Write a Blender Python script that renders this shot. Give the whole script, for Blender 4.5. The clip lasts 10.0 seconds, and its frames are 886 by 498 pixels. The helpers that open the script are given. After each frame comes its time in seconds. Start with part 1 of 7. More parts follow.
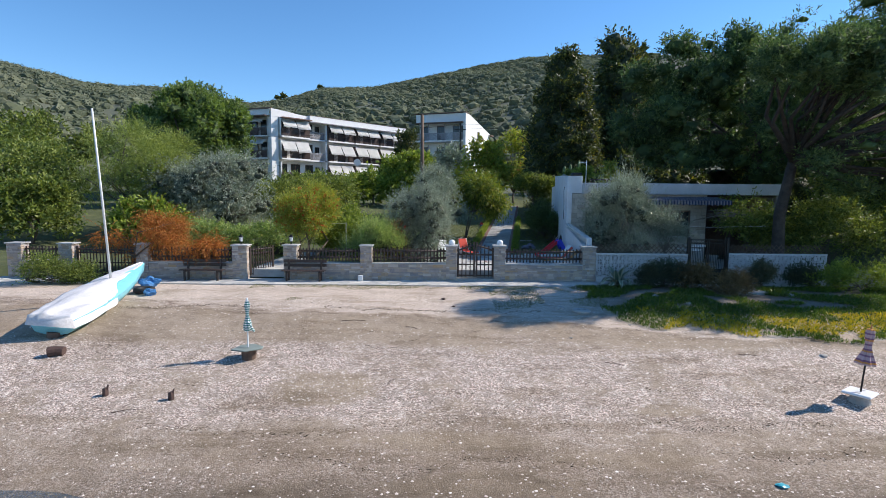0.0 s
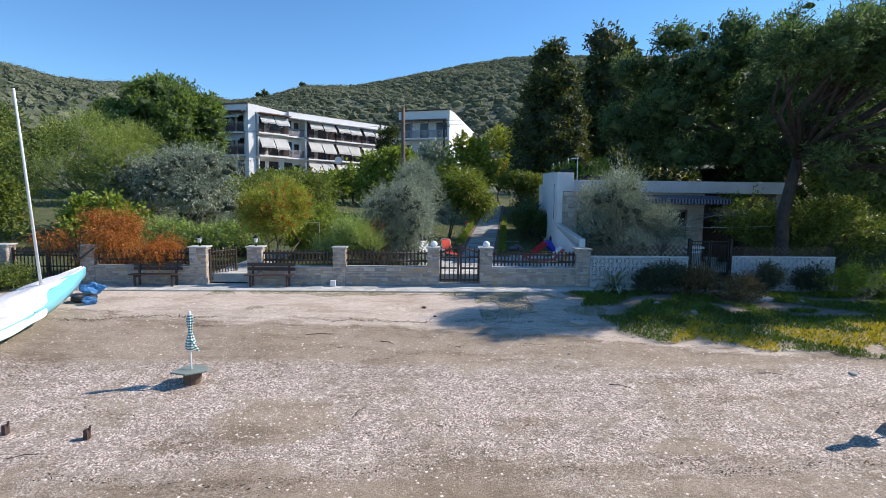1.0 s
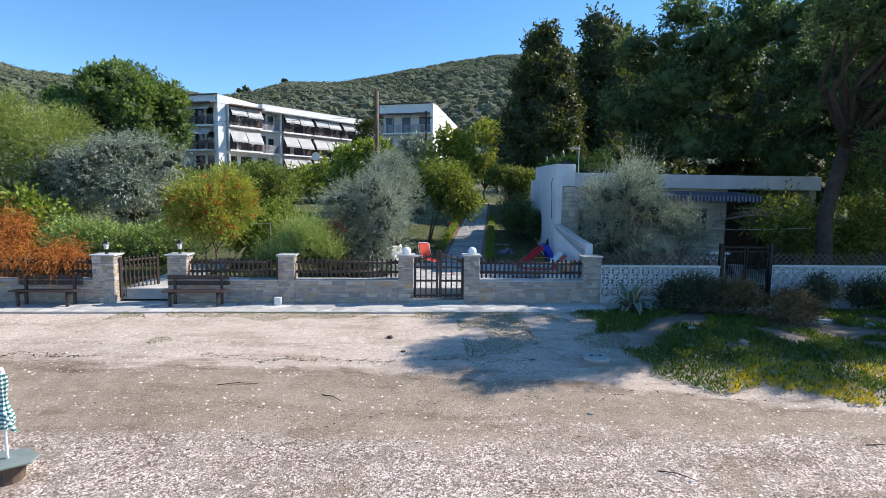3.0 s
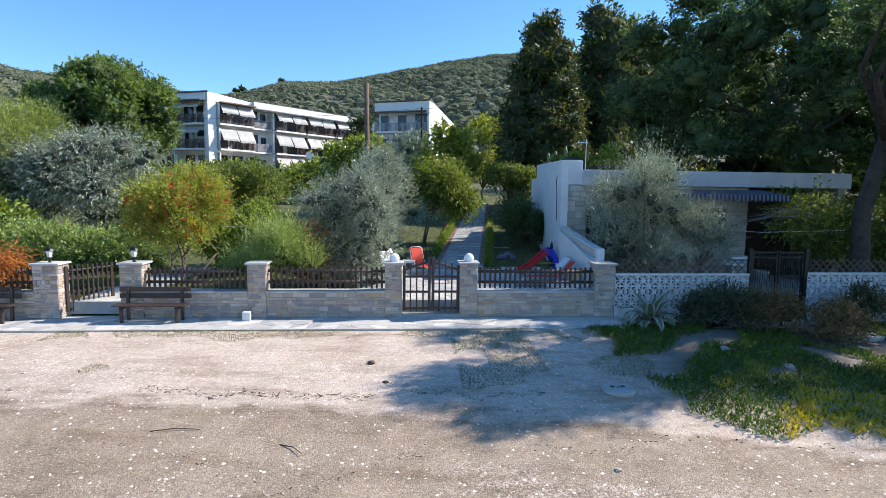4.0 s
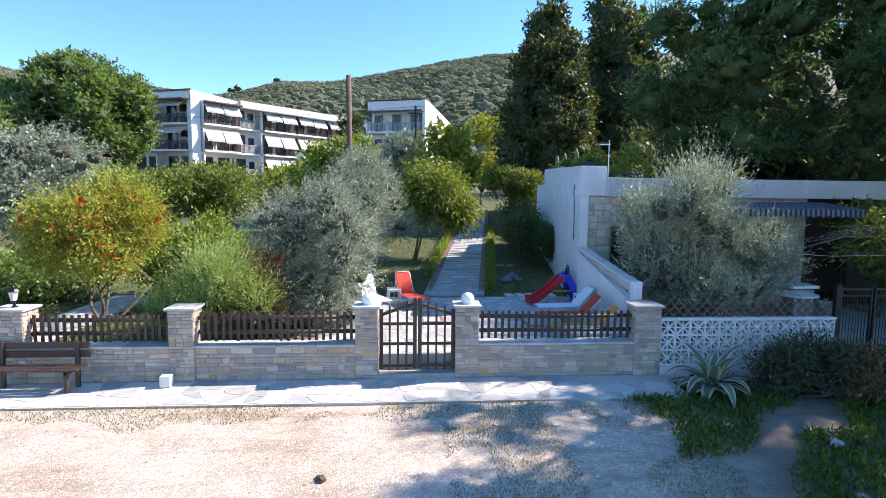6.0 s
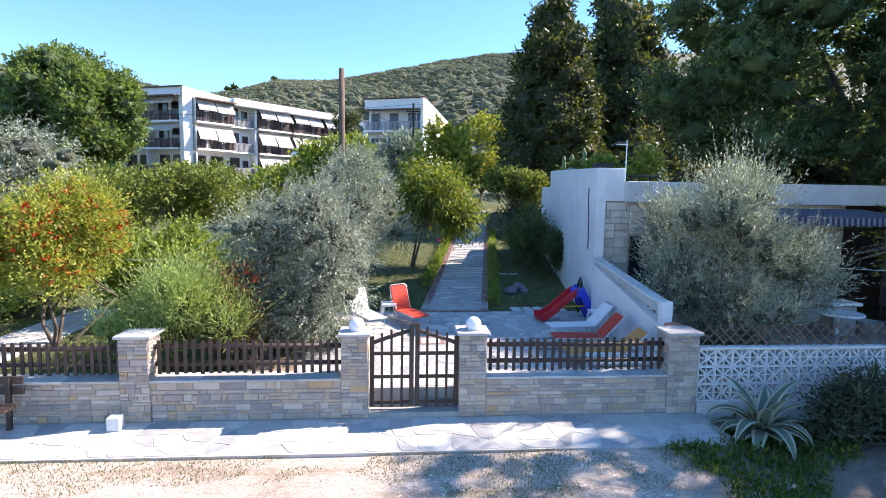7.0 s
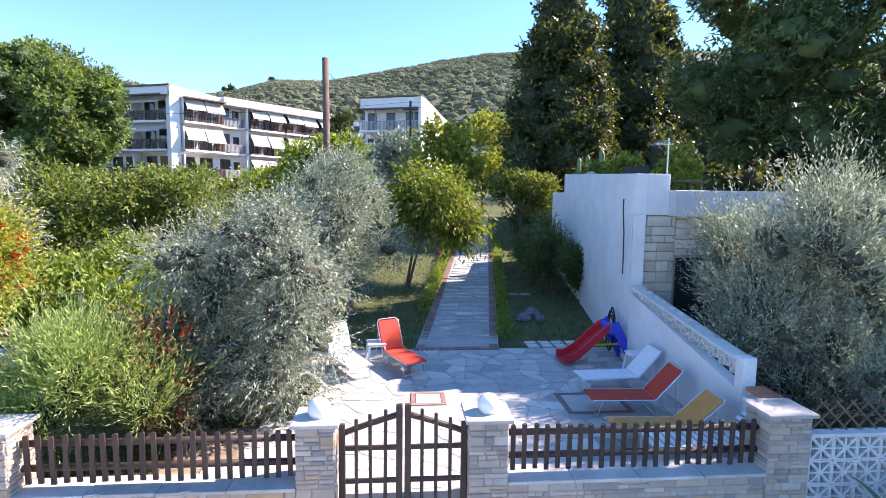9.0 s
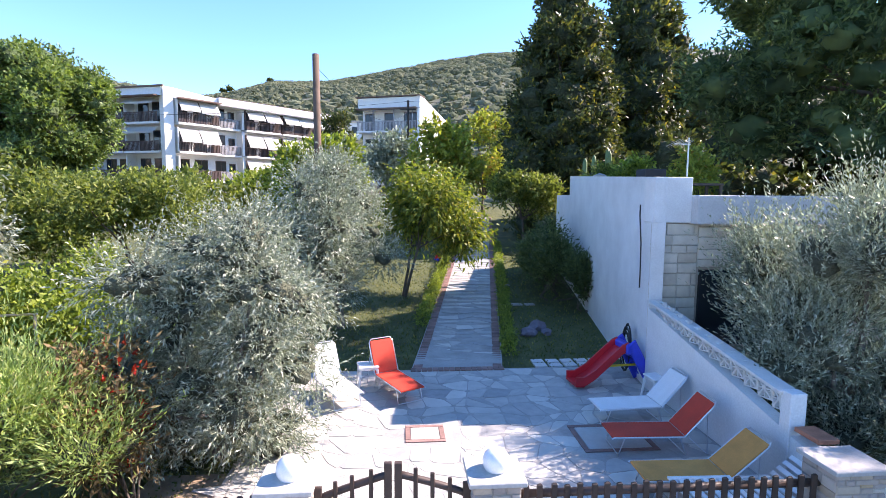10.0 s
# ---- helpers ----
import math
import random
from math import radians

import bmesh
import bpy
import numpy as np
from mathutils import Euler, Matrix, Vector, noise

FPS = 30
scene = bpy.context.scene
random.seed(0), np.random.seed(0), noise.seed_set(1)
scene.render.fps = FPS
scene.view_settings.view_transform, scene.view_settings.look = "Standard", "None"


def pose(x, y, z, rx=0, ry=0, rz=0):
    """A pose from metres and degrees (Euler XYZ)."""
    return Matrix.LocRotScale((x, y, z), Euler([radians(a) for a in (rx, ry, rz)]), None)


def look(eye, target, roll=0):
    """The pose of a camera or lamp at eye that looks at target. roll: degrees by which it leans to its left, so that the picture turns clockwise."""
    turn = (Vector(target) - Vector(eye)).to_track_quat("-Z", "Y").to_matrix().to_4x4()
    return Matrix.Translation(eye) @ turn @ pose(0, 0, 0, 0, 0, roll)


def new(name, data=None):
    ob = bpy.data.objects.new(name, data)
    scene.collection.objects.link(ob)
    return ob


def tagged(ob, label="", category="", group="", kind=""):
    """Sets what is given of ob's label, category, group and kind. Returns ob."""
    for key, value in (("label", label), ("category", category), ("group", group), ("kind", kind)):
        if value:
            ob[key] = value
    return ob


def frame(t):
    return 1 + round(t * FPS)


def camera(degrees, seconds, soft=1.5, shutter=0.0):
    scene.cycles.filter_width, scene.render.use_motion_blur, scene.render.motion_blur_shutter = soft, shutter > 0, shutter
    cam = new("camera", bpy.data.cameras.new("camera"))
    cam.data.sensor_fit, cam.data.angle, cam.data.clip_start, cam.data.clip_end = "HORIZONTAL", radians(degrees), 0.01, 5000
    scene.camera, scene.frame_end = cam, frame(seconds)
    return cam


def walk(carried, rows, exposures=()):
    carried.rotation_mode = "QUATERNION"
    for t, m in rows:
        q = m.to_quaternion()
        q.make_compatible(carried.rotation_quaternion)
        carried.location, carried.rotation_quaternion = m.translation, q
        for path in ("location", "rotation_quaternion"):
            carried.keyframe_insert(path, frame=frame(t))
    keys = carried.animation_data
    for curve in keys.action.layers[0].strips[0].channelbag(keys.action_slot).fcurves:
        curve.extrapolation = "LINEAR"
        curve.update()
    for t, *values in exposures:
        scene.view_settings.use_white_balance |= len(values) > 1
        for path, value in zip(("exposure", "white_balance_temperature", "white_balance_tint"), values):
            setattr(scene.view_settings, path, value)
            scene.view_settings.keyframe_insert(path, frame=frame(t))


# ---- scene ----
cam = camera(81.0, 10.0, soft=0.7)
PATH = [
    (0, (-0.797, 0.387, 3.243), (-0.787, 2.376, 3.039), 0.5),
    (0.5, (-0.763, 1.317, 3.17), (-0.721, 3.306, 2.967), 0.7),
    (1, (-0.684, 2.262, 3.148), (-0.612, 4.25, 2.943), 0.7),
    (1.5, (-0.604, 3.241, 3.069), (-0.51, 5.228, 2.863), 0.7),
    (2, (-0.495, 4.222, 3.039), (-0.386, 6.209, 2.834), 0.7),
    (2.5, (-0.369, 5.215, 3.035), (-0.247, 7.201, 2.826), 0.8),
    (4, (0.027, 8.08, 3.005), (0.163, 10.065, 2.796), 0.7),
    (4.5, (0.134, 8.992, 3.146), (0.274, 10.976, 2.937), 0.6),
    (5, (0.248, 9.865, 3.255), (0.389, 11.85, 3.05), 0.7),
    (5.5, (0.361, 10.737, 3.321), (0.502, 12.722, 3.115), 0.6),
    (7, (0.445, 13.137, 3.528), (0.6, 15.12, 3.319), 0.9),
    (7.5, (0.493, 13.88, 3.569), (0.649, 15.863, 3.36), 0.9),
    (8, (0.524, 14.612, 3.646), (0.68, 16.595, 3.439), 0.8),
    (8.5, (0.56, 15.279, 3.721), (0.716, 17.262, 3.514), 0.9),
    (9, (0.631, 15.905, 3.795), (0.789, 17.888, 3.587), 0.7),
    (9.5, (0.709, 16.464, 3.851), (0.865, 18.447, 3.645), 0.5),
    (10, (0.745, 16.993, 3.918), (0.904, 18.976, 3.711), 0.4),
]
walk(cam, [(t, look(eye, target, roll)) for t, eye, target, roll in PATH],
     exposures=[(0.0, 0.38, 6620, 13), (2.5, 0.56, 6620, 13), (4.5, 0.88, 6680, 14), (7.0, 1.40, 6950, 21), (10.0, 1.62, 7050, 27)])

# ---- light ----
SUN_DIR = Vector((1.21, 0.33, 1.0)).normalized()
world = bpy.data.worlds.new("sky")
scene.world = world
world.use_nodes = True
wn = world.node_tree.nodes
sky = wn.new("ShaderNodeTexSky")
sky.sky_type = 'NISHITA'
sky.sun_disc = False
sky.sun_elevation = math.asin(SUN_DIR.z)
sky.sun_rotation = math.atan2(SUN_DIR.x, SUN_DIR.y)
sky.air_density, sky.dust_density, sky.ozone_density = 0.85, 0.0, 5.0
wn["Background"].inputs["Strength"].default_value = 0.15
tone = wn.new("ShaderNodeHueSaturation")
tone.inputs["Saturation"].default_value = 1.14
tone.inputs["Hue"].default_value = 0.496
world.node_tree.links.new(sky.outputs[0], tone.inputs["Color"])
world.node_tree.links.new(tone.outputs[0], wn["Background"].inputs[0])
sun = new("sun", bpy.data.lights.new("sun", 'SUN'))
sun.data.energy, sun.data.angle, sun.data.color = 4.6, radians(0.53), (1.0, 0.95, 0.87)
sun.matrix_world = look(SUN_DIR * 60, (0, 0, 0))


# ---- helpers of the scene ----
def part(name, bm, material, parent=None, label="", smooth=False):
    me = bpy.data.meshes.new(name)
    bm.normal_update()
    bm.to_mesh(me)
    bm.free()
    me.materials.append(material)
    if smooth:
        me.shade_smooth()
    ob = new(name, me)
    if parent is not None:
        ob.parent = parent
    if label:
        tagged(ob, label)
    return ob


def share(name, mesh, parent, m):
    ob = new(name, mesh)
    ob.parent = parent
    ob.matrix_basis = m
    return ob


def thing(name, label, category, at=(0, 0, 0), rz=0.0, group="", kind=""):
    ob = new(name)
    ob.empty_display_size = 0.2
    ob.matrix_basis = pose(*at, 0, 0, rz)
    return tagged(ob, label, category, group, kind)


def box(bm, x0, x1, y0, y1, z0, z1, m=None, bevel=0.0):
    vs = [bm.verts.new(p) for p in ((x0, y0, z0), (x1, y0, z0), (x1, y1, z0), (x0, y1, z0),
                                    (x0, y0, z1), (x1, y0, z1), (x1, y1, z1), (x0, y1, z1))]
    fs = [bm.faces.new([vs[i] for i in q]) for q in
          ((0, 3, 2, 1), (4, 5, 6, 7), (0, 1, 5, 4), (1, 2, 6, 5), (2, 3, 7, 6), (3, 0, 4, 7))]
    if m is not None:
        for v in vs:
            v.co = m @ v.co
    if bevel:
        es = list({e for f in fs for e in f.edges})
        bmesh.ops.bevel(bm, geom=es, offset=bevel, segments=1, affect='EDGES')
    return vs


def boxed(x0, x1, y0, y1, z0, z1, bevel=0.0, m=None):
    bm = bmesh.new()
    box(bm, x0, x1, y0, y1, z0, z1, m, bevel)
    return bm


def tube(bm, pts, r0, r1=None, sides=6, close=True):
    r1 = r0 if r1 is None else r1
    rings, n = [], len(pts)
    pts = [Vector(p) for p in pts]
    for i, p in enumerate(pts):
        d = (pts[min(i + 1, n - 1)] - pts[max(i - 1, 0)]).normalized()
        a = d.orthogonal().normalized() if abs(d.z) > 0.95 else d.cross(Vector((0, 0, 1))).normalized()
        b = d.cross(a)
        r = r0 + (r1 - r0) * i / max(n - 1, 1)
        rings.append([bm.verts.new(p + (a * math.cos(2 * math.pi * k / sides) + b * math.sin(2 * math.pi * k / sides)) * r)
                      for k in range(sides)])
    for u, w in zip(rings, rings[1:]):
        for k in range(sides):
            bm.faces.new((u[k], u[(k + 1) % sides], w[(k + 1) % sides], w[k]))
    if close:
        bm.faces.new(rings[0][::-1])
        bm.faces.new(rings[-1])


def lathe(bm, prof, sides=16, at=(0, 0, 0)):
    rings = [[bm.verts.new((at[0] + r * math.cos(2 * math.pi * k / sides), at[1] + r * math.sin(2 * math.pi * k / sides), at[2] + z))
              for k in range(sides)] for r, z in prof]
    for u, w in zip(rings, rings[1:]):
        for k in range(sides):
            bm.faces.new((u[k], u[(k + 1) % sides], w[(k + 1) % sides], w[k]))
    bm.faces.new(rings[0][::-1])
    bm.faces.new(rings[-1])


def prism(bm, poly, z0, z1):
    lo = [bm.verts.new((x, y, z0)) for x, y in poly]
    hi = [bm.verts.new((x, y, z1)) for x, y in poly]
    n = len(poly)
    bm.faces.new(lo[::-1])
    bm.faces.new(hi)
    for i in range(n):
        bm.faces.new((lo[i], lo[(i + 1) % n], hi[(i + 1) % n], hi[i]))


def mesh_from(name, verts, faces, material, smooth=False):
    me = bpy.data.meshes.new(name)
    me.from_pydata(verts.tolist() if hasattr(verts, "tolist") else verts, [], faces.tolist() if hasattr(faces, "tolist") else faces)
    me.materials.append(material)
    if smooth:
        me.shade_smooth()
    me.update()
    return me


# ---- materials ----
def mat(name):
    m = bpy.data.materials.new(name)
    m.use_nodes = True
    t = m.node_tree
    return m, t, t.nodes["Principled BSDF"]


def node(t, kind, **kw):
    n = t.nodes.new(kind)
    for k, v in kw.items():
        n.inputs[k].default_value = v
    return n


def noise_tex(t, scale, detail=4.0, rough=0.6, vec=None):
    n = node(t, "ShaderNodeTexNoise", Scale=scale, Detail=detail, Roughness=rough)
    t.links.new(vec if vec is not None else coords(t), n.inputs["Vector"])
    return n.outputs["Fac"]


def coords(t):
    for n in t.nodes:
        if n.type == 'NEW_GEOMETRY':
            return n.outputs["Position"]
    return t.nodes.new("ShaderNodeNewGeometry").outputs["Position"]


def ramp(t, fac, stops):
    r = t.nodes.new("ShaderNodeValToRGB")
    el = r.color_ramp.elements
    while len(el) < len(stops):
        el.new(0.5)
    for e, (p, c) in zip(el, stops):
        e.position = p
        e.color = (*c, 1) if len(c) == 3 else c
    t.links.new(fac, r.inputs[0])
    return r.outputs[0]


def mixc(t, fac, a, b, kind='MIX'):
    m = t.nodes.new("ShaderNodeMix")
    m.data_type, m.blend_type = 'RGBA', kind
    for sock, val in ((m.inputs[0], fac), (m.inputs[6], a), (m.inputs[7], b)):
        if hasattr(val, "links"):
            t.links.new(val, sock)
        elif isinstance(val, (int, float)):
            sock.default_value = val
        else:
            sock.default_value = (*val, 1)
    return m.outputs[2]


def math_node(t, op, a, b=0.0, c=0.0):
    m = t.nodes.new("ShaderNodeMath")
    m.operation = op
    for i, v in enumerate((a, b, c)):
        if hasattr(v, "links"):
            t.links.new(v, m.inputs[i])
        else:
            m.inputs[i].default_value = v
    return m.outputs[0]


def bump(t, bsdf, height, strength, dist):
    b = node(t, "ShaderNodeBump", Strength=strength, Distance=dist)
    t.links.new(height, b.inputs["Height"])
    t.links.new(b.outputs[0], bsdf.inputs["Normal"])


def plain(name, c, rough=0.6, metal=0.0, var=0.25, scale=6.0, grain=60.0, bumpy=0.15, piece=0.0, bdist=0.01):
    """A paint, stone or plastic with stains at two scales; piece: how far single pieces differ."""
    m, t, p = mat(name)
    lo = tuple(v * (1 - var) for v in c)
    hi = tuple(min(v * (1 + var), 0.95) for v in c)
    col = ramp(t, noise_tex(t, scale), [(0.3, lo), (0.7, hi)])
    g = noise_tex(t, grain, 3.0)
    col = mixc(t, 0.22, col, ramp(t, g, [(0.3, tuple(v * 0.6 for v in c)), (0.7, tuple(min(v * 1.3, 0.95) for v in c))]))
    if piece:
        oi = t.nodes.new("ShaderNodeObjectInfo")
        col = mixc(t, 1.0, col, ramp(t, oi.outputs["Random"], [(0, (1 - piece,) * 3), (1, (1 + piece * 0.5,) * 3)]), 'MULTIPLY')
    t.links.new(col, p.inputs["Base Color"])
    p.inputs["Roughness"].default_value = rough
    p.inputs["Metallic"].default_value = metal
    if bumpy:
        bump(t, p, g, bumpy, bdist)
    return m


def leafy(name, stops, rough=0.5, through_light=0.42, spots=3.0, spec=0.35, glow=(1.25, 1.25, 0.6)):
    """Foliage: colours by leaf and by clump, with light shining through."""
    m, t, p = mat(name)
    geo = t.nodes.new("ShaderNodeNewGeometry")
    col = ramp(t, geo.outputs["Random Per Island"], stops)
    big = ramp(t, noise_tex(t, spots, 2.0), [(0.35, (0.72, 0.75, 0.72)), (0.7, (1.18, 1.15, 1.0))])
    col = mixc(t, 1.0, col, big, 'MULTIPLY')
    t.links.new(col, p.inputs["Base Color"])
    p.inputs["Roughness"].default_value = rough
    p.inputs["Specular IOR Level"].default_value = spec
    tr = t.nodes.new("ShaderNodeBsdfTranslucent")
    t.links.new(mixc(t, 1.0, col, glow, 'MULTIPLY'), tr.inputs[0])
    mx = node(t, "ShaderNodeMixShader", Fac=through_light)
    t.links.new(p.outputs[0], mx.inputs[1])
    t.links.new(tr.outputs[0], mx.inputs[2])
    t.links.new(mx.outputs[0], t.nodes["Material Output"].inputs[0])
    return m


def stones(name, base, tints, scale=6.0):
    """Pieces of natural stone: each one its own tint, veined and rough."""
    m, t, p = mat(name)
    oi = t.nodes.new("ShaderNodeObjectInfo")
    col = ramp(t, oi.outputs["Random"], tints)
    col = mixc(t, 0.28, col, ramp(t, noise_tex(t, scale, 6.0), [(0.3, tuple(v * 0.55 for v in base)), (0.7, tuple(min(1, v * 1.35) for v in base))]))
    t.links.new(col, p.inputs["Base Color"])
    p.inputs["Roughness"].default_value = 0.8
    bump(t, p, noise_tex(t, 22.0, 8.0, 0.7), 0.5, 0.02)
    return m


def striped(name, stops, axis, scale, rough=0.7):
    """Woven or printed cloth with stripes along one axis of the thing."""
    m, t, p = mat(name)
    tc = t.nodes.new("ShaderNodeTexCoord")
    sep = t.nodes.new("ShaderNodeSeparateXYZ")
    t.links.new(tc.outputs["Object"], sep.inputs[0])
    f = math_node(t, 'FRACT', math_node(t, 'MULTIPLY', sep.outputs[axis], scale))
    col = ramp(t, f, stops)
    for n in t.nodes:
        if n.type == 'VALTORGB':
            n.color_ramp.interpolation = 'CONSTANT'
    col = mixc(t, 0.3, col, mixc(t, noise_tex(t, 9.0), (0.5, 0.5, 0.5), (1, 1, 1)), 'MULTIPLY')
    t.links.new(col, p.inputs["Base Color"])
    p.inputs["Roughness"].default_value = rough
    return m


BARK = plain("bark", (0.11, 0.085, 0.065), 0.9, var=0.4, scale=5, grain=30, bumpy=0.8, bdist=0.03)
# dark core colour: the shade deep in a crown is put into it
CROWN_SHADE = plain("crown_inner_shade", (0.055, 0.065, 0.032), 0.9, var=0.6, scale=7, grain=22, bumpy=1.0, bdist=0.08)
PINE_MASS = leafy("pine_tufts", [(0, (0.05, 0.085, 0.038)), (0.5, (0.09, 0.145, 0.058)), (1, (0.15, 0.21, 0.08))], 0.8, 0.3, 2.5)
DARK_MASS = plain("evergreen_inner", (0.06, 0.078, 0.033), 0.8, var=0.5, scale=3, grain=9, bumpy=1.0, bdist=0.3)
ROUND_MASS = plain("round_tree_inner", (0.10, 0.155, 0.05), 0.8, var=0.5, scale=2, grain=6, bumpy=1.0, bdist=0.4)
# bark darkened for one pine: its crown's shade is put into the colour
BARK_SHADED = plain("shaded_pine_bark", (0.06, 0.047, 0.037), 0.95, var=0.5, scale=4, grain=18, bumpy=1.0, bdist=0.05)
BARK_GREY = plain("olive_bark", (0.17, 0.15, 0.125), 0.9, var=0.4, scale=5, grain=30, bumpy=0.8, bdist=0.03)
# much darker than the olive leaves: shaded hollows put into the core colour
OLIVE_SHADE = plain("olive_inner_shade", (0.085, 0.095, 0.062), 0.9, var=0.5, scale=7, grain=22, bumpy=1.0, bdist=0.08)
OLIVE = leafy("olive_leaves", [(0, (0.14, 0.165, 0.12)), (0.45, (0.265, 0.30, 0.245)), (0.78, (0.39, 0.43, 0.375)), (1, (0.56, 0.60, 0.555))], 0.4, 0.3, spec=0.55, glow=(1.0, 1.14, 0.88))
GREEN = leafy("broad_leaves", [(0, (0.075, 0.11, 0.03)), (0.5, (0.17, 0.225, 0.06)), (1, (0.31, 0.35, 0.10))])
BRIGHT = leafy("citrus_leaves", [(0, (0.10, 0.15, 0.03)), (0.5, (0.22, 0.30, 0.055)), (1, (0.37, 0.43, 0.09))])
YELLOWISH = leafy("turning_leaves", [(0, (0.17, 0.225, 0.045)), (0.5, (0.35, 0.40, 0.075)), (0.93, (0.47, 0.46, 0.10)), (1, (0.50, 0.25, 0.07))])
# oleander greens, darkened: part of the shade by the wall is in the colour
SHADED_OLEANDER = leafy("shaded_oleander_leaves", [(0, (0.04, 0.07, 0.03)), (0.5, (0.09, 0.14, 0.06)), (1, (0.18, 0.23, 0.11))])
WALNUT = leafy("yellowing_green_leaves", [(0, (0.075, 0.12, 0.025)), (0.5, (0.16, 0.215, 0.04)), (0.9, (0.29, 0.33, 0.06)), (1, (0.40, 0.33, 0.07))])
# yellowing leaves, plus a yellow-green stop that puts sunlit leaves into the colour
DARK = leafy("dark_leaves", [(0, (0.035, 0.05, 0.022)), (0.6, (0.075, 0.105, 0.04)), (0.9, (0.16, 0.18, 0.055)), (1, (0.40, 0.33, 0.06))], 0.45, 0.25, 0.6)
PINE = leafy("pine_needles", [(0, (0.045, 0.08, 0.036)), (0.5, (0.088, 0.145, 0.066)), (1, (0.20, 0.275, 0.115))], 0.5, 0.42, 0.5, glow=(1.1, 1.2, 0.7))
WILLOW = leafy("pale_leaves", [(0, (0.15, 0.20, 0.06)), (0.5, (0.26, 0.32, 0.095)), (1, (0.42, 0.47, 0.16))], spots=0.7)
RUST = leafy("rust_sprays", [(0, (0.25, 0.075, 0.02)), (0.5, (0.43, 0.14, 0.03)), (0.85, (0.58, 0.23, 0.05)), (1, (0.202, 0.173, 0.043))], 0.7, 0.3)
MULBERRY = leafy("round_tree_leaves", [(0, (0.07, 0.12, 0.04)), (0.5, (0.155, 0.235, 0.075)), (1, (0.26, 0.34, 0.12))], spots=0.35)
# olive grey-green, paled and greyed further: distance haze put into the colour
HILL_LEAF = leafy("hill_leaves", [(0, (0.13, 0.15, 0.10)), (0.5, (0.18, 0.195, 0.14)), (1, (0.22, 0.235, 0.175))], 0.8, 0.2, 0.05, 0.1)
HILL_CROWN = leafy("hill_crowns", [(0, (0.12, 0.14, 0.095)), (0.5, (0.165, 0.18, 0.13)), (1, (0.205, 0.22, 0.16))], 0.9, 0.25, 0.05, 0.05)
SUCCULENT = leafy("succulent_leaves", [(0, (0.035, 0.075, 0.012)), (0.6, (0.09, 0.16, 0.022)), (1, (0.20, 0.24, 0.03))], 0.4, 0.3, 0.8)
YELLOW_FLOWER = leafy("yellow_succulent", [(0, (0.30, 0.26, 0.02)), (0.5, (0.55, 0.42, 0.02)), (1, (0.65, 0.52, 0.05))], 0.5, 0.3, 1.0)
OLEANDER = leafy("oleander_leaves", [(0, (0.14, 0.22, 0.07)), (0.5, (0.28, 0.39, 0.14)), (0.9, (0.48, 0.56, 0.27)), (1, (0.54, 0.50, 0.27))], 0.45, 0.45)
GRASS = leafy("grass_blades", [(0, (0.07, 0.10, 0.028)), (0.6, (0.15, 0.175, 0.05)), (1, (0.32, 0.28, 0.115))], 0.6, 0.3, 1.0)
RED_FLOWER = leafy("red_flowers", [(0, (0.5, 0.02, 0.01)), (1, (0.7, 0.09, 0.03))], 0.6, 0.2)
DRY = leafy("dry_leaves", [(0, (0.10, 0.075, 0.035)), (0.6, (0.18, 0.12, 0.06)), (1, (0.28, 0.20, 0.11))], 0.8, 0.15)

WHITE = plain("white_render", (0.70, 0.705, 0.705), 0.75, var=0.12, scale=1.3, grain=40, bumpy=0.12)
# white render greyed for the roof band: tree shade put into the colour
SHADED_WHITE = plain("shaded_white_band", (0.52, 0.53, 0.54), 0.8, var=0.15, scale=1.2, grain=25, bumpy=0.15)
HOTEL_WHITE = plain("hotel_white", (0.80, 0.79, 0.77), 0.7, var=0.05, scale=0.5, grain=10, bumpy=0.05)
WHITE_BLOCK = plain("white_block_paint", (0.62, 0.62, 0.61), 0.7, var=0.12, scale=5, grain=60, bumpy=0.15)
CEMENT = plain("cement", (0.36, 0.34, 0.31), 0.85, var=0.25, scale=2.5, grain=40, bumpy=0.25)
MORTAR = plain("mortar", (0.34, 0.295, 0.25), 0.9, var=0.2, scale=4, grain=60, bumpy=0.3)
SLAB = plain("coping_slate", (0.46, 0.45, 0.43), 0.7, var=0.2, scale=3, grain=30, bumpy=0.2, piece=0.25)
WALLSTONE = stones("wall_stone", (0.36, 0.31, 0.265), [(0, (0.25, 0.225, 0.23)), (0.16, (0.40, 0.315, 0.25)), (0.34, (0.54, 0.425, 0.31)), (0.48, (0.29, 0.26, 0.265)), (0.62, (0.45, 0.36, 0.30)), (0.78, (0.60, 0.525, 0.45)), (0.88, (0.38, 0.335, 0.33)), (0.95, (0.54, 0.34, 0.16)), (1, (0.31, 0.24, 0.19))])
PAVESTONE = stones("paving_stone", (0.47, 0.45, 0.41), [(0, (0.28, 0.29, 0.30)), (0.25, (0.40, 0.40, 0.39)), (0.6, (0.50, 0.49, 0.46)), (0.82, (0.68, 0.66, 0.61)), (1, (0.36, 0.35, 0.33))], 5.0)
CLADDING = stones("cladding_stone", (0.58, 0.52, 0.43), [(0, (0.46, 0.41, 0.34)), (0.5, (0.60, 0.55, 0.47)), (0.9, (0.68, 0.63, 0.55)), (1, (0.40, 0.32, 0.24))])
BRICK = plain("edging_brick", (0.30, 0.175, 0.15), 0.85, var=0.25, scale=6, grain=50, bumpy=0.3, piece=0.3)
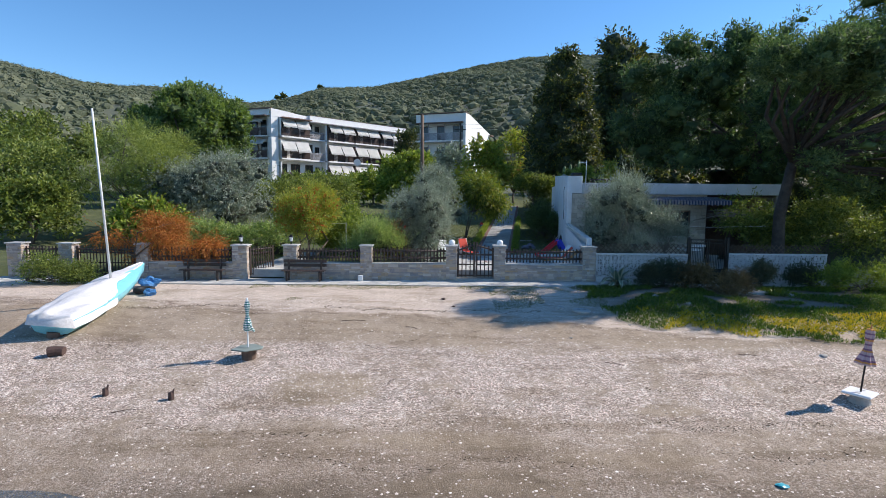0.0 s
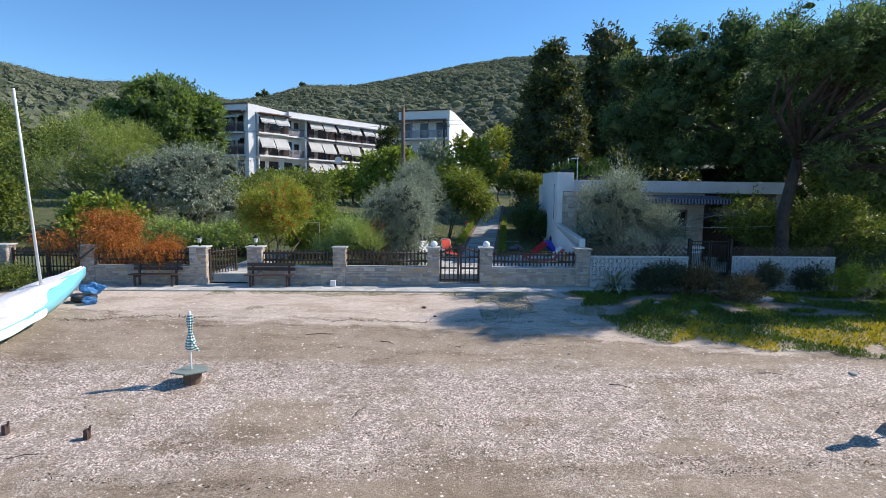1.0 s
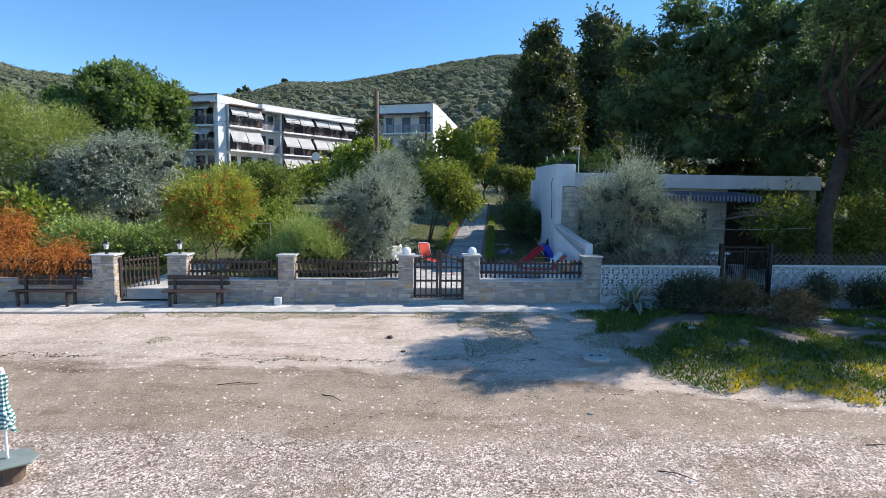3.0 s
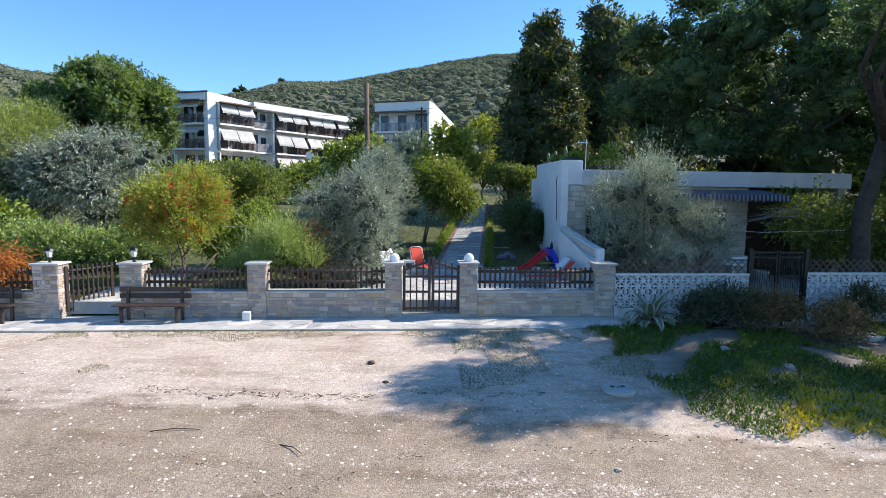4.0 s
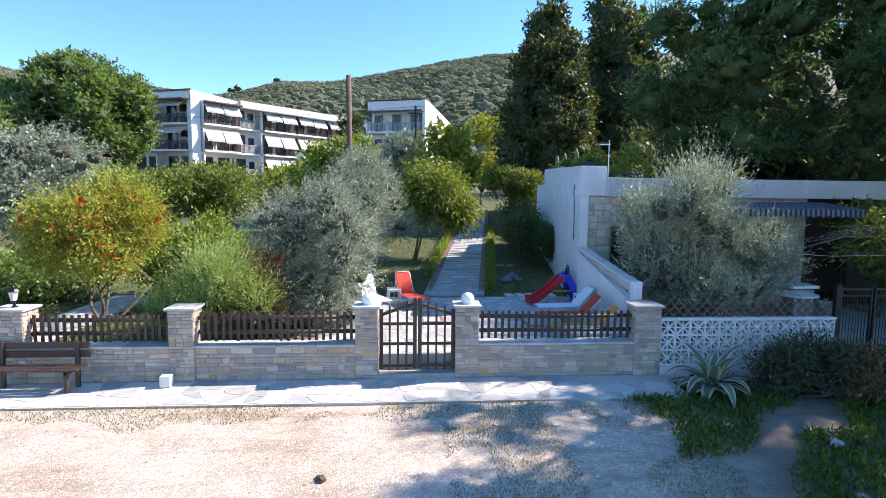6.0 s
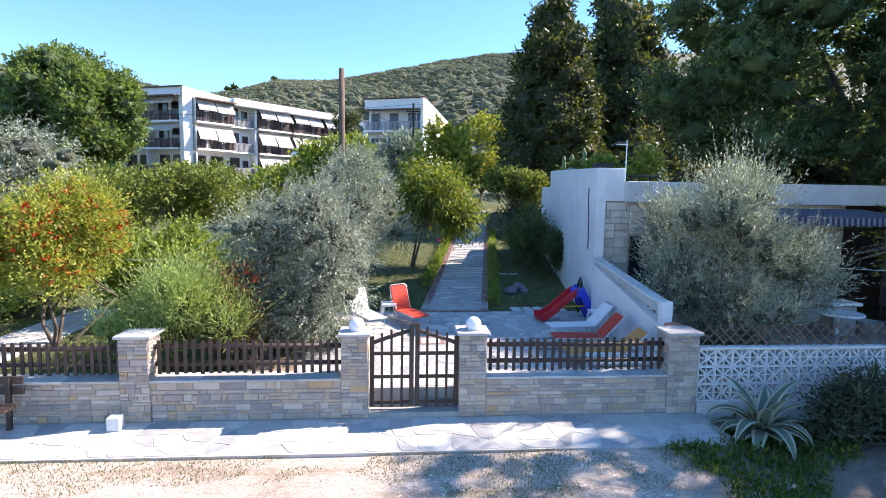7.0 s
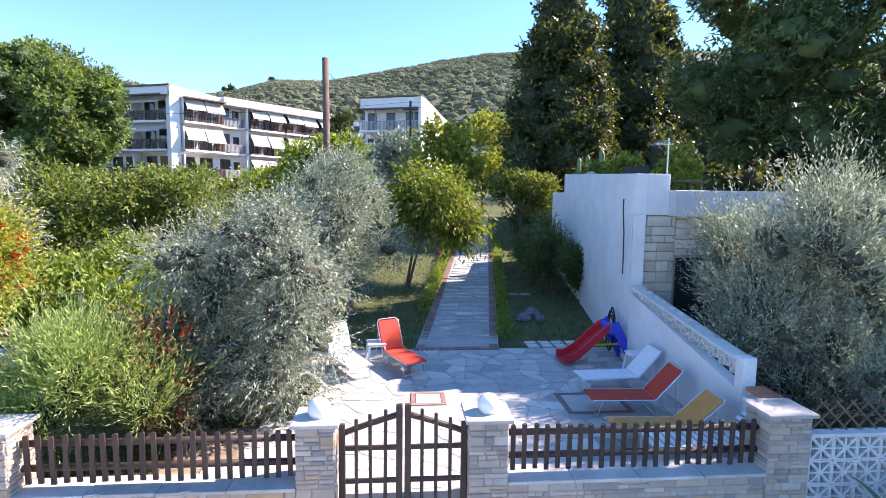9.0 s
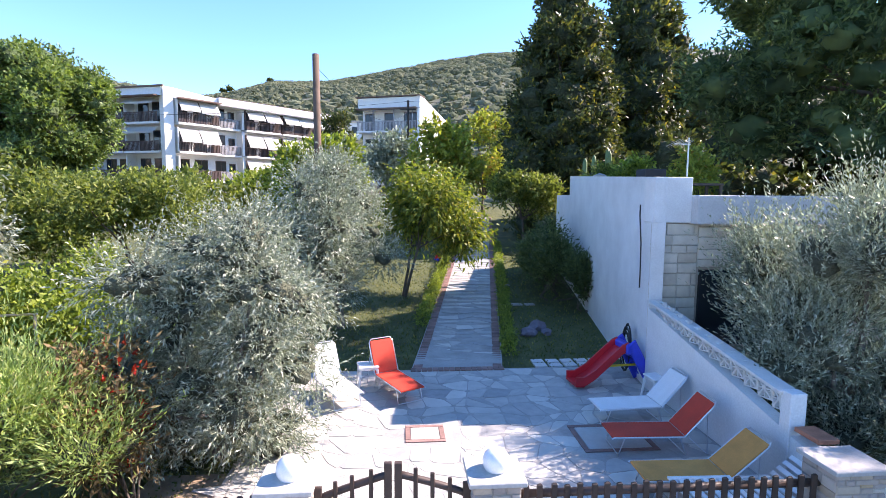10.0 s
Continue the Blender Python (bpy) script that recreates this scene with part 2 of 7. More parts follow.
BROWNWOOD = plain("dark_brown_wood", (0.055, 0.034, 0.026), 0.55, var=0.3, scale=4, grain=50, bumpy=0.2, piece=0.25)
OLDWOOD = plain("weathered_wood", (0.13, 0.085, 0.06), 0.85, var=0.35, scale=3, grain=40, bumpy=0.4)
BLACK_IRON = plain("black_iron", (0.02, 0.02, 0.02), 0.45, 0.6, var=0.3, bumpy=0.05)
GLASS_DARK, _t, _p = mat("window_glass")
_p.inputs["Base Color"].default_value = (0.02, 0.025, 0.03, 1)
_p.inputs["Roughness"].default_value = 0.08
# ---- ground ----
BEACH = [(-40, -6.0), (0, -2.3), (6.0, -1.62), (7.5, -1.44), (9.0, -1.33), (11.0, -1.17), (13.3, -0.90), (15.0, -0.63), (16.6, -0.42), (18.0, -0.32), (20.36, -0.262),
         (20.8, -0.40), (22.05, -0.40), (22.4, 0.02), (23.0, 0.10), (28.3, 0.10), (40, 0.95), (60, 2.5), (90, 5.4)]
RIDGE = [(-80, 9.5), (-45, 10.4), (-39.3, 10.4), (-36.0, 10.0), (-33.6, 9.5), (-28.3, 9.8), (-24.4, 9.5), (-19.8, 9.0), (-16.5, 9.6), (-12.5, 10.9), (-7.8, 11.2),
         (-4.8, 11.7), (-1.2, 12.5), (3.7, 13.5), (9.0, 14.2), (13.1, 14.3), (30, 13.5), (50, 11), (80, 9)]


def lerp(table, v):
    return float(np.interp(v, [a for a, _ in table], [b for _, b in table]))


def ground_z(x, y):
    """Height of the ground: beach, terrace, garden slope, then the hill."""
    z = lerp(BEACH, y)
    r = math.hypot(x, y)
    if y > 0 and r > 95:
        phi = math.degrees(math.atan2(x, y))
        far = 430.0 + 90.0 * (1 / (1 + math.exp(-(phi + 14) / 5)))
        top = 3.0 + far * math.tan(radians(lerp(RIDGE, phi)))
        s = (r - 95) / (far - 95)
        z0 = lerp(BEACH, min(y, 90.0))
        if s < 1:
            z = z0 + (top - z0) * s ** 0.93 + 5.0 * math.sin(phi * 0.5 + r * 0.02) * s * (1 - s)
        else:
            z = top - (r - far) * 0.12
        z = max(z, -6)
    if 5 < y < 10 and x < -4:
        z -= 0.12 * min(1, (-4 - x) / 3) * (10 - y) / 2
    if 11.5 < y < 21 and -30 < x < 40:
        z += 0.03 * noise.noise(Vector((x * 0.5, y * 0.7, 0)))
    return z


def axis(stops):
    out = [stops[0][0]]
    for (a, _), (b, n) in zip(stops, stops[1:]):
        out += [a + (b - a) * (i + 1) / n for i in range(n)]
    return out


gx = axis([(-1600, 0), (-300, 16), (-60, 34), (-22, 40), (16, 90), (60, 24), (300, 34), (1600, 16)])
gy = axis([(-60, 0), (0, 6), (5, 8), (22, 80), (30, 12), (90, 26), (550, 64), (1600, 12)])
gv = [(x, y, ground_z(x, y)) for y in gy for x in gx]
nx = len(gx)
gf = [(j * nx + i, j * nx + i + 1, (j + 1) * nx + i + 1, (j + 1) * nx + i) for j in range(len(gy) - 1) for i in range(nx - 1)]

GROUND, t, p = mat("ground")
pos = coords(t)
sep = t.nodes.new("ShaderNodeSeparateXYZ")
t.links.new(pos, sep.inputs[0])
mp = node(t, "ShaderNodeMapping", Scale=(0.22, 0.75, 1.0))
t.links.new(pos, mp.inputs["Vector"])
wob = math_node(t, 'MULTIPLY_ADD', noise_tex(t, 1.0, 6.0, 0.62, mp.outputs[0]), 2.8, -1.4)
yy = math_node(t, 'ADD', sep.outputs[1], wob)
yn = math_node(t, 'MULTIPLY', yy, 1 / 24.0)
# single pebbles by cell, crooked, in pinkish white, grey and brown, with dark sand and painted crevice shade between
warp = t.nodes.new("ShaderNodeVectorMath")
warp.operation = 'MULTIPLY_ADD'
wn3 = node(t, "ShaderNodeTexNoise", Scale=17.0, Detail=3.0)
t.links.new(pos, wn3.inputs["Vector"])
t.links.new(wn3.outputs["Color"], warp.inputs[0])
warp.inputs[1].default_value = (0.06, 0.06, 0.0)
t.links.new(pos, warp.inputs[2])


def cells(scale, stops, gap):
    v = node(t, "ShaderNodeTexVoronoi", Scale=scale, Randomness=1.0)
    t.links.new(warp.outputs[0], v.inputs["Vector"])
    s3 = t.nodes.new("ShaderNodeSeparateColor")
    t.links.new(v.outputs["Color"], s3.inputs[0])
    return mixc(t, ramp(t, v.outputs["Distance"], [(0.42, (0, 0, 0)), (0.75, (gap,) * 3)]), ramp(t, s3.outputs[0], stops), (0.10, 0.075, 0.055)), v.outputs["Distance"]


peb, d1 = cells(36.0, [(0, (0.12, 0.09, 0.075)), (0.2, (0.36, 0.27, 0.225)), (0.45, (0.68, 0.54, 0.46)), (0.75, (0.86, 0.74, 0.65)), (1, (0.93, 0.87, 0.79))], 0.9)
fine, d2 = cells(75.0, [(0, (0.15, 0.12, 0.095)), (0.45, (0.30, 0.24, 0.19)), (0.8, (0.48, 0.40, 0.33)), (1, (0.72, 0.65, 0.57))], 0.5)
sand = ramp(t, noise_tex(t, 2.2, 8.0, 0.7), [(0.3, (0.235, 0.178, 0.11)), (0.7, (0.37, 0.287, 0.188))])
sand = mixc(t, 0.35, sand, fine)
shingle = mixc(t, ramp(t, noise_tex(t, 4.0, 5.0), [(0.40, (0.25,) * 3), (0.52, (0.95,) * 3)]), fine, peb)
# bands along the shore
band = ramp(t, yn, [(0.30, (0.06,) * 3), (0.345, (0.5,) * 3), (0.40, (0.3,) * 3), (0.44, (0.95,) * 3), (0.575, (1.0,) * 3), (0.60, (0.16,) * 3), (0.70, (0.18,) * 3), (0.708, (0.7,) * 3), (0.80, (0.8,) * 3)])
beach = mixc(t, math_node(t, 'MULTIPLY', band, ramp(t, noise_tex(t, 0.8, 6.0, 0.7), [(0.34, (0.25,) * 3), (0.5, (1,) * 3)])), sand, shingle)
pale = ramp(t, noise_tex(t, 9.0, 6.0, 0.7), [(0.3, (0.48, 0.395, 0.32)), (0.7, (0.72, 0.62, 0.52))])
yu = math_node(t, 'MULTIPLY', math_node(t, 'ADD', math_node(t, 'MULTIPLY_ADD', sep.outputs[0], 0.13, 0.9), yy), 1 / 24.0)
upper = ramp(t, yu, [(0.702, (0, 0, 0)), (0.712, (0.8,) * 3)])
beach = mixc(t, upper, beach, mixc(t, 0.28, pale, shingle))
# dark strand line; the shadow edge of a low scarp is painted in
strand = ramp(t, yu, [(0.694, (1, 1, 1)), (0.7005, (0.5, 0.46, 0.42)), (0.704, (0.62, 0.57, 0.52)), (0.709, (1, 1, 1))])
beach = mixc(t, ramp(t, noise_tex(t, 0.9, 3.0), [(0.42, (0, 0, 0)), (0.56, (0.9,) * 3)]), beach, mixc(t, 1.0, beach, strand, 'MULTIPLY'))


def patch(x, y, rx, ry):
    """A soft-edged oval of bare sand."""
    a = math_node(t, 'POWER', math_node(t, 'MULTIPLY', math_node(t, 'SUBTRACT', sep.outputs[0], x), 1 / rx), 2.0)
    c = math_node(t, 'POWER', math_node(t, 'MULTIPLY', math_node(t, 'SUBTRACT', sep.outputs[1], y), 1 / ry), 2.0)
    s = math_node(t, 'ADD', math_node(t, 'ADD', a, c), math_node(t, 'MULTIPLY_ADD', noise_tex(t, 2.5, 5.0, 0.7), 1.6, -0.8))
    return ramp(t, s, [(0.55, (0.85,) * 3), (1.0, (0, 0, 0))])


for ox, oy, orx, ory in ((-3.4, 11.7, 1.3, 0.95), (0.1, 8.15, 1.9, 0.6), (-0.6, 9.6, 1.8, 0.4), (2.6, 9.0, 1.6, 0.35), (4.0, 10.8, 0.9, 0.3)):
    beach = mixc(t, patch(ox, oy, orx, ory), beach, sand)
soil_here = math_node(t, 'MULTIPLY', ramp(t, math_node(t, 'ADD', math_node(t, 'MULTIPLY', sep.outputs[0], 1 / 24.0), math_node(t, 'MULTIPLY', wob, 0.03)), [(0.165, (0, 0, 0)), (0.23, (0.85,) * 3)]), ramp(t, yn, [(0.66, (0, 0, 0)), (0.72, (1, 1, 1))]))
beach = mixc(t, soil_here, beach, ramp(t, noise_tex(t, 4.0, 7.0, 0.7), [(0.3, (0.10, 0.08, 0.055)), (0.65, (0.19, 0.155, 0.115))]))
wet = ramp(t, yn, [(0.30, (0.42, 0.40, 0.37)), (0.37, (0.85, 0.83, 0.81)), (0.42, (1, 1, 1))])
beach = mixc(t, 1.0, beach, wet, 'MULTIPLY')
mp2 = node(t, "ShaderNodeMapping", Scale=(0.35, 1.9, 1.0))
t.links.new(pos, mp2.inputs["Vector"])
streak = ramp(t, noise_tex(t, 1.0, 7.0, 0.68, mp2.outputs[0]), [(0.36, (0.74, 0.70, 0.64)), (0.48, (1.0, 0.99, 0.98)), (0.7, (1.10, 1.09, 1.08))])
beach = mixc(t, 1.0, beach, streak, 'MULTIPLY')
stain = ramp(t, noise_tex(t, 0.55, 6.0, 0.7), [(0.33, (0.80, 0.76, 0.71)), (0.55, (1.06, 1.04, 1.03))])
beach = mixc(t, 1.0, beach, stain, 'MULTIPLY')
lawn = ramp(t, noise_tex(t, 1.2, 6.0, 0.7), [(0.3, (0.045, 0.055, 0.02)), (0.55, (0.085, 0.10, 0.03)), (0.8, (0.17, 0.155, 0.07))])
hill = ramp(t, noise_tex(t, 0.05, 6.0, 0.7), [(0.3, (0.085, 0.098, 0.058)), (0.6, (0.115, 0.12, 0.075)), (0.82, (0.19, 0.165, 0.115))])
land = mixc(t, math_node(t, 'GREATER_THAN', sep.outputs[1], 70.0), lawn, hill)
col = mixc(t, math_node(t, 'GREATER_THAN', sep.outputs[1], 21.7), beach, land)
t.links.new(col, p.inputs["Base Color"])
p.inputs["Roughness"].default_value = 0.9
hgt = math_node(t, 'ADD', math_node(t, 'MULTIPLY', d1, -0.35), math_node(t, 'ADD', math_node(t, 'MULTIPLY', d2, -0.25), math_node(t, 'MULTIPLY', noise_tex(t, 30.0, 8.0, 0.75), 1.5)))
bump(t, p, hgt, 0.5, 0.03)
ground = new("ground", mesh_from("ground", gv, gf, GROUND, True))
tagged(ground, "pale pebble beach running up to garden lawn and olive hill", "ground", kind="structure")

WATER, t, p = mat("sea_water")
p.inputs["Base Color"].default_value = (0.62, 0.66, 0.62, 1)
p.inputs["Transmission Weight"].default_value = 0.9
p.inputs["IOR"].default_value = 1.33
p.inputs["Roughness"].default_value = 0.06
bump(t, p, noise_tex(t, 2.2, 4.0), 0.25, 0.08)
sea = part("water", boxed(-1600, 1600, -1600, 12, -1.66, -1.49), WATER)
tagged(sea, "calm shallow sea lapping at the shingle", "sea", kind="structure")

# ---- foliage ----
rng = np.random.default_rng(7)


def unit(v):
    return v / np.maximum(np.linalg.norm(v, axis=1, keepdims=True), 1e-9)


def leaf_mesh(name, base, d, length, width, material, curl=0.0):
    """Diamond leaves: base points, directions, lengths and widths."""
    n = len(base)
    side = unit(np.cross(d, rng.normal(size=(n, 3)) * 0.8 + np.array((0.25, -0.1, 0.55))))
    L, w = length[:, None], width[:, None]
    mid = base + d * L * 0.5
    tip = base + d * L
    if curl:
        tip[:, 2] -= curl * length
    v = np.stack([base, mid + side * w / 2, tip, mid - side * w / 2], 1).reshape(-1, 3)
    f = np.arange(n * 4).reshape(n, 4)
    me = bpy.data.meshes.new(name)
    me.vertices.add(n * 4)
    me.vertices.foreach_set("co", v.astype(np.float32).ravel())
    me.loops.add(n * 4)
    me.loops.foreach_set("vertex_index", f.astype(np.int32).ravel())
    me.polygons.add(n)
    me.polygons.foreach_set("loop_start", np.arange(0, n * 4, 4, dtype=np.int32))
    me.polygons.foreach_set("loop_total", np.full(n, 4, dtype=np.int32))
    me.materials.append(material)
    me.update(calc_edges=True)
    return me


def shoots(blobs, count, reach, per, leaf, wide, up=0.3, out=0.8, spread=0.7, jitter=0.35, inner=0.55):
    """Shoots on the skins of blobs (centre, radii), each with leaves along it."""
    c = np.array([b[0] for b in blobs], float)
    r = np.array([b[1] for b in blobs], float)
    area = (r[:, 0] * r[:, 1] + r[:, 1] * r[:, 2] + r[:, 0] * r[:, 2])
    k = rng.choice(len(blobs), count, p=area / area.sum())
    u = unit(rng.normal(size=(count, 3)))
    depth = inner + (1 - inner) * rng.random(count) ** 0.45
    start = c[k] + u * r[k] * depth[:, None]
    d = unit(u * out + np.array([0, 0, up]) + rng.normal(size=(count, 3)) * jitter)
    ln = reach * (0.5 + rng.random(count))
    s = (np.arange(per) + rng.random((count, per))) / per
    base = start[:, None, :] + d[:, None, :] * (s * ln[:, None])[:, :, None]
    ld = d[:, None, :] + rng.normal(size=(count, per, 3)) * spread
    base, ld = base.reshape(-1, 3), unit(ld.reshape(-1, 3))
    n = len(base)
    return base, ld, leaf * (0.6 + 0.8 * rng.random(n)), wide * (0.7 + 0.6 * rng.random(n))


def crown_blobs(center, radii, n, size, flat=0.8, low=-0.75, boughs=9, taper=0.0):
    """Lumps of foliage gathered round boughs inside an egg-shaped crown, with gaps between them."""
    radii, center = np.array(radii, float), np.array(center, float)
    mean = radii.mean()
    arms = []
    for k in range(10000):
        if len(arms) == boughs:
            break
        if boughs >= 20:
            # many boughs: spread evenly over the crown
            uz = 1 - (1 - low) * (len(arms) + 0.5) / boughs
            ua = len(arms) * 2.39996 + rng.normal() * 0.25
            us = math.sqrt(max(0, 1 - uz * uz))
            u = np.array((us * math.cos(ua), us * math.sin(ua), uz))
        else:
            u = rng.normal(size=3)
        u /= np.linalg.norm(u)
        if u[2] < low:
            continue
        bs = mean * rng.uniform(0.30, 0.50) * (9 / boughs) ** 0.33
        arms.append((u, center + u * np.maximum(radii - bs * 0.95, 0.1) * rng.uniform(0.72, 1.06), bs))
    arms.append((np.array((0, 0, 0.3)), center, mean * 0.5))
    out = []
    for k in range(n):
        u, c, bs = arms[k % len(arms)]
        v = rng.normal(size=3) + u * 0.7
        v /= np.linalg.norm(v)
        s = size * rng.uniform(0.6, 1.1)
        q = c + v * np.maximum(bs - s * 0.5, 0.05) * np.array((1, 1, 0.9))
        if taper:
            h = (q[2] - center[2]) / radii[2]
            q[:2] = center[:2] + (q[:2] - center[:2]) * (1.12 - taper * (h + 0.6)) / (math.sqrt(max(0.3, 1 - h * h)) if h < 0 else 1)
        out.append((q, np.array((s, s, s * flat))))
    return out


def limbs(bm, base, blobs, r, fork, n=9, bend=0.25, stems=1, lean_by=0.4):
    base = Vector(base)
    lean = sum((Vector(b[0]) for b in blobs), Vector()) / len(blobs) * lean_by
    top = Vector((lean.x + rng.normal() * 0.1, lean.y + rng.normal() * 0.1, fork))
    for s in range(stems):
        off = Vector((rng.normal(), rng.normal(), 0)) * (0.28 if stems > 1 else 0.0)
        tp = top + off * 1.6
        mid = (base + off * 0.5 + tp) / 2 + Vector((rng.normal(), rng.normal(), 0)) * r * 0.7
        tube(bm, [base + off * 0.4 - Vector((0, 0, 0.12)), base + off * 0.5 + Vector((0, 0, r)), mid, tp], r, r * 0.62, 8)
        pick = rng.choice(len(blobs), min(n, len(blobs)), replace=False)
        for k in pick[s::stems]:
            e = Vector(blobs[k][0])
            m1 = tp.lerp(e, 0.5) + Vector((rng.normal(), rng.normal(), rng.normal() * 0.5)) * bend * (e - tp).length * 0.4
            tube(bm, [tp - Vector((0, 0, r * 0.5)), tp.lerp(m1, 0.5), m1, e], r * 0.5, r * 0.1, 6)


def ball(sub):
    bm = bmesh.new()
    bmesh.ops.create_icosphere(bm, subdivisions=sub, radius=1.0)
    v = np.array([q.co for q in bm.verts])
    f = np.array([[q.index for q in fc.verts] for fc in bm.faces])
    bm.free()
    return v, f


CLUMP = ball(2)


def tree(name, label, category, base, center, radii, leaves, material, bark=BARK, trunk=0.12, fork=None, lumps=16, lump=0.8,
         per=7, reach=0.3, leaf=0.09, wide=0.03, up=0.3, out=0.8, spread=0.7, jitter=0.35, inner=0.55, flat=0.8, stems=1, group="", low=-0.75, curl=0.0, limbs_n=9, sprays=0, boughs=9, core=0, taper=0.0, lean_by=0.4, spray_len=2.2, mass=None, bough=None):
    global rng
    rng = np.random.default_rng(int(abs(base[0]) * 977 + abs(base[1]) * 131) + len(label))
    ob = thing(name, label, category, base, group=group)
    c = Vector(center) - Vector(base)
    blobs = crown_blobs(c, radii, lumps, lump, flat, low, boughs, taper)
    if bough:
        blobs += crown_blobs(Vector(bough[0]) - Vector(base), bough[1], bough[2], lump, flat, -1, 7)
    bm = bmesh.new()
    limbs(bm, (0, 0, 0), blobs, trunk, fork if fork is not None else c.z - radii[2] * 0.7, limbs_n, stems=stems, lean_by=lean_by)
    part("trunk", bm, bark, ob, smooth=True)
    crown = new("crown", leaf_mesh("crown", *shoots(blobs, leaves // per, reach, per, leaf, wide, up, out, spread, jitter, inner), material, curl))
    crown.parent = ob
    # solid lumps fill the crown; those of olive and oleander are coloured as shade
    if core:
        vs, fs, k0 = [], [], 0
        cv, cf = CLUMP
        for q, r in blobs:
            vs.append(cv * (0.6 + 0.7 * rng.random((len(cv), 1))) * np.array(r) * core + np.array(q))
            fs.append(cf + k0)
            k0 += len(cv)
        inside = new("inner_foliage", mesh_from("inner_foliage", np.concatenate(vs), np.concatenate(fs), mass or CROWN_SHADE, True))
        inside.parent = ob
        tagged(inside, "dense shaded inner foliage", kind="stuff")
    if sprays:
        tops = [b for b in blobs if b[0][2] > c.z - radii[2] * 0.25]
        sp = new("leafy_spray", leaf_mesh("leafy_spray", *shoots(tops, sprays, reach * spray_len, 18, leaf * 0.95, wide, 1.1, 0.7, 0.38, 0.25, 0.85), material, curl))
        sp.parent = ob
    return ob, blobs


def bush(name, label, base, radii, leaves, material, **kw):
    b = (base[0], base[1], base[2])
    kw.setdefault("trunk", 0.035)
    kw.setdefault("fork", 0.15)
    kw.setdefault("stems", 3)
    kw.setdefault("low", -0.35)
    return tree(name, label, "bush", b, (b[0], b[1], b[2] + radii[2] * 0.8), radii, leaves, material, **kw)


def on(x, y):
    return (x, y, ground_z(x, y))


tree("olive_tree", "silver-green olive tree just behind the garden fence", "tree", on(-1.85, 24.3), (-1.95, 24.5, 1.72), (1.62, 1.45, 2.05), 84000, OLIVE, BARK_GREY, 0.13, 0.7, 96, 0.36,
     reach=0.40, leaf=0.068, wide=0.019, up=0.15, spread=0.42, jitter=0.4, group="olive trees", per=14, inner=0.75, low=-1, sprays=420, core=0.58, boughs=24, spray_len=1.8, curl=0.25, mass=OLIVE_SHADE)
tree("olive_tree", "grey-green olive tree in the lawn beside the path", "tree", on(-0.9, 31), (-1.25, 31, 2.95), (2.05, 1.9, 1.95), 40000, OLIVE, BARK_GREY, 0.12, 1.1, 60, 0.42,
     reach=0.45, leaf=0.10, wide=0.028, up=0.3, spread=0.45, group="olive trees", per=12, inner=0.65, low=-1, sprays=260, core=0.48, boughs=14, spray_len=1.4, curl=0.2, mass=OLIVE_SHADE)
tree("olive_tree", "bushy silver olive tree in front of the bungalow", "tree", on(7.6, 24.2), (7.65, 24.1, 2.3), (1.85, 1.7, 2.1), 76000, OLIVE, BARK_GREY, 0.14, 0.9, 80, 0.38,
     reach=0.5, leaf=0.075, wide=0.021, up=0.9, spread=0.38, jitter=0.3, group="olive trees", per=15, inner=0.75, low=-1, sprays=620, core=0.56, boughs=12, spray_len=2.0, mass=OLIVE_SHADE)
tree("olive_tree", "low olive with spreading shoots beside a larger olive", "tree", on(9.7, 24.6), (9.6, 24.5, 1.7), (0.85, 0.9, 1.1), 11000, OLIVE, BARK_GREY, 0.08, 0.7, 16, 0.42,
     reach=0.5, leaf=0.09, wide=0.025, up=0.6, spread=0.5, group="olive trees", per=10, inner=0.4)
tree("olive_tree", "grey olive tree at the back of the lawn", "tree", on(-14, 34), (-14, 34, 3.5), (3.6, 3, 2.5), 34000, OLIVE, BARK_GREY, 0.16, 1.3, 60, 0.75,
     reach=0.55, leaf=0.15, wide=0.045, up=0.1, spread=0.55, group="olive trees", inner=0.5, per=10, boughs=16, core=0.5, mass=OLIVE_SHADE, curl=0.3, low=-1)
tree("olive_tree", "grey olive tree beside another in the lawn", "tree", on(-18.5, 36), (-18.5, 36, 3.7), (3.0, 3, 2.4), 22000, OLIVE, BARK_GREY, 0.16, 1.3, 46, 0.75,
     reach=0.55, leaf=0.16, wide=0.05, up=0.1, spread=0.55, group="olive trees", inner=0.5, per=10, boughs=14, core=0.5, mass=OLIVE_SHADE, curl=0.3, low=-1)
tree("young_tree", "slim young tree with yellow-green leaves by the path", "tree", on(0.85, 34.2), (1.85, 34.4, 3.5), (1.6, 1.4, 1.6), 15000, WALNUT, BARK, 0.06, 1.7, 20, 0.42, leaf=0.17, wide=0.07, up=0.1, reach=0.75, inner=0.2, boughs=6, stems=2, curl=0.35, low=-0.9, spread=0.6)
shrub, fb = tree("flowering_shrub", "round yellow-green shrub with red-orange blossoms", "shrub", on(-7.2, 24.9), (-7.2, 24.9, 2.35), (1.55, 1.5, 1.5), 44000, YELLOWISH, BARK, 0.05, 0.9, 50, 0.42, low=-0.75, boughs=13,
                 leaf=0.08, wide=0.036, stems=4, inner=0.4, reach=0.42)
fl = new("blossoms", leaf_mesh("blossoms", *shoots([b for b in fb if b[0][2] > 1.6], 800, 0.12, 9, 0.07, 0.035, 0.6, 0.8, 0.8, 0.3, 0.97), RED_FLOWER))
fl.parent = shrub
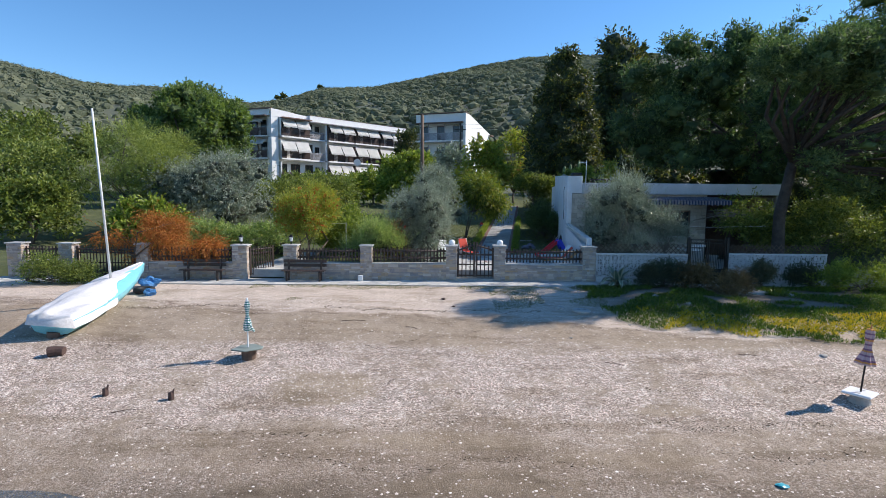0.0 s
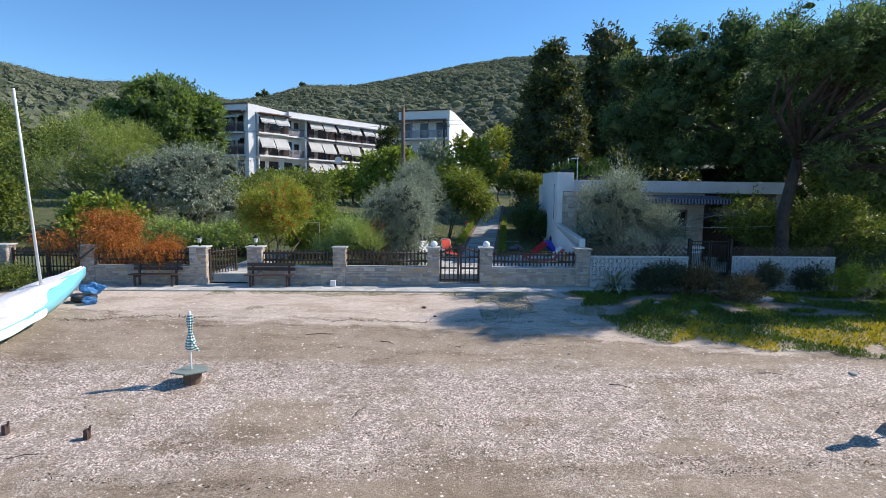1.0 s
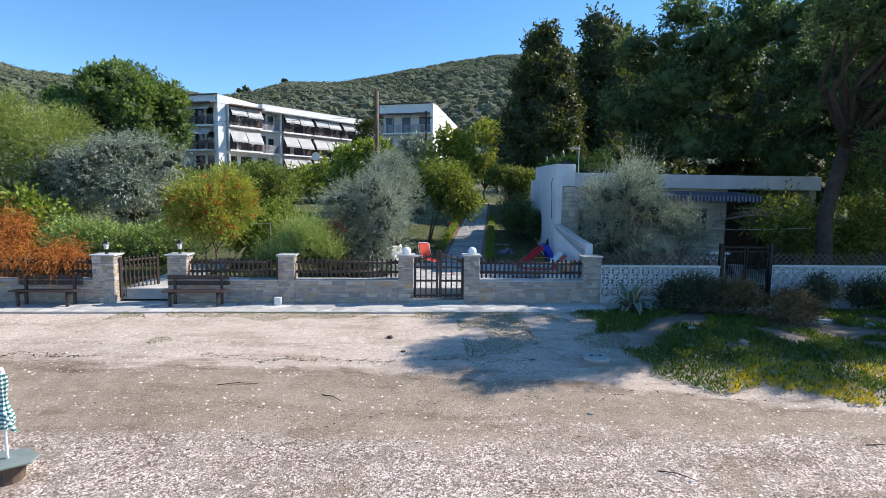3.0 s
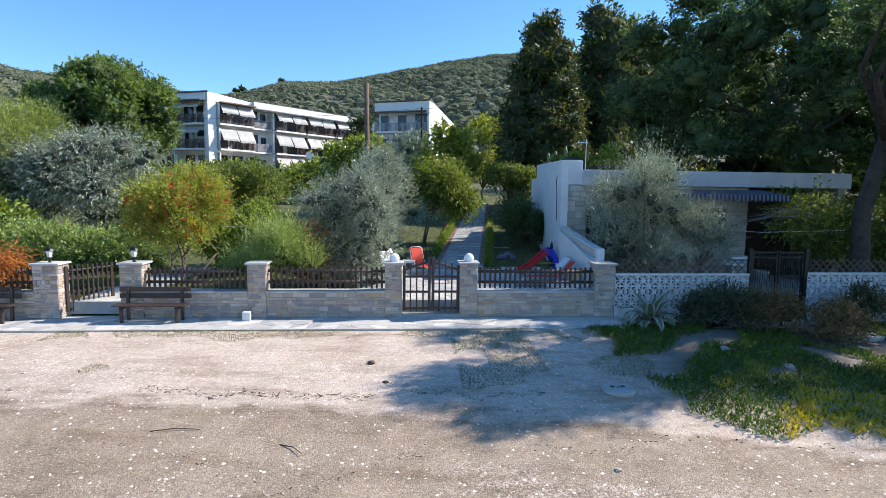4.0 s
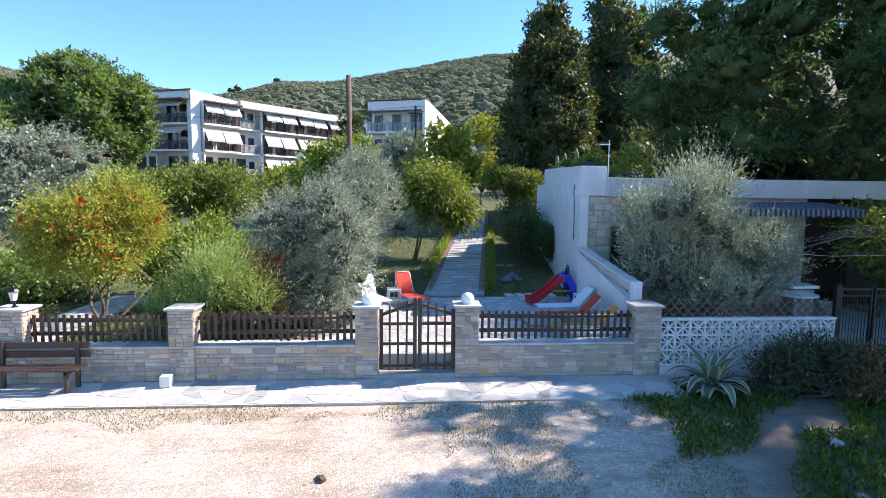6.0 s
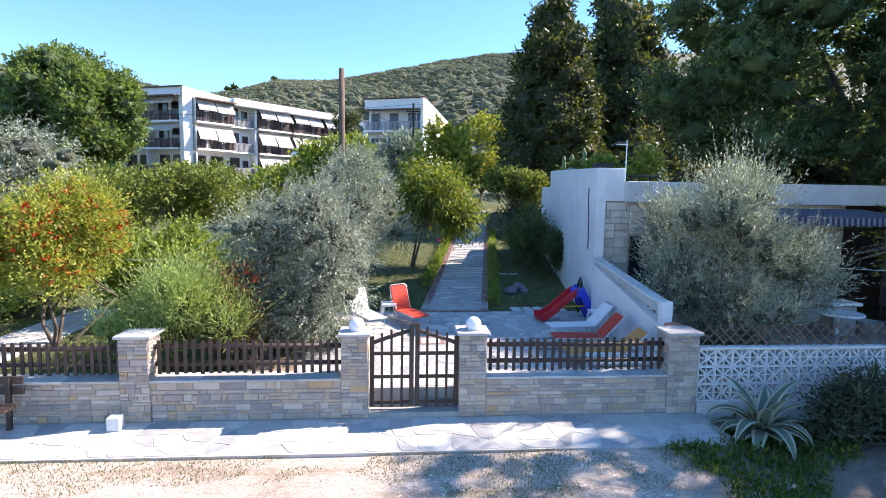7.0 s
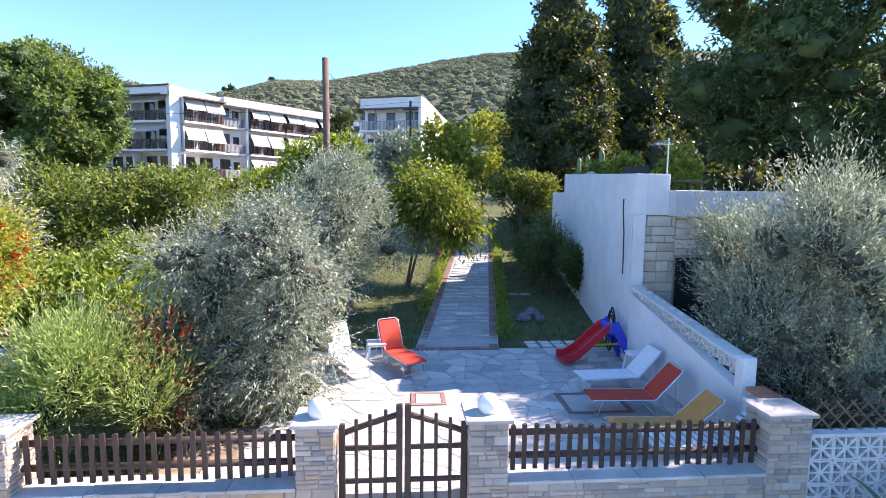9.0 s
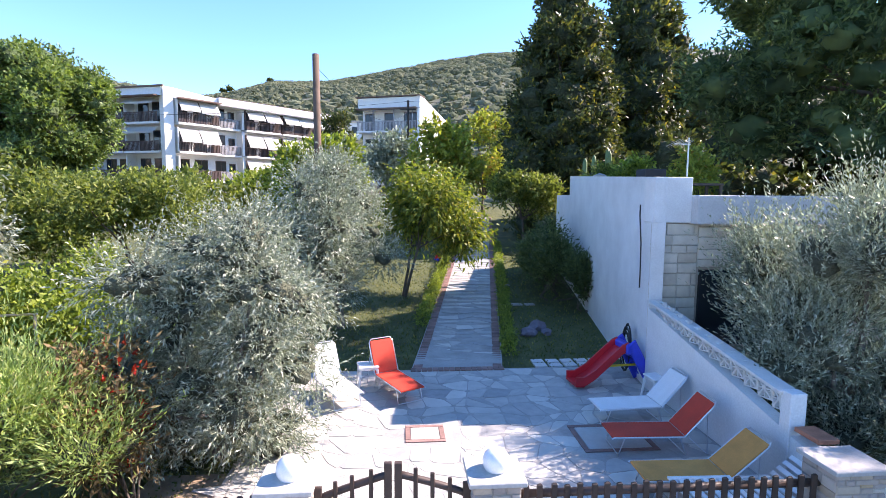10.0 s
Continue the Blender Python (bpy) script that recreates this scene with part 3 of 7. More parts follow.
tagged(fl, "red-orange blossoms")
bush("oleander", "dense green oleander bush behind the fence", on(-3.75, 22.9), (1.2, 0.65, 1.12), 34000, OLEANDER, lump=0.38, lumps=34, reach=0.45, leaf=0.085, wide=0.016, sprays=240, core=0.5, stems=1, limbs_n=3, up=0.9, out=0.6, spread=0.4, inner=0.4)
dsh, db = bush("dry_shrub", "dry reddish shrub between oleander and olive", on(-2.85, 23.2), (0.5, 0.45, 1.15), 5000, DRY, lump=0.4, lumps=10, leaf=0.10, wide=0.035)
fl = new("blossoms", leaf_mesh("blossoms", *shoots(db, 110, 0.08, 8, 0.06, 0.03, 0.6, 0.8, 0.8, 0.3, 0.97), RED_FLOWER))
fl.parent = dsh
bush("citrus_bush", "bright green leafy bush on the lawn", on(-5.7, 27.8), (2.1, 1.5, 1.5), 26000, BRIGHT, lump=0.55, lumps=34, leaf=0.11, wide=0.055, inner=0.4, boughs=12)
tree("garden_tree", "dark green broad garden tree", "tree", on(-9.5, 38), (-10.2, 38, 2.95), (3.6, 3, 1.75), 30000, GREEN, BARK, 0.12, 1.2, 46, 0.8, leaf=0.16, wide=0.085, stems=2, inner=0.45, reach=0.45, boughs=15)
tree("pale_tree", "feathery pale green tree behind the garden", "tree", on(-21, 36), (-21.4, 36, 4.7), (4.2, 3.6, 3.8), 36000, WILLOW, BARK, 0.18, 1.5, 70, 0.8, reach=0.75, per=10, boughs=16, leaf=0.19, wide=0.04, up=0.5, spread=0.4, stems=2, inner=0.4)
tree("rust_bush", "rust-orange feathery bush hanging over the wall", "bush", on(-12.8, 22.7), (-12.6, 22.2, 1.25), (2.9, 1.3, 1.6), 42000, RUST, BARK, 0.08, 0.6, 64, 0.4,
     reach=0.6, per=14, leaf=0.085, wide=0.024, up=-0.9, out=0.7, spread=0.45, jitter=0.4, stems=3, low=-0.95, inner=0.45, boughs=14)
tree("round_tree", "large round dark green tree beside the hotel", "tree", on(-32.0, 66), (-31.3, 66, 10.5), (6.7, 6.7, 6.9), 66000, MULBERRY, BARK, 0.45, 5.0, 170, 1.25, reach=0.55, leaf=0.32, wide=0.18, up=0.2, limbs_n=14, inner=0.6, boughs=36, core=0.75, low=-0.95, mass=ROUND_MASS)
for x, y, h, w, m, lab in ((-28, 35, 6.0, 3.5, GREEN, "leafy green tree at the garden's edge"), (-33, 41, 6.5, 4.5, GREEN, "tall leafy green tree at the garden's edge"),
                           (-24.5, 30.5, 3.6, 2.8, GREEN, "low green tree at the garden's edge"), (-40, 48, 7.5, 5, GREEN, "tall green tree at the plot's edge"),
                           (-17.5, 30, 2.6, 2.0, BRIGHT, "low bright green tree on the lawn"), (-22, 52, 3.4, 4.2, GREEN, "orchard tree in front of the hotel"),
                           (-14, 52, 3.2, 3.6, GREEN, "orchard tree in front of the hotel"), (-8, 56, 3.8, 3.6, BRIGHT, "bright orchard tree in front of the hotel"),
                           (-4.0, 47, 5.6, 2.6, BRIGHT, "bright orchard tree beside the pole"), (-30, 54, 5, 4.2, GREEN, "orchard tree in front of the hotel"),
                           (3.2, 50, 6.6, 2.6, YELLOWISH, "tall yellow-green tree behind the path"), (7.5, 60, 8.0, 3.6, YELLOWISH, "tall yellow-green tree behind the path"), (-45, 60, 10, 6, GREEN, "tall green tree at the plot's edge"),
                           (0.5, 56, 6.5, 2.6, OLIVE, "grey-green tree in front of the hotel annexe"), (14, 70, 10, 5, GREEN, "tall green tree behind the bungalow"), (-48, 40, 8, 5, GREEN, "tall green tree at the plot's edge")):
    g = ground_z(x, y)
    tree("orchard_tree", lab, "tree", (x, y, g), (x, y, g + h * 0.56), (w, w * 0.85, h * 0.46), int((7000 if y < 45 else 4500) + 900 * w), m, BARK, 0.14, 1.2, 40, w * 0.25, reach=0.5, leaf=0.22 if y < 45 else 0.32, wide=0.12 if y < 45 else 0.17, up=0.2, boughs=14, group="orchard trees", inner=0.4)
tree("slim_conifer", "slim dark conifer between the hotel wings", "tree", on(-4.8, 64), (-4.8, 64, 8.0), (1.3, 1.3, 4.6), 7000, DARK, BARK, 0.15, 4, 26, 0.75, leaf=0.35, wide=0.11, up=0.8)
tree("dark_tree", "tall dark evergreen with yellowing leaves", "tree", on(9.7, 46), (9.7, 46, 8.5), (3.7, 3.3, 7.1), 40000, DARK, BARK, 0.3, 4, 150, 1.0, reach=0.4, leaf=0.26, wide=0.12, up=0.2, limbs_n=16, inner=0.5, boughs=36, core=0.74, mass=DARK_MASS, taper=0.5, low=-1)
tree("dark_tree", "tall dark evergreen standing behind another", "tree", on(17.5, 53), (17.3, 53, 10.6), (5.2, 4.4, 9.0), 26000, DARK, BARK, 0.3, 5, 110, 1.4, reach=0.5, leaf=0.36, wide=0.16, up=0.2, limbs_n=16, inner=0.5, boughs=30, core=0.74, mass=DARK_MASS, taper=0.35, low=-1)
tree("round_shrub", "rounded dark green small tree at the end of the path", "tree", on(6.9, 42.5), (6.9, 42.3, 3.9), (1.6, 1.5, 1.5), 11000, GREEN, BARK, 0.08, 1.6, 22, 0.65, leaf=0.15, wide=0.08, inner=0.4)
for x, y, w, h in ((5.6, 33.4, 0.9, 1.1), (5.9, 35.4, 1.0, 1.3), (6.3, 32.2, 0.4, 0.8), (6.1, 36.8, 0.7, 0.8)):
    bush("wall_shrub", "dark green shrub against the white side wall", on(x, y), (w * 0.8, w * 0.9, h), 9000, SHADED_OLEANDER, lump=w * 0.32, lumps=22, leaf=0.15, wide=0.035, up=0.9, inner=0.3, reach=0.5)
# pines behind and beside the bungalow
tree("pine_tree", "large spreading pine behind the bungalow", "tree", (18.5, 34, 0.6), (21.0, 32.9, 8.7), (11.6, 5.8, 5.0), 126000, PINE, BARK, 0.42, 5.0, 420, 0.82,
     reach=0.38, per=7, leaf=0.22, wide=0.075, up=0.5, spread=0.9, out=0.8, inner=0.55, flat=0.75, low=-0.95, limbs_n=10, boughs=64, group="pines", core=0.66, mass=PINE_MASS)
tree("pine_tree", "dark pine leaning over the beach beside the iron gate", "tree", (14.3, 23.4, 0.0), (18.6, 22.4, 7.9), (6.2, 4.0, 5.0), 104000, PINE, BARK_SHADED, 0.32, 5.0, 230, 0.55,
     reach=0.34, per=8, leaf=0.16, wide=0.042, up=0.4, spread=0.9, out=0.8, inner=0.4, flat=0.6, low=-1, limbs_n=50, boughs=40, group="pines", lean_by=0.10, bough=((14.2, 19.9, 8.2), (3.4, 1.5, 1.3), 74), core=0.55, mass=PINE_MASS)
tree("pine_tree", "dense dark pine at the plot's corner", "tree", (28, 34, 0.5), (30, 33.5, 8.6), (8.5, 7, 6.0), 22000, PINE, BARK, 0.4, 5.0, 60, 1.9,
     reach=0.4, per=8, leaf=0.34, wide=0.13, up=0.5, spread=1.0, out=0.6, inner=0.6, flat=0.62, low=-0.9, limbs_n=14, group="pines", core=0.75, boughs=24, mass=PINE_MASS)
for x, y, h, w in ((13, 54, 9, 4), (16.5, 40.5, 4.6, 3.2), (24, 40.5, 6, 5), (14.5, 42, 6.4, 3.2), (20, 44, 11, 4.5), (21, 58, 10, 5), (25, 47, 12, 6), (30, 46, 14, 6.5), (36, 44, 11, 6), (41, 40, 9, 6), (36, 30, 7, 4.5), (44, 30, 7, 5)):
    g = ground_z(x, y)
    tree("evergreen_tree", "dense dark evergreen behind the bungalow", "tree", (x, y, g), (x, y, g + h * 0.52), (w, w * 0.85, h * 0.5), 4000, DARK, BARK, 0.2, 1.5, 36, w * 0.3, reach=0.5, leaf=0.4, wide=0.2, up=0.2, group="evergreens behind the bungalow", inner=0.6, low=-1, core=0.8, mass=DARK_MASS)
for x, y, w, h, m in ((13.9, 25.1, 1.35, 2.0, GREEN), (15.8, 25.2, 1.5, 1.7, GREEN), (17.5, 24.5, 2.2, 1.8, GREEN), (21, 24, 2.4, 2.0, GREEN), (25, 25, 3, 2.4, BRIGHT), (28, 31, 3, 3.2, GREEN), (23, 30, 2.4, 2.8, GREEN), (34, 33, 3.5, 3.2, GREEN), (19.5, 28, 2.5, 2.6, GREEN), (30, 26, 4, 3, GREEN)):
    bush("garden_bush", "leafy green bush behind the beach wall", on(x, y), (w, w * 0.8, h), 9000 if x < 18 else 5500, m, lump=w * 0.3, lumps=26, leaf=0.13, wide=0.06, reach=0.4, inner=0.35, group="bushes behind the wall")
hedge = thing("hedge", "clipped pale green hedge along the lawn", "hedge", on(-11.6, 27.6))
hb = [((dx, rng.normal() * 0.25, 0.75 + rng.normal() * 0.12), (0.75, 0.6, 0.72)) for dx in np.linspace(-2.6, 2.4, 11)]
part("stem_core", boxed(-2.8, 2.6, -0.1, 0.1, -0.05, 0.6), BARK, hedge)
hl = new("leaves", leaf_mesh("leaves", *shoots(hb, 2600, 0.25, 7, 0.11, 0.055, 0.3), OLEANDER))
hl.parent = hedge

# olive groves on the hill
pts = []
while len(pts) < 13500:
    phi = radians(rng.uniform(-47, 22))
    r = math.sqrt(rng.uniform(105 ** 2, 545 ** 2))
    x, y = r * math.sin(phi), r * math.cos(phi)
    if y < 108 and -42 < x < 14:
        continue
    pts.append((x, y, ground_z(x, y), 1.0 + 2.0 * rng.random() ** 1.4))
hv, hf, at = [], [], 0
shapes = (ball(1), ball(2))
for x, y, z, s in pts:
    v, f = shapes[1] if math.hypot(x, y) < 135 else shapes[0]
    w = v * (0.5 + 0.6 * rng.random((len(v), 1))) * np.array((s * rng.uniform(0.8, 1.25), s, s * 0.7)) + np.array((x, y, z + s * 0.15))
    hv.append(w)
    hf.append(f + at)
    at += len(v)
hill_trees = new("hill_trees", mesh_from("hill_trees", np.concatenate(hv), np.concatenate(hf), HILL_CROWN))
tagged(hill_trees, "grey-green olive groves covering the hillside", "woods", kind="stuff")
hb = [((x, y, z + s * 0.2), (s, s, s * 0.7)) for x, y, z, s in pts]
sprigs = new("hill_foliage", leaf_mesh("hill_foliage", *shoots(hb, 100000, 0.4, 1, 0.7, 0.48, 0.2, 0.8, 0.9, 0.6, 0.7), HILL_LEAF))
tagged(sprigs, "grey-green leafy sprigs of the olive groves", "woods", kind="stuff")
# lone trees on the ridge line
for phi, h in ((-16.6, 7.0), (-17.2, 5.5), (-12.95, 5.0)):
    r = 425.0 + 90.0 / (1 + math.exp(-(phi + 14) / 5))
    x, y = r * math.sin(radians(phi)), r * math.cos(radians(phi))
    g = ground_z(x, y)
    tree("ridge_tree", "lone dark tree standing on the ridge line", "tree", (x, y, g - 0.5), (x, y, g + h * 0.45), (h * 0.32, h * 0.32, h * 0.42), 900, DARK, BARK, 0.4, h * 0.25, 14, h * 0.14, reach=0.8, leaf=1.3, wide=0.7, group="trees on the ridge", inner=0.4, limbs_n=4)

# ---- front wall, pillars, fences ----
YW = 21.62            # front face of the wall
ZB = -0.24            # pavement level
_stone_meshes = {}


def stone_mesh(w, h, d, material, key):
    """A split stone: a block with chipped edges; a few shapes are shared by all stones of that size."""
    k = (round(w, 2), round(h, 2), key)
    if k not in _stone_meshes:
        bm = bmesh.new()
        c = 0.008
        lo = [bm.verts.new((sx * w / 2, 0.0, sz * h / 2)) for sx, sz in ((-1, -1), (1, -1), (1, 1), (-1, 1))]
        hi = [bm.verts.new((sx * (w / 2 - c * random.uniform(0.4, 2)), -d * random.uniform(0.75, 1.25), sz * (h / 2 - c * random.uniform(0.4, 2))))
              for sx, sz in ((-1, -1), (1, -1), (1, 1), (-1, 1))]
        mid = bm.verts.new((random.uniform(-0.2, 0.2) * w, -d * 1.3, random.uniform(-0.2, 0.2) * h))
        for i in range(4):
            j = (i + 1) % 4
            bm.faces.new((lo[i], lo[j], hi[j], hi[i]))
            bm.faces.new((hi[i], hi[j], mid))
        bm.normal_update()
        me = bpy.data.meshes.new("stone")
        bm.to_mesh(me)
        bm.free()
        me.materials.append(material)
        _stone_meshes[k] = me
    return _stone_meshes[k]


def course_stones(parent, x0, x1, z0, z1, m, material, hs=(0.055, 0.075, 0.095, 0.115), ws=(0.09, 0.14, 0.19, 0.25, 0.33, 0.42), key="w", name="stone", d=0.013):
    """Coursed rubble on a face: x along, z up, facing -y of the pose m."""
    z = z0
    while z < z1 - 0.03:
        h = min(random.choice(hs), z1 - z)
        if z1 - z - h < 0.04:
            h = z1 - z
        x = x0
        while x < x1 - 0.03:
            w = min(random.choice(ws), x1 - x)
            if x1 - x - w < 0.07:
                w = x1 - x
            w, hh = round(w, 2), round(h, 2)
            if key == "w" and hh >= 0.1 and random.random() < 0.28:
                lo = round(hh * random.uniform(0.4, 0.6), 2)
                share(name, stone_mesh(w - 0.005, lo - 0.005, d, material, key), parent, m @ pose(x + w / 2, 0, z + lo / 2))
                share(name, stone_mesh(w - 0.005, hh - lo - 0.005, d, material, key), parent, m @ pose(x + w / 2, 0, z + lo + (h - lo) / 2))
            else:
                share(name, stone_mesh(w - 0.005, hh - 0.005, d, material, key), parent, m @ pose(x + w / 2, random.uniform(-0.006, 0.004), z + h / 2, 0, random.uniform(-0.8, 0.8) if key == "w" else 0, 0))
            x += w
        z += h


def pillar(x0, x1, top, label="square stone pillar with a slate cap", depth=0.44):
    ob = thing("stone_pillar", label, "pillar", (x0, YW - 0.03, ZB), group="stone pillars of the front wall")
    w, h = x1 - x0, top - ZB
    part("core", boxed(0.01, w - 0.01, 0.0, depth, -0.25, h), MORTAR, ob)
    course_stones(ob, 0, w, 0, h, pose(0, 0, 0), WALLSTONE, ws=(0.1, 0.14, 0.18, 0.26))
    course_stones(ob, 0, depth, 0, h, pose(w - 0.01, 0, 0, 0, 0, 90), WALLSTONE, ws=(0.14, 0.2, 0.26))
    course_stones(ob, -depth, 0, 0, h, pose(0.01, 0, 0, 0, 0, -90), WALLSTONE, ws=(0.2, 0.26))
    part("cap", boxed(-0.05, w + 0.05, -0.05, depth + 0.05, h, h + 0.05, 0.008), SLAB, ob)
    return ob


def wall_run(x0, x1, top, label="low wall of split grey and buff stones"):
    ob = thing("stone_wall", label, "wall", (x0, YW, ZB), group="runs of the front wall")
    w, h = x1 - x0, top - ZB
    part("core", boxed(0, w, 0.0, 0.32, -0.3, h), MORTAR, ob)
    course_stones(ob, 0, w, 0, h, pose(0, 0, 0), WALLSTONE)
    n = max(1, round(w / 0.75))
    for i in range(n):
        part("coping", boxed(w * i / n + 0.004, w * (i + 1) / n - 0.004, -0.05, 0.36, h, h + 0.04 + 0.004 * (i % 2), 0.006), SLAB, ob)
    return ob


def picket_fence(x0, x1, z0, z1, label="dark brown wooden picket fence on the wall"):
    ob = thing("picket_fence", label, "fence", (x0, YW + 0.14, z0), group="picket fences")
    w, h = x1 - x0, z1 - z0
    for z in (0.16, h - 0.14):
        bm = bmesh.new()
        tube(bm, [(-0.02, 0.05, z), (w + 0.02, 0.05, z)], 0.042, 0.042, 8)
        part("rail", bm, BROWNWOOD, ob, smooth=True)
    n = round(w / 0.135)
    bm = bmesh.new()
    prism(bm, [(-0.028, -0.012), (0.028, -0.012), (0.028, 0.012), (-0.028, 0.012)], 0.0, h - 0.02)
    bmesh.ops.bevel(bm, geom=[e for e in bm.edges if abs(e.verts[0].co.z - e.verts[1].co.z) < 1e-4 and e.verts[0].co.z > 0.1], offset=0.014, segments=1, affect='EDGES')
    first = part("picket", bm, BROWNWOOD, ob)
    first.matrix_basis = pose(w * 0.5 / n, 0, 0)
    for i in range(1, n):
        share("picket", first.data, ob, pose(w * (i + 0.5) / n, random.uniform(-0.004, 0.004), random.uniform(-0.012, 0.012), 0, random.uniform(-1.2, 1.2), 0))
    return ob


def gate_leaf(w, z0, zside, zmid, hinge_left, ob):
    """One leaf of the picket gate: a stout stile on either side, slats between, a rising top rail."""
    s = 1 if hinge_left else -1

    def top(x):
        return zside + (zmid - zside) * (x / w) ** 0.85
    leaf = part("gate_leaf", boxed(-0.038, 0.038, -0.022, 0.03, z0, top(0.04), 0.007, pose(s * 0.04, 0, 0)), BROWNWOOD, ob)
    part("stile", boxed(-0.038, 0.038, -0.022, 0.03, z0, top(w) - 0.01, 0.007, pose(s * (w - 0.045), 0, 0)), BROWNWOOD, leaf)
    for f in (0.02, 0.40, 0.74):
        z = z0 + (zside - z0) * f
        part("rail", boxed(min(s * 0.03, s * (w - 0.03)), max(s * 0.03, s * (w - 0.03)), -0.002, 0.03, z, z + 0.06, 0.006), BROWNWOOD, leaf)
    bm = bmesh.new()
    tube(bm, [(s * x, 0.014, top(x) - 0.125) for x in np.linspace(0.02, w - 0.02, 8)], 0.036, 0.036, 7)
    part("top_rail", bm, BROWNWOOD, leaf, smooth=True)
    n = 3 if w < 1 else 8
    for i in range(n):
        x = 0.04 + (w - 0.085) * (i + 1) / (n + 1)
        part("picket", boxed(-0.021, 0.021, -0.03, -0.004, z0 - 0.02, top(x), 0.008, pose(s * x, 0, 0, 0, random.uniform(-0.5, 0.5), 0)), BROWNWOOD, leaf)
    return leaf


P = {"A": (-18.57, -17.97), "B": (-16.46, -15.89), "C": (-13.3, -12.8), "D": (-9.35, -8.74), "E": (-7.25, -6.70), "F": (-4.09, -3.62), "L": (-0.56, -0.12), "R": (1.42, 1.88), "S": (5.08, 5.62)}
CAPS = {"A": 1.14, "B": 1.14, "C": 1.14, "D": 1.12, "E": 1.14, "F": 1.15, "L": 1.17, "R": 1.18, "S": 1.16}
for k, (x0, x1) in P.items():
    pillar(x0, x1, CAPS[k], "square stone gate pillar carrying a globe lamp" if k in "LR" else "square stone pillar with a slate cap")
for a, b, zt, fz in (("A", "B", 0.42, 1.06), ("C", "D", 0.40, 1.06), ("E", "F", 0.42, 1.07), ("F", "L", 0.42, 1.10), ("R", "S", 0.42, 1.10)):
    wall_run(P[a][1], P[b][0], zt)
    picket_fence(P[a][1] + 0.02, P[b][0] - 0.02, zt + 0.09, fz)

gate = thing("garden_gate", "dark brown double picket gate with arched top, closed", "gate", (-0.10, YW + 0.16, 0))
gw = 0.755
gate_leaf(gw, -0.10, 1.10, 1.36, True, gate)
right = gate_leaf(gw, -0.10, 1.10, 1.36, False, gate)
right.matrix_basis = pose(1.52, 0, 0)
part("gate_sill", boxed(-0.02, 1.54, -0.16, 0.30, -0.3, -0.16, 0.01), CEMENT, gate)
part("threshold", boxed(-0.02, 1.54, 0.30, 0.70, -0.2, 0.135, 0.02), CEMENT, gate)
for k in "LR":
    x = sum(P[k]) / 2
    lamp = thing("globe_lamp", "white globe lamp on a gate pillar", "lamp", (x + 0.02, YW + 0.19, CAPS[k] - 0.03), group="globe lamps")
    bm = bmesh.new()
    lathe(bm, [(0.10, 0), (0.10, 0.02), (0.06, 0.035), (0.05, 0.06)], 16)
    part("base", bm, BLACK_IRON, lamp)
    bm = bmesh.new()
    bmesh.ops.create_uvsphere(bm, u_segments=24, v_segments=14, radius=0.135, matrix=pose(0, 0, 0.165))
    part("globe", bm, plain("opal_globe", (0.86, 0.86, 0.85), 0.25, var=0.03, bumpy=0), lamp, "white opal glass globe", True)

# left gates
g2 = thing("side_gate", "dark wooden picket gate standing half open", "gate", (-8.72, YW + 0.2, 0), 0)
lf = gate_leaf(1.15, -0.12, 1.06, 1.08, True, g2)
lf.matrix_basis = pose(0, 0, 0, 0, 0, 52)
g3 = thing("wide_gate", "wide dark picket gate with diagonal brace, closed", "gate", (-15.87, YW + 0.2, 0))
gate_leaf(1.28, -0.15, 1.06, 1.0, True, g3)
l3 = gate_leaf(1.28, -0.15, 1.06, 1.0, False, g3)
l3.matrix_basis = pose(2.56, 0, 0)

# pavement of flagstones along the wall
JOINT = plain("pale_joint_mortar", (0.47, 0.45, 0.41), 0.9, var=0.2, scale=3, grain=40, bumpy=0.25)
pavement = tagged(part("pavement", boxed(-19, 5.7, 20.42, YW + 0.3, -0.6, ZB - 0.004), JOINT), "narrow flagstone pavement along the front wall", "pavement", kind="structure")


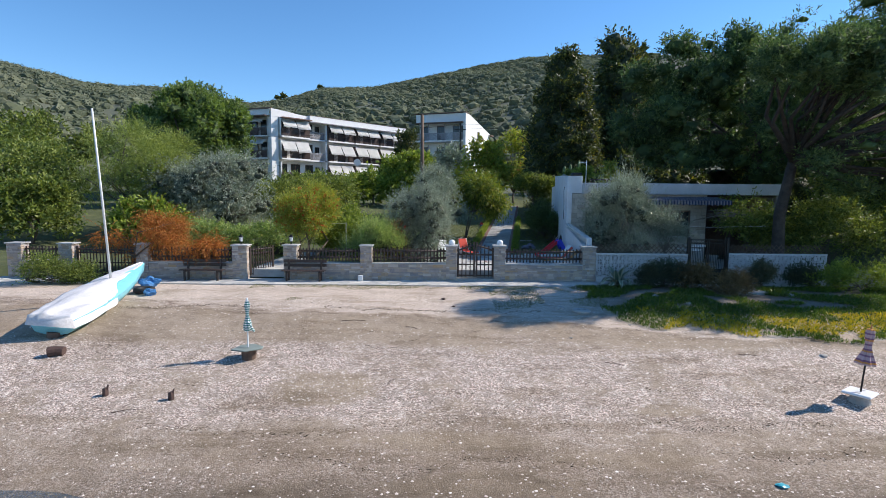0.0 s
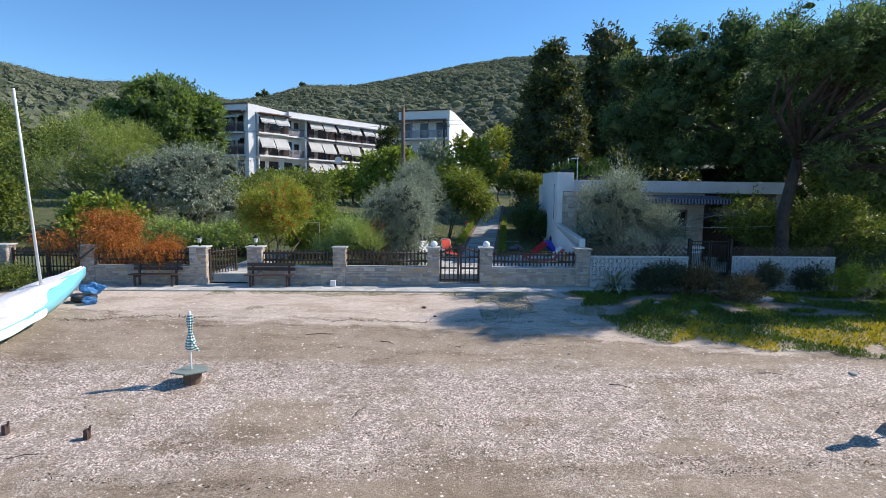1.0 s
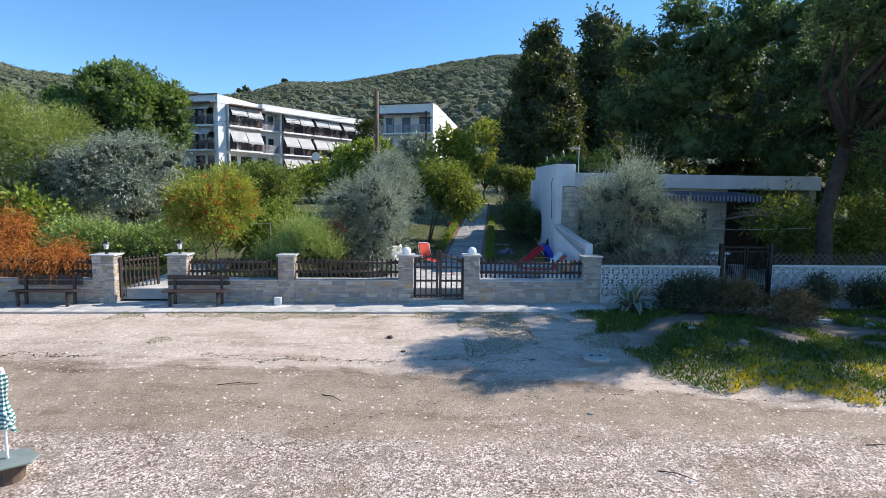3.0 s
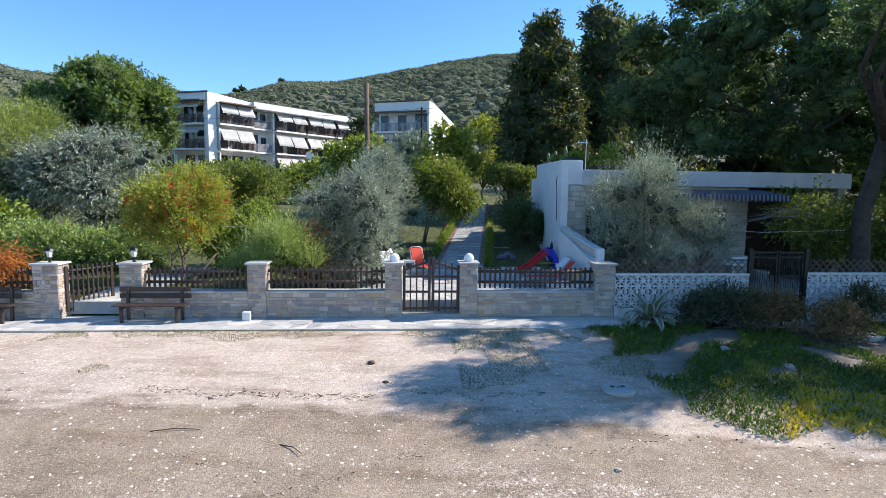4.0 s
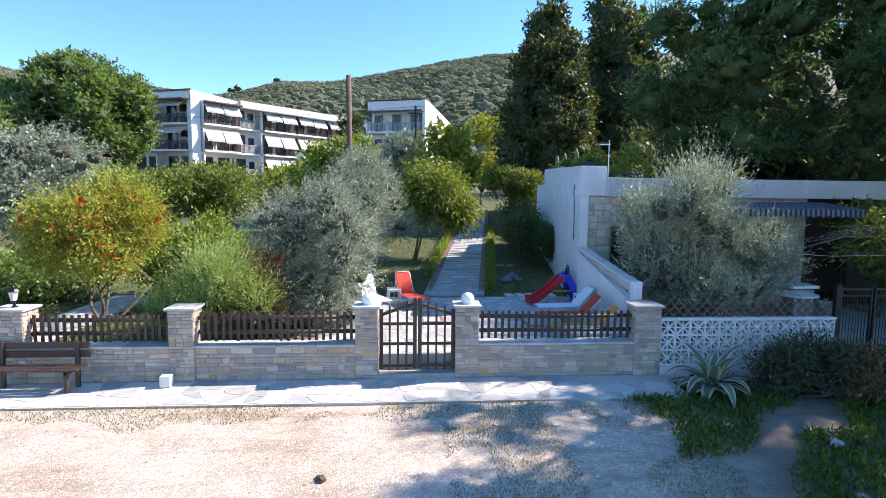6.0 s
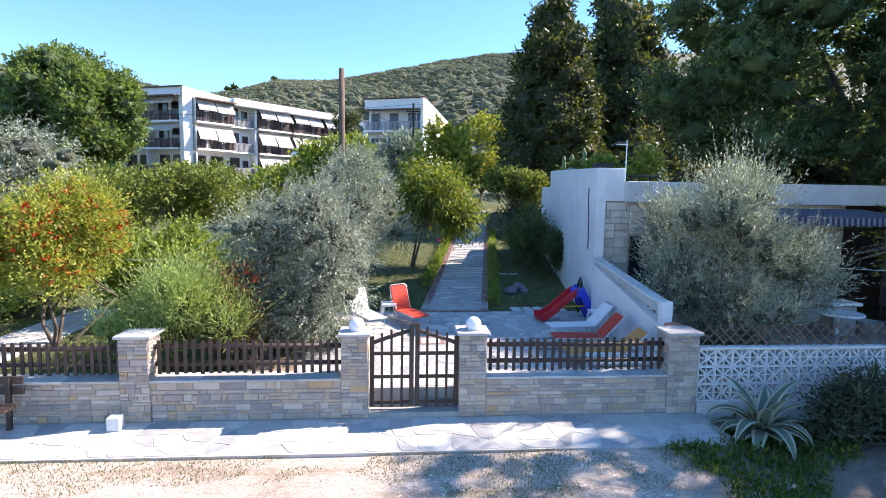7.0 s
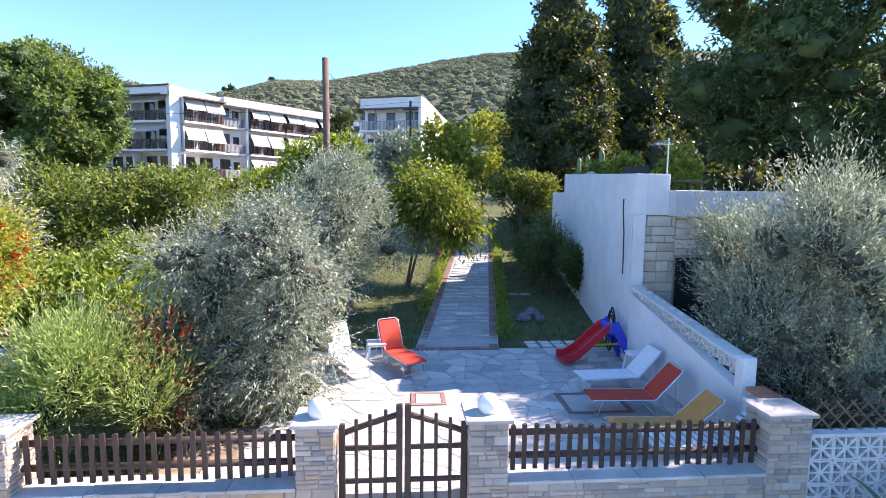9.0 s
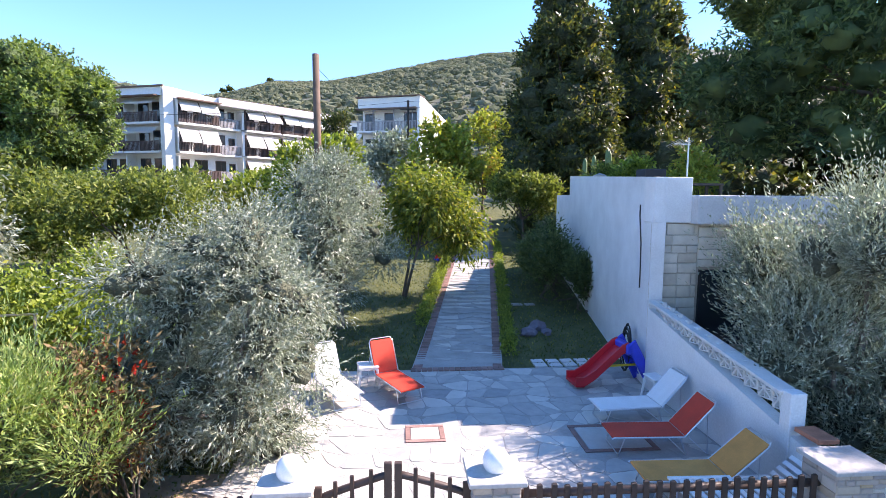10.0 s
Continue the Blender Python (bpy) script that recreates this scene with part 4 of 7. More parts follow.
def openwork_mesh(w, h, d, n=15):
    """One cast block: a rim, a cross and two diagonals round eight slots, as one connected body."""
    def solid(i, j):
        m = n // 2
        return i in (0, n - 1) or j in (0, n - 1) or abs(i - m) <= 0 or abs(j - m) <= 0 or 0 <= i - j <= 1 or 0 <= i + j - n + 1 <= 1 or max(abs(i - m), abs(j - m)) <= 1
    bm = bmesh.new()
    vs = {}

    def v(i, j, k):
        if (i, j, k) not in vs:
            vs[i, j, k] = bm.verts.new((w * (i / n - 0.5), (k - 0.5) * d, h * (j / n - 0.5)))
        return vs[i, j, k]
    for i in range(n):
        for j in range(n):
            if not solid(i, j):
                continue
            bm.faces.new((v(i, j, 0), v(i + 1, j, 0), v(i + 1, j + 1, 0), v(i, j + 1, 0)))
            bm.faces.new((v(i, j, 1), v(i, j + 1, 1), v(i + 1, j + 1, 1), v(i + 1, j, 1)))
            for di, dj, a, b in ((-1, 0, (i, j), (i, j + 1)), (1, 0, (i + 1, j + 1), (i + 1, j)), (0, -1, (i + 1, j), (i, j)), (0, 1, (i, j + 1), (i + 1, j + 1))):
                q = (i + di, j + dj)
                if not (0 <= q[0] < n and 0 <= q[1] < n) or not solid(*q):
                    bm.faces.new((v(*a, 0), v(*b, 0), v(*b, 1), v(*a, 1)))
    bmesh.ops.recalc_face_normals(bm, faces=bm.faces)
    me = bpy.data.meshes.new("block")
    bm.to_mesh(me)
    bm.free()
    me.materials.append(WHITE_BLOCK)
    return me


def lattice_blocks(x0, x1, z0, rows, label):
    """A parapet of white openwork blocks with a flower of eight slots."""
    size = 0.315
    n = round((x1 - x0) / size)
    ob = thing("openwork_wall", label, "wall", (x0, YW - 0.02, z0), group="openwork walls")
    s = (x1 - x0) / n
    me = openwork_mesh(s - 0.004, size - 0.004, 0.08)
    for j in range(rows):
        for i in range(n):
            share("block", me, ob, pose(s * (i + 0.5), 0.06, size * (j + 0.5) + 0.105))
    part("plinth", boxed(0, x1 - x0, -0.02, 0.16, -0.5, 0.105, 0.006), WHITE_BLOCK, ob)
    part("capping", boxed(-0.01, x1 - x0 + 0.01, -0.01, 0.14, size * rows + 0.105, size * rows + 0.145, 0.006), WHITE_BLOCK, ob)
    return ob


lattice_blocks(5.64, 9.42, -0.15, 3, "white openwork block wall under a wooden trellis")
lattice_blocks(11.12, 15.2, -0.12, 3, "white openwork block wall beside the iron gate")


def trellis(x0, x1, z0, h):
    ob = thing("trellis", "brown diamond trellis on the openwork wall", "trellis", (x0, YW + 0.09, z0), group="trellises")
    w = x1 - x0
    n = int((w + h) / 0.2)
    for i in range(n):
        for s in (1, -1):
            a = i * 0.2 - h
            xa, xb, za, zb = a, a + h, 0.0, h
            if xa < 0:
                za, xa = -xa, 0.0
            if xb > w:
                zb, xb = h - (xb - w), w
            if zb - za < 0.03:
                continue
            if s < 0:
                xa, xb = w - xa, w - xb
            L = math.hypot(xb - xa, zb - za)
            part("lath", boxed(0, L, -0.006, 0.006, -0.012, 0.012, 0, pose(xa, 0.012 * s, za, 0, -math.degrees(math.atan2(zb - za, xb - xa)), 0)), OLDWOOD, ob)
    return ob


trellis(5.7, 9.4, 0.90, 0.42)
trellis(11.15, 15.1, 0.92, 0.42)
part("side_wall", boxed(15.3, 40, YW, YW + 0.2, -0.5, 0.32, 0.01), CEMENT)
tagged(bpy.data.objects["side_wall"], "plain low cement wall under the shrubs", "wall", kind="structure")

iron = thing("iron_gate", "black iron double gate with bars and a row of rings, closed", "gate", (9.5, YW + 0.05, -0.05))
for k in range(2):
    gx0 = 0.76 * k
    lf = part("gate_leaf", boxed(gx0 + 0.02, gx0 + 0.06, -0.02, 0.02, 0, 1.62), BLACK_IRON, iron)
    part("frame_side", boxed(gx0 + 0.70, gx0 + 0.74, -0.02, 0.02, 0, 1.62), BLACK_IRON, lf)
    for z in (0.02, 0.35, 1.42, 1.56):
        part("rail", boxed(gx0 + 0.06, gx0 + 0.70, -0.015, 0.015, z, z + 0.035), BLACK_IRON, lf)
    part("kick_plate", boxed(gx0 + 0.06, gx0 + 0.70, -0.006, 0.006, 0.055, 0.35), BLACK_IRON, lf)
    for i in range(8):
        bm = bmesh.new()
        tube(bm, [(gx0 + 0.13 + 0.07 * i, 0, 0.36), (gx0 + 0.13 + 0.07 * i, 0, 1.43)], 0.009, 0.009, 5)
        part("bar", bm, BLACK_IRON, lf)
    for i in range(6):
        bm = bmesh.new()
        xc = gx0 + 0.115 + 0.106 * i
        tube(bm, [(xc + 0.047 * math.cos(a), 0, 1.508 + 0.047 * math.sin(a)) for a in np.linspace(0, 2 * math.pi, 13)], 0.007, 0.007, 5, False)
        part("ring", bm, BLACK_IRON, lf)
for x in (-0.06, 1.56):
    part("gate_post", boxed(x - 0.04, x + 0.06, -0.05, 0.05, -0.3, 1.68, 0.005), BLACK_IRON, iron)

# ---- patio, path ----
ZP = 0.16
FOOT = plain("patio_bed", (0.36, 0.35, 0.33), 0.8, var=0.25, scale=2, grain=30, bumpy=0.2)
patio = tagged(part("patio", boxed(-1.6, 6.2, YW + 0.34, 27.9, -0.3, ZP - 0.012), FOOT), "crazy-paved stone patio behind the gate", "patio", kind="structure")
PATH_DIR = 0.163      # the path leans to the east as it climbs


def path_x(y):
    return 1.95 + PATH_DIR * (y - 27.9)


def path_z(y):
    return ground_z(0, y) + 0.05


bm = bmesh.new()
ys = [27.9, 30, 33, 36, 40, 44, 48, 52, 56]
rows = [[bm.verts.new((path_x(y) + s, y, path_z(y) + dz)) for s, dz in ((-1.0, -0.3), (-1.0, 0), (1.0, 0), (1.0, -0.3))] for y in ys]
for a, b in zip(rows, rows[1:]):
    for i in range(3):
        bm.faces.new((a[i], a[i + 1], b[i + 1], b[i]))
garden_path = tagged(part("garden_path", bm, FOOT), "long stone path between brick edgings", "path", kind="structure")

# ---- white side wall and bungalow ----
def wall_poly(name, a, b, th, za, zb, z0, material, parent=None, **kw):
    """An upright wall from a to b in plan with its own top height at either end."""
    a, b = Vector((*a, 0)), Vector((*b, 0))
    n = (b - a).normalized().cross(Vector((0, 0, 1))) * th
    bm = bmesh.new()
    vs = [bm.verts.new(q) for q in (a + Vector((0, 0, z0)), b + Vector((0, 0, z0)), b + n + Vector((0, 0, z0)), a + n + Vector((0, 0, z0)),
                                    a + Vector((0, 0, za)), b + Vector((0, 0, zb)), b + n + Vector((0, 0, zb)), a + n + Vector((0, 0, za)))]
    for q in ((0, 3, 2, 1), (4, 5, 6, 7), (0, 1, 5, 4), (1, 2, 6, 5), (2, 3, 7, 6), (3, 0, 4, 7)):
        bm.faces.new([vs[i] for i in q])
    bmesh.ops.recalc_face_normals(bm, faces=bm.faces)
    return part(name, bm, material, parent, **kw)


CX, CY = 5.55, 26.6
house = thing("bungalow", "flat-roofed white bungalow with stone cladding", "house", (0, 0, 0))
wall_poly("side_wall", (CX, CY), (CX + 1.41, CY + 9.3), 0.25, 4.29, 4.64, -0.2, WHITE, house)
wall_poly("side_wall", (CX + 1.41, CY + 9.3), (CX + 1.90, CY + 12.5), 0.25, 3.95, 3.95, -0.2, WHITE, house)
part("front_wall", boxed(CX + 0.27, 12.65, CY + 0.05, CY + 0.35, -0.2, 3.42), MORTAR, house)
part("raised_parapet", boxed(CX, CX + 0.75, CY - 0.03, CY + 0.4, 3.42, 4.29, 0.01), WHITE, house)
part("roof_band", boxed(CX + 0.75, 16.4, CY - 0.25, CY + 0.4, 3.40, 3.95, 0.015), SHADED_WHITE, house)
bm = bmesh.new()
prism(bm, [(CX + 0.3, CY + 0.4), (16.4, CY + 0.4), (16.4, CY + 12), (CX + 2.0, CY + 12)], 3.4, 3.7)
part("roof", bm, CEMENT, house)
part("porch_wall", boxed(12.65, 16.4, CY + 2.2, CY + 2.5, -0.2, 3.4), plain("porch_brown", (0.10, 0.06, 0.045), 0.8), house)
part("porch_pier", boxed(16.1, 16.4, CY, CY + 2.2, -0.2, 3.4), MORTAR, house)
part("window", boxed(CX + 1.0, CX + 2.2, CY - 0.01, CY + 0.06, 1.0, 2.5, 0.005), GLASS_DARK, house)
for wx0, wx1, wz0, wz1 in ((10.85, 11.75, 1.35, 2.55),):
    win = part("window", boxed(wx0, wx1, CY + 0.0, CY + 0.06, wz0, wz1, 0.005), GLASS_DARK, house)
    for a, b, c, d in ((wx0 - 0.05, wx0 + 0.02, wz0 - 0.05, wz1 + 0.05), (wx1 - 0.02, wx1 + 0.05, wz0 - 0.05, wz1 + 0.05), (wx0 + 0.02, wx1 - 0.02, wz1 - 0.02, wz1 + 0.05), (wx0 + 0.02, wx1 - 0.02, wz0 - 0.05, wz0 + 0.02), ((wx0 + wx1) / 2 - 0.03, (wx0 + wx1) / 2 + 0.03, wz0 + 0.02, wz1 - 0.02)):
        part("frame", boxed(a, b, CY - 0.03, CY + 0.04, c, d, 0.004), OLDWOOD, win)
    part("sill", boxed(wx0 - 0.1, wx1 + 0.1, CY - 0.08, CY + 0.04, wz0 - 0.11, wz0 - 0.055, 0.006), WHITE, win)
low = thing("patio_wall", "white rendered patio wall with openwork blocks on top", "wall", (0, 0, 0))
wall_poly("wall", (5.62, YW + 0.35), (CX, CY), 0.2, 0.75, 1.75, -0.2, WHITE, low)

# ---- hotel ----
HU, HV = Vector((0.731, -0.682, 0)), Vector((0.682, 0.731, 0))     # out of the wing, along the wing
AU, AV = Vector((0.942, -0.336, 0)), Vector((0.336, 0.942, 0))     # the annexe and the sea front


def hotel_frame(x, y, u, v):
    return Matrix(((u.x, v.x, 0, x), (u.y, v.y, 0, y), (0, 0, 1, 0), (0, 0, 0, 1))) @ Matrix.Diagonal((1.14, 1.14, 1.14, 1))


AWNING = plain("awning_canvas", (0.80, 0.79, 0.76), 0.8, var=0.06, scale=1, grain=20, bumpy=0.05)
RAIL_BROWN = plain("balcony_brown", (0.075, 0.045, 0.038), 0.6, var=0.25, scale=2, grain=20, bumpy=0.05)
RAIL_GREY = plain("balcony_grey", (0.30, 0.29, 0.30), 0.6, var=0.2, scale=2, grain=20, bumpy=0.05)
ROOF_EDGE = plain("roof_edge", (0.16, 0.10, 0.075), 0.8, var=0.3, scale=1)


def hotel_window(parent, x, y, z, w, h, face):
    """A framed glazed door or window; face 'e': on an east wall, 's': on a sea-front wall."""
    m = pose(x, y, z, 0, 0, 90 if face == 'e' else 0)
    f = part("window", boxed(-w / 2 - 0.07, w / 2 + 0.07, -0.06, 0.03, -0.05, h + 0.07, 0, m), RAIL_BROWN, parent)
    for s in (-1, 1):
        part("pane", boxed(min(s * 0.03, s * (w / 2)), max(s * 0.03, s * (w / 2)), -0.075, -0.062, 0.05, h - 0.04, 0, m), GLASS_DARK, f)
    return f


def balcony(parent, x0, x1, y0, y1, z, face, rail=RAIL_BROWN, solid=True):
    """A slab with a railing of posts, a handrail and close-set bars."""
    b = part("balcony", boxed(x0, x1, y0, y1, z - 0.2, z), HOTEL_WHITE, parent)
    if face == 'e':
        part("handrail", boxed(x1 - 0.08, x1 - 0.02, y0 + 0.03, y1 - 0.03, z + 0.95, z + 1.02), rail, b)
        n = max(2, int((y1 - y0) / 0.16))
        bm = bmesh.new()
        for i in range(n):
            y = y0 + (y1 - y0) * (i + 0.5) / n
            box(bm, x1 - 0.07, x1 - 0.03, y - 0.045, y + 0.045, z + 0.06, z + 0.95)
        tagged(part("railing", bm, rail, b), kind="stuff")
        for y in (y0 + 0.03, y1 - 0.05):
            part("side_rail", boxed(x0, x1 - 0.08, y - 0.02, y + 0.02, z + 0.06, z + 1.0), rail, b)
    else:
        part("handrail", boxed(x0 + 0.03, x1 - 0.03, y0 + 0.02, y0 + 0.08, z + 0.95, z + 1.02), rail, b)
        n = max(2, int((x1 - x0) / 0.16))
        bm = bmesh.new()
        for i in range(n):
            x = x0 + (x1 - x0) * (i + 0.5) / n
            box(bm, x - 0.045, x + 0.045, y0 + 0.03, y0 + 0.07, z + 0.06, z + 0.95)
        tagged(part("railing", bm, rail, b), kind="stuff")
    return b


def awning(parent, x, y0, y1, z, out, drop, material=None):
    """A sloping canvas awning on an east face, with a short hanging edge."""
    bm = bmesh.new()
    n = 6
    a = [bm.verts.new((x, y0 + (y1 - y0) * i / n, z + 0.02 * math.sin(i * 2.1))) for i in range(n + 1)]
    b = [bm.verts.new((x + out, y0 + (y1 - y0) * i / n, z - drop + 0.03 * math.sin(i * 1.7))) for i in range(n + 1)]
    c = [bm.verts.new((x + out + 0.01, y0 + (y1 - y0) * i / n, z - drop - 0.22 + 0.02 * math.sin(i * 2.9))) for i in range(n + 1)]
    for i in range(n):
        bm.faces.new((a[i], b[i], b[i + 1], a[i + 1]))
        bm.faces.new((b[i], c[i], c[i + 1], b[i + 1]))
    bmesh.ops.solidify(bm, geom=bm.faces[:], thickness=0.02)
    return part("awning", bm, material or AWNING, parent, "sloping white canvas awning")


hotel = thing("hotel", "white four-storey hotel with balconies and white awnings", "hotel", (0, 0, 0))
hotel.matrix_basis = hotel_frame(-26.4, 80.3, HU, HV)
hotel.location.z = -1.3
FRONT_M = pose(0, 0, 0, 0, 0, 23.4)
part("wall", boxed(-9, -1.6, 0.6, 24, 4, 14.7), HOTEL_WHITE, hotel)
part("pier", boxed(-0.9, 0.0, -0.1, 0.9, 4, 14.95), HOTEL_WHITE, hotel)
FLOORS = (6.0, 8.9, 11.85)
part("eave_fascia", boxed(-9, 0.35, 5.65, 24, 14.05, 14.95), HOTEL_WHITE, hotel)
part("roof_edge", boxed(-9, 0.38, 5.65, 24, 14.95, 15.0), ROOF_EDGE, hotel)
part("gutter", boxed(0.36, 0.46, 5.7, 24, 14.08, 14.16), RAIL_GREY, hotel)
bm = bmesh.new()
pr = [(-0.1, 14.3), (-0.1, 15.3), (0.9, 15.25), (5.6, 14.8), (5.6, 14.3)]
lo = [bm.verts.new((-9, y, z)) for y, z in pr]
hi = [bm.verts.new((0.02, y, z)) for y, z in pr]
bm.faces.new(lo[::-1])
bm.faces.new(hi)
for i in range(5):
    bm.faces.new((lo[i], lo[(i + 1) % 5], hi[(i + 1) % 5], hi[i]))
bmesh.ops.recalc_face_normals(bm, faces=bm.faces)
part("head_parapet", bm, HOTEL_WHITE, hotel)
part("bay_eave", boxed(-1.6, 0.95, 1.1, 5.6, 14.15, 14.28), ROOF_EDGE, hotel)
BAYS = [(1.15, 5.55, 0.45), (9.0, 13.6, 0.0), (13.9, 18.5, 0.0), (18.8, 23.4, 0.0)]
for z in FLOORS:
    for k, (y0, y1, ex) in enumerate(BAYS):
        mid = (y0 + y1) / 2
        balcony(hotel, -1.6, ex, y0, y1, z, 'e')
        part("divider", boxed(-1.6, ex - 0.15, y0 - 0.08, y0 + 0.06, z, z + 2.4), RAIL_BROWN if k else HOTEL_WHITE, hotel)
        for yc in (y0 + (y1 - y0) * 0.27, y0 + (y1 - y0) * 0.73):
            hotel_window(hotel, -1.6, yc, z + 0.02, 1.3, 2.15, 'e')
        if z > 6.0 or k in (1, 2):
            dr = 1.0 if z == 11.85 else 1.2
            awning(hotel, ex - 0.35, y0 + 0.1, mid - 0.06, z + 2.35, 0.8, dr)
            awning(hotel, ex - 0.35, mid + 0.06, y1 - 0.1, z + 2.35, 0.8 + 0.12 * (k % 2), dr + 0.1)
    balcony(hotel, -1.6, -0.5, 5.7, 8.6, z, 'e', RAIL_GREY)
    hotel_window(hotel, -1.6, 6.6, z + 0.02, 1.1, 2.15, 'e')
    hotel_window(hotel, -1.6, 8.0, z + 0.6, 0.6, 1.3, 'e')
    part("rib", boxed(-1.6, -0.3, 8.62, 8.9, z, z + 2.75), HOTEL_WHITE, hotel)
# the sea front, at a blunt angle to the wing
front = [part("front_wall", boxed(-15, -0.9, 1.6, 8, 4, 14.7), HOTEL_WHITE, hotel), part("front_parapet", boxed(-15, -0.3, -0.1, 1.6, 14.4, 15.3), HOTEL_WHITE, hotel),
         part("roof_edge", boxed(-15, 0.1, -0.3, -0.1, 15.26, 15.4), ROOF_EDGE, hotel), part("canopy", boxed(-15, -0.5, -0.8, 0.0, 14.28, 14.4), ROOF_EDGE, hotel)]
for z in FLOORS:
    for i in range(3):
        x1 = -0.95 - 4.6 * i
        front += [balcony(hotel, x1 - 4.4, x1, 0.0, 1.6, z, 's'), part("divider", boxed(x1 - 4.5, x1 - 4.38, 0.3, 1.6, z, z + 2.6), HOTEL_WHITE, hotel),
                  hotel_window(hotel, x1 - 1.3, 1.6, z + 0.02, 1.4, 2.15, 's'), hotel_window(hotel, x1 - 3.2, 1.6, z + 0.02, 1.2, 2.15, 's')]
        if z > 6.0:
            bm = bmesh.new()
            vs = [bm.verts.new(q) for q in ((x1 - 4.2, 0.5, z + 2.5), (x1 - 0.3, 0.5, z + 2.5), (x1 - 0.3, -0.3, z + 1.95), (x1 - 4.2, -0.3, z + 1.95),
                                            (x1 - 0.3, -0.31, z + 1.75), (x1 - 4.2, -0.31, z + 1.75))]
            bm.faces.new(vs[:4])
            bm.faces.new((vs[3], vs[2], vs[4], vs[5]))
            bmesh.ops.solidify(bm, geom=bm.faces[:], thickness=0.02)
            front.append(part("awning", bm, AWNING, hotel))
for ob in front:
    ob.matrix_basis = FRONT_M
bm = bmesh.new()
lathe(bm, [(0.1, -0.1), (0.35, -0.04), (0.55, 0.1)], 16)
dish = part("satellite_dish", bm, HOTEL_WHITE, hotel, "white satellite dish")
dish.matrix_basis = pose(0.45, 13.75, 8.9, 90, 0, 60)

annexe = thing("hotel_annexe", "white hotel wing with an upper balcony and sloping gable", "hotel", (0, 0, 0))
annexe.matrix_basis = hotel_frame(3.1, 84.4, AU, AV)
annexe.location.z = -1.35
bm = bmesh.new()
pr = [(1.4, 3), (1.4, 15.6), (14, 14.0), (14, 3)]
lo = [bm.verts.new((-7.5, y, z)) for y, z in pr]
hi = [bm.verts.new((0, y, z)) for y, z in pr]
bm.faces.new(lo[::-1])
bm.faces.new(hi)
for i in range(4):
    bm.faces.new((lo[i], lo[(i + 1) % 4], hi[(i + 1) % 4], hi[i]))
bmesh.ops.recalc_face_normals(bm, faces=bm.faces)
part("wall", bm, HOTEL_WHITE, annexe)
part("side_fin", boxed(-0.35, 0.004, -0.1, 1.4, 3, 15.6), HOTEL_WHITE, annexe)
part("head_band", boxed(-7.5, -0.35, 0.0, 1.4, 14.35, 15.55), HOTEL_WHITE, annexe)
part("roof_edge", boxed(-7.7, 0.1, -0.25, 1.5, 15.6, 15.7), ROOF_EDGE, annexe)
part("canopy_edge", boxed(-7.5, -0.35, -0.5, 0.0, 14.2, 14.36), ROOF_EDGE, annexe)
for z in (8.9, 11.85):
    balcony(annexe, -7.5, -0.35, -0.4, 1.4, z, 's', RAIL_GREY)
    for x in (-6.6, -4.2, -1.6):
        hotel_window(annexe, x, 1.4, z + 0.02, 1.4 if x > -3 else 1.0, 2.1, 's')
    for x in (-5.5, -3.0, -0.8):
        part("post", boxed(x - 0.05, x + 0.05, -0.35, -0.25, z, z + 2.35), RAIL_GREY, annexe)
hotel_window(annexe, 0.0, 6.5, 12.4, 0.9, 1.2, 'e')
part("side_eave", boxed(-1, 0.5, 12.5, 14.3, 13.75, 13.9), ROOF_EDGE, annexe)

# small houses on the slope and the ridge
for phi, r, w, d, h, lab in ((-4.6, 128, 5.5, 5, 3.6, "small white house with flat roof above the hotel"), (-12.6, 500, 9, 8, 7, "white house on the ridge line")):
    x, y = r * math.sin(radians(phi)), r * math.cos(radians(phi))
    hh = thing("hill_house", lab, "house", (x, y, ground_z(x, y) - 0.5), -phi, group="houses on the hill")
    part("wall", boxed(-w / 2, w / 2, -d / 2, d / 2, 0, h), HOTEL_WHITE, hh)
    part("roof", boxed(-w / 2 - 0.4, w / 2 + 0.4, -d / 2 - 0.4, d / 2 + 0.4, h, h + 0.3), CEMENT, hh)
    for xx in (-w * 0.25, w * 0.25):
        part("window", boxed(xx - 0.6, xx + 0.6, -d / 2 - 0.04, -d / 2 + 0.02, h - 2.2, h - 0.9), GLASS_DARK, hh)

# ---- poles and wires ----
pole = thing("utility_pole", "tall weathered wooden utility pole", "pole", (-2.05, 34.8, ground_z(-2, 34.8) - 0.2))
bm = bmesh.new()
tube(bm, [(0, 0, 0), (0.02, 0, 4), (0.0, 0, 8.1)], 0.14, 0.11, 10)
part("shaft", bm, OLDWOOD, pole, smooth=True)
pole2 = thing("power_pole", "dark iron power pole with a bracket", "pole", (1.25, 57, ground_z(1, 57) - 0.2))
bm = bmesh.new()
tube(bm, [(0, 0, 0), (0, 0, 8.9)], 0.11, 0.09, 8)
part("shaft", bm, BLACK_IRON, pole2)
part("bracket", boxed(-0.6, 0.6, -0.05, 0.05, 8.2, 8.3), BLACK_IRON, pole2)
wires = thing("overhead_wires", "thin overhead power wires", "wire", (0, 0, 0))
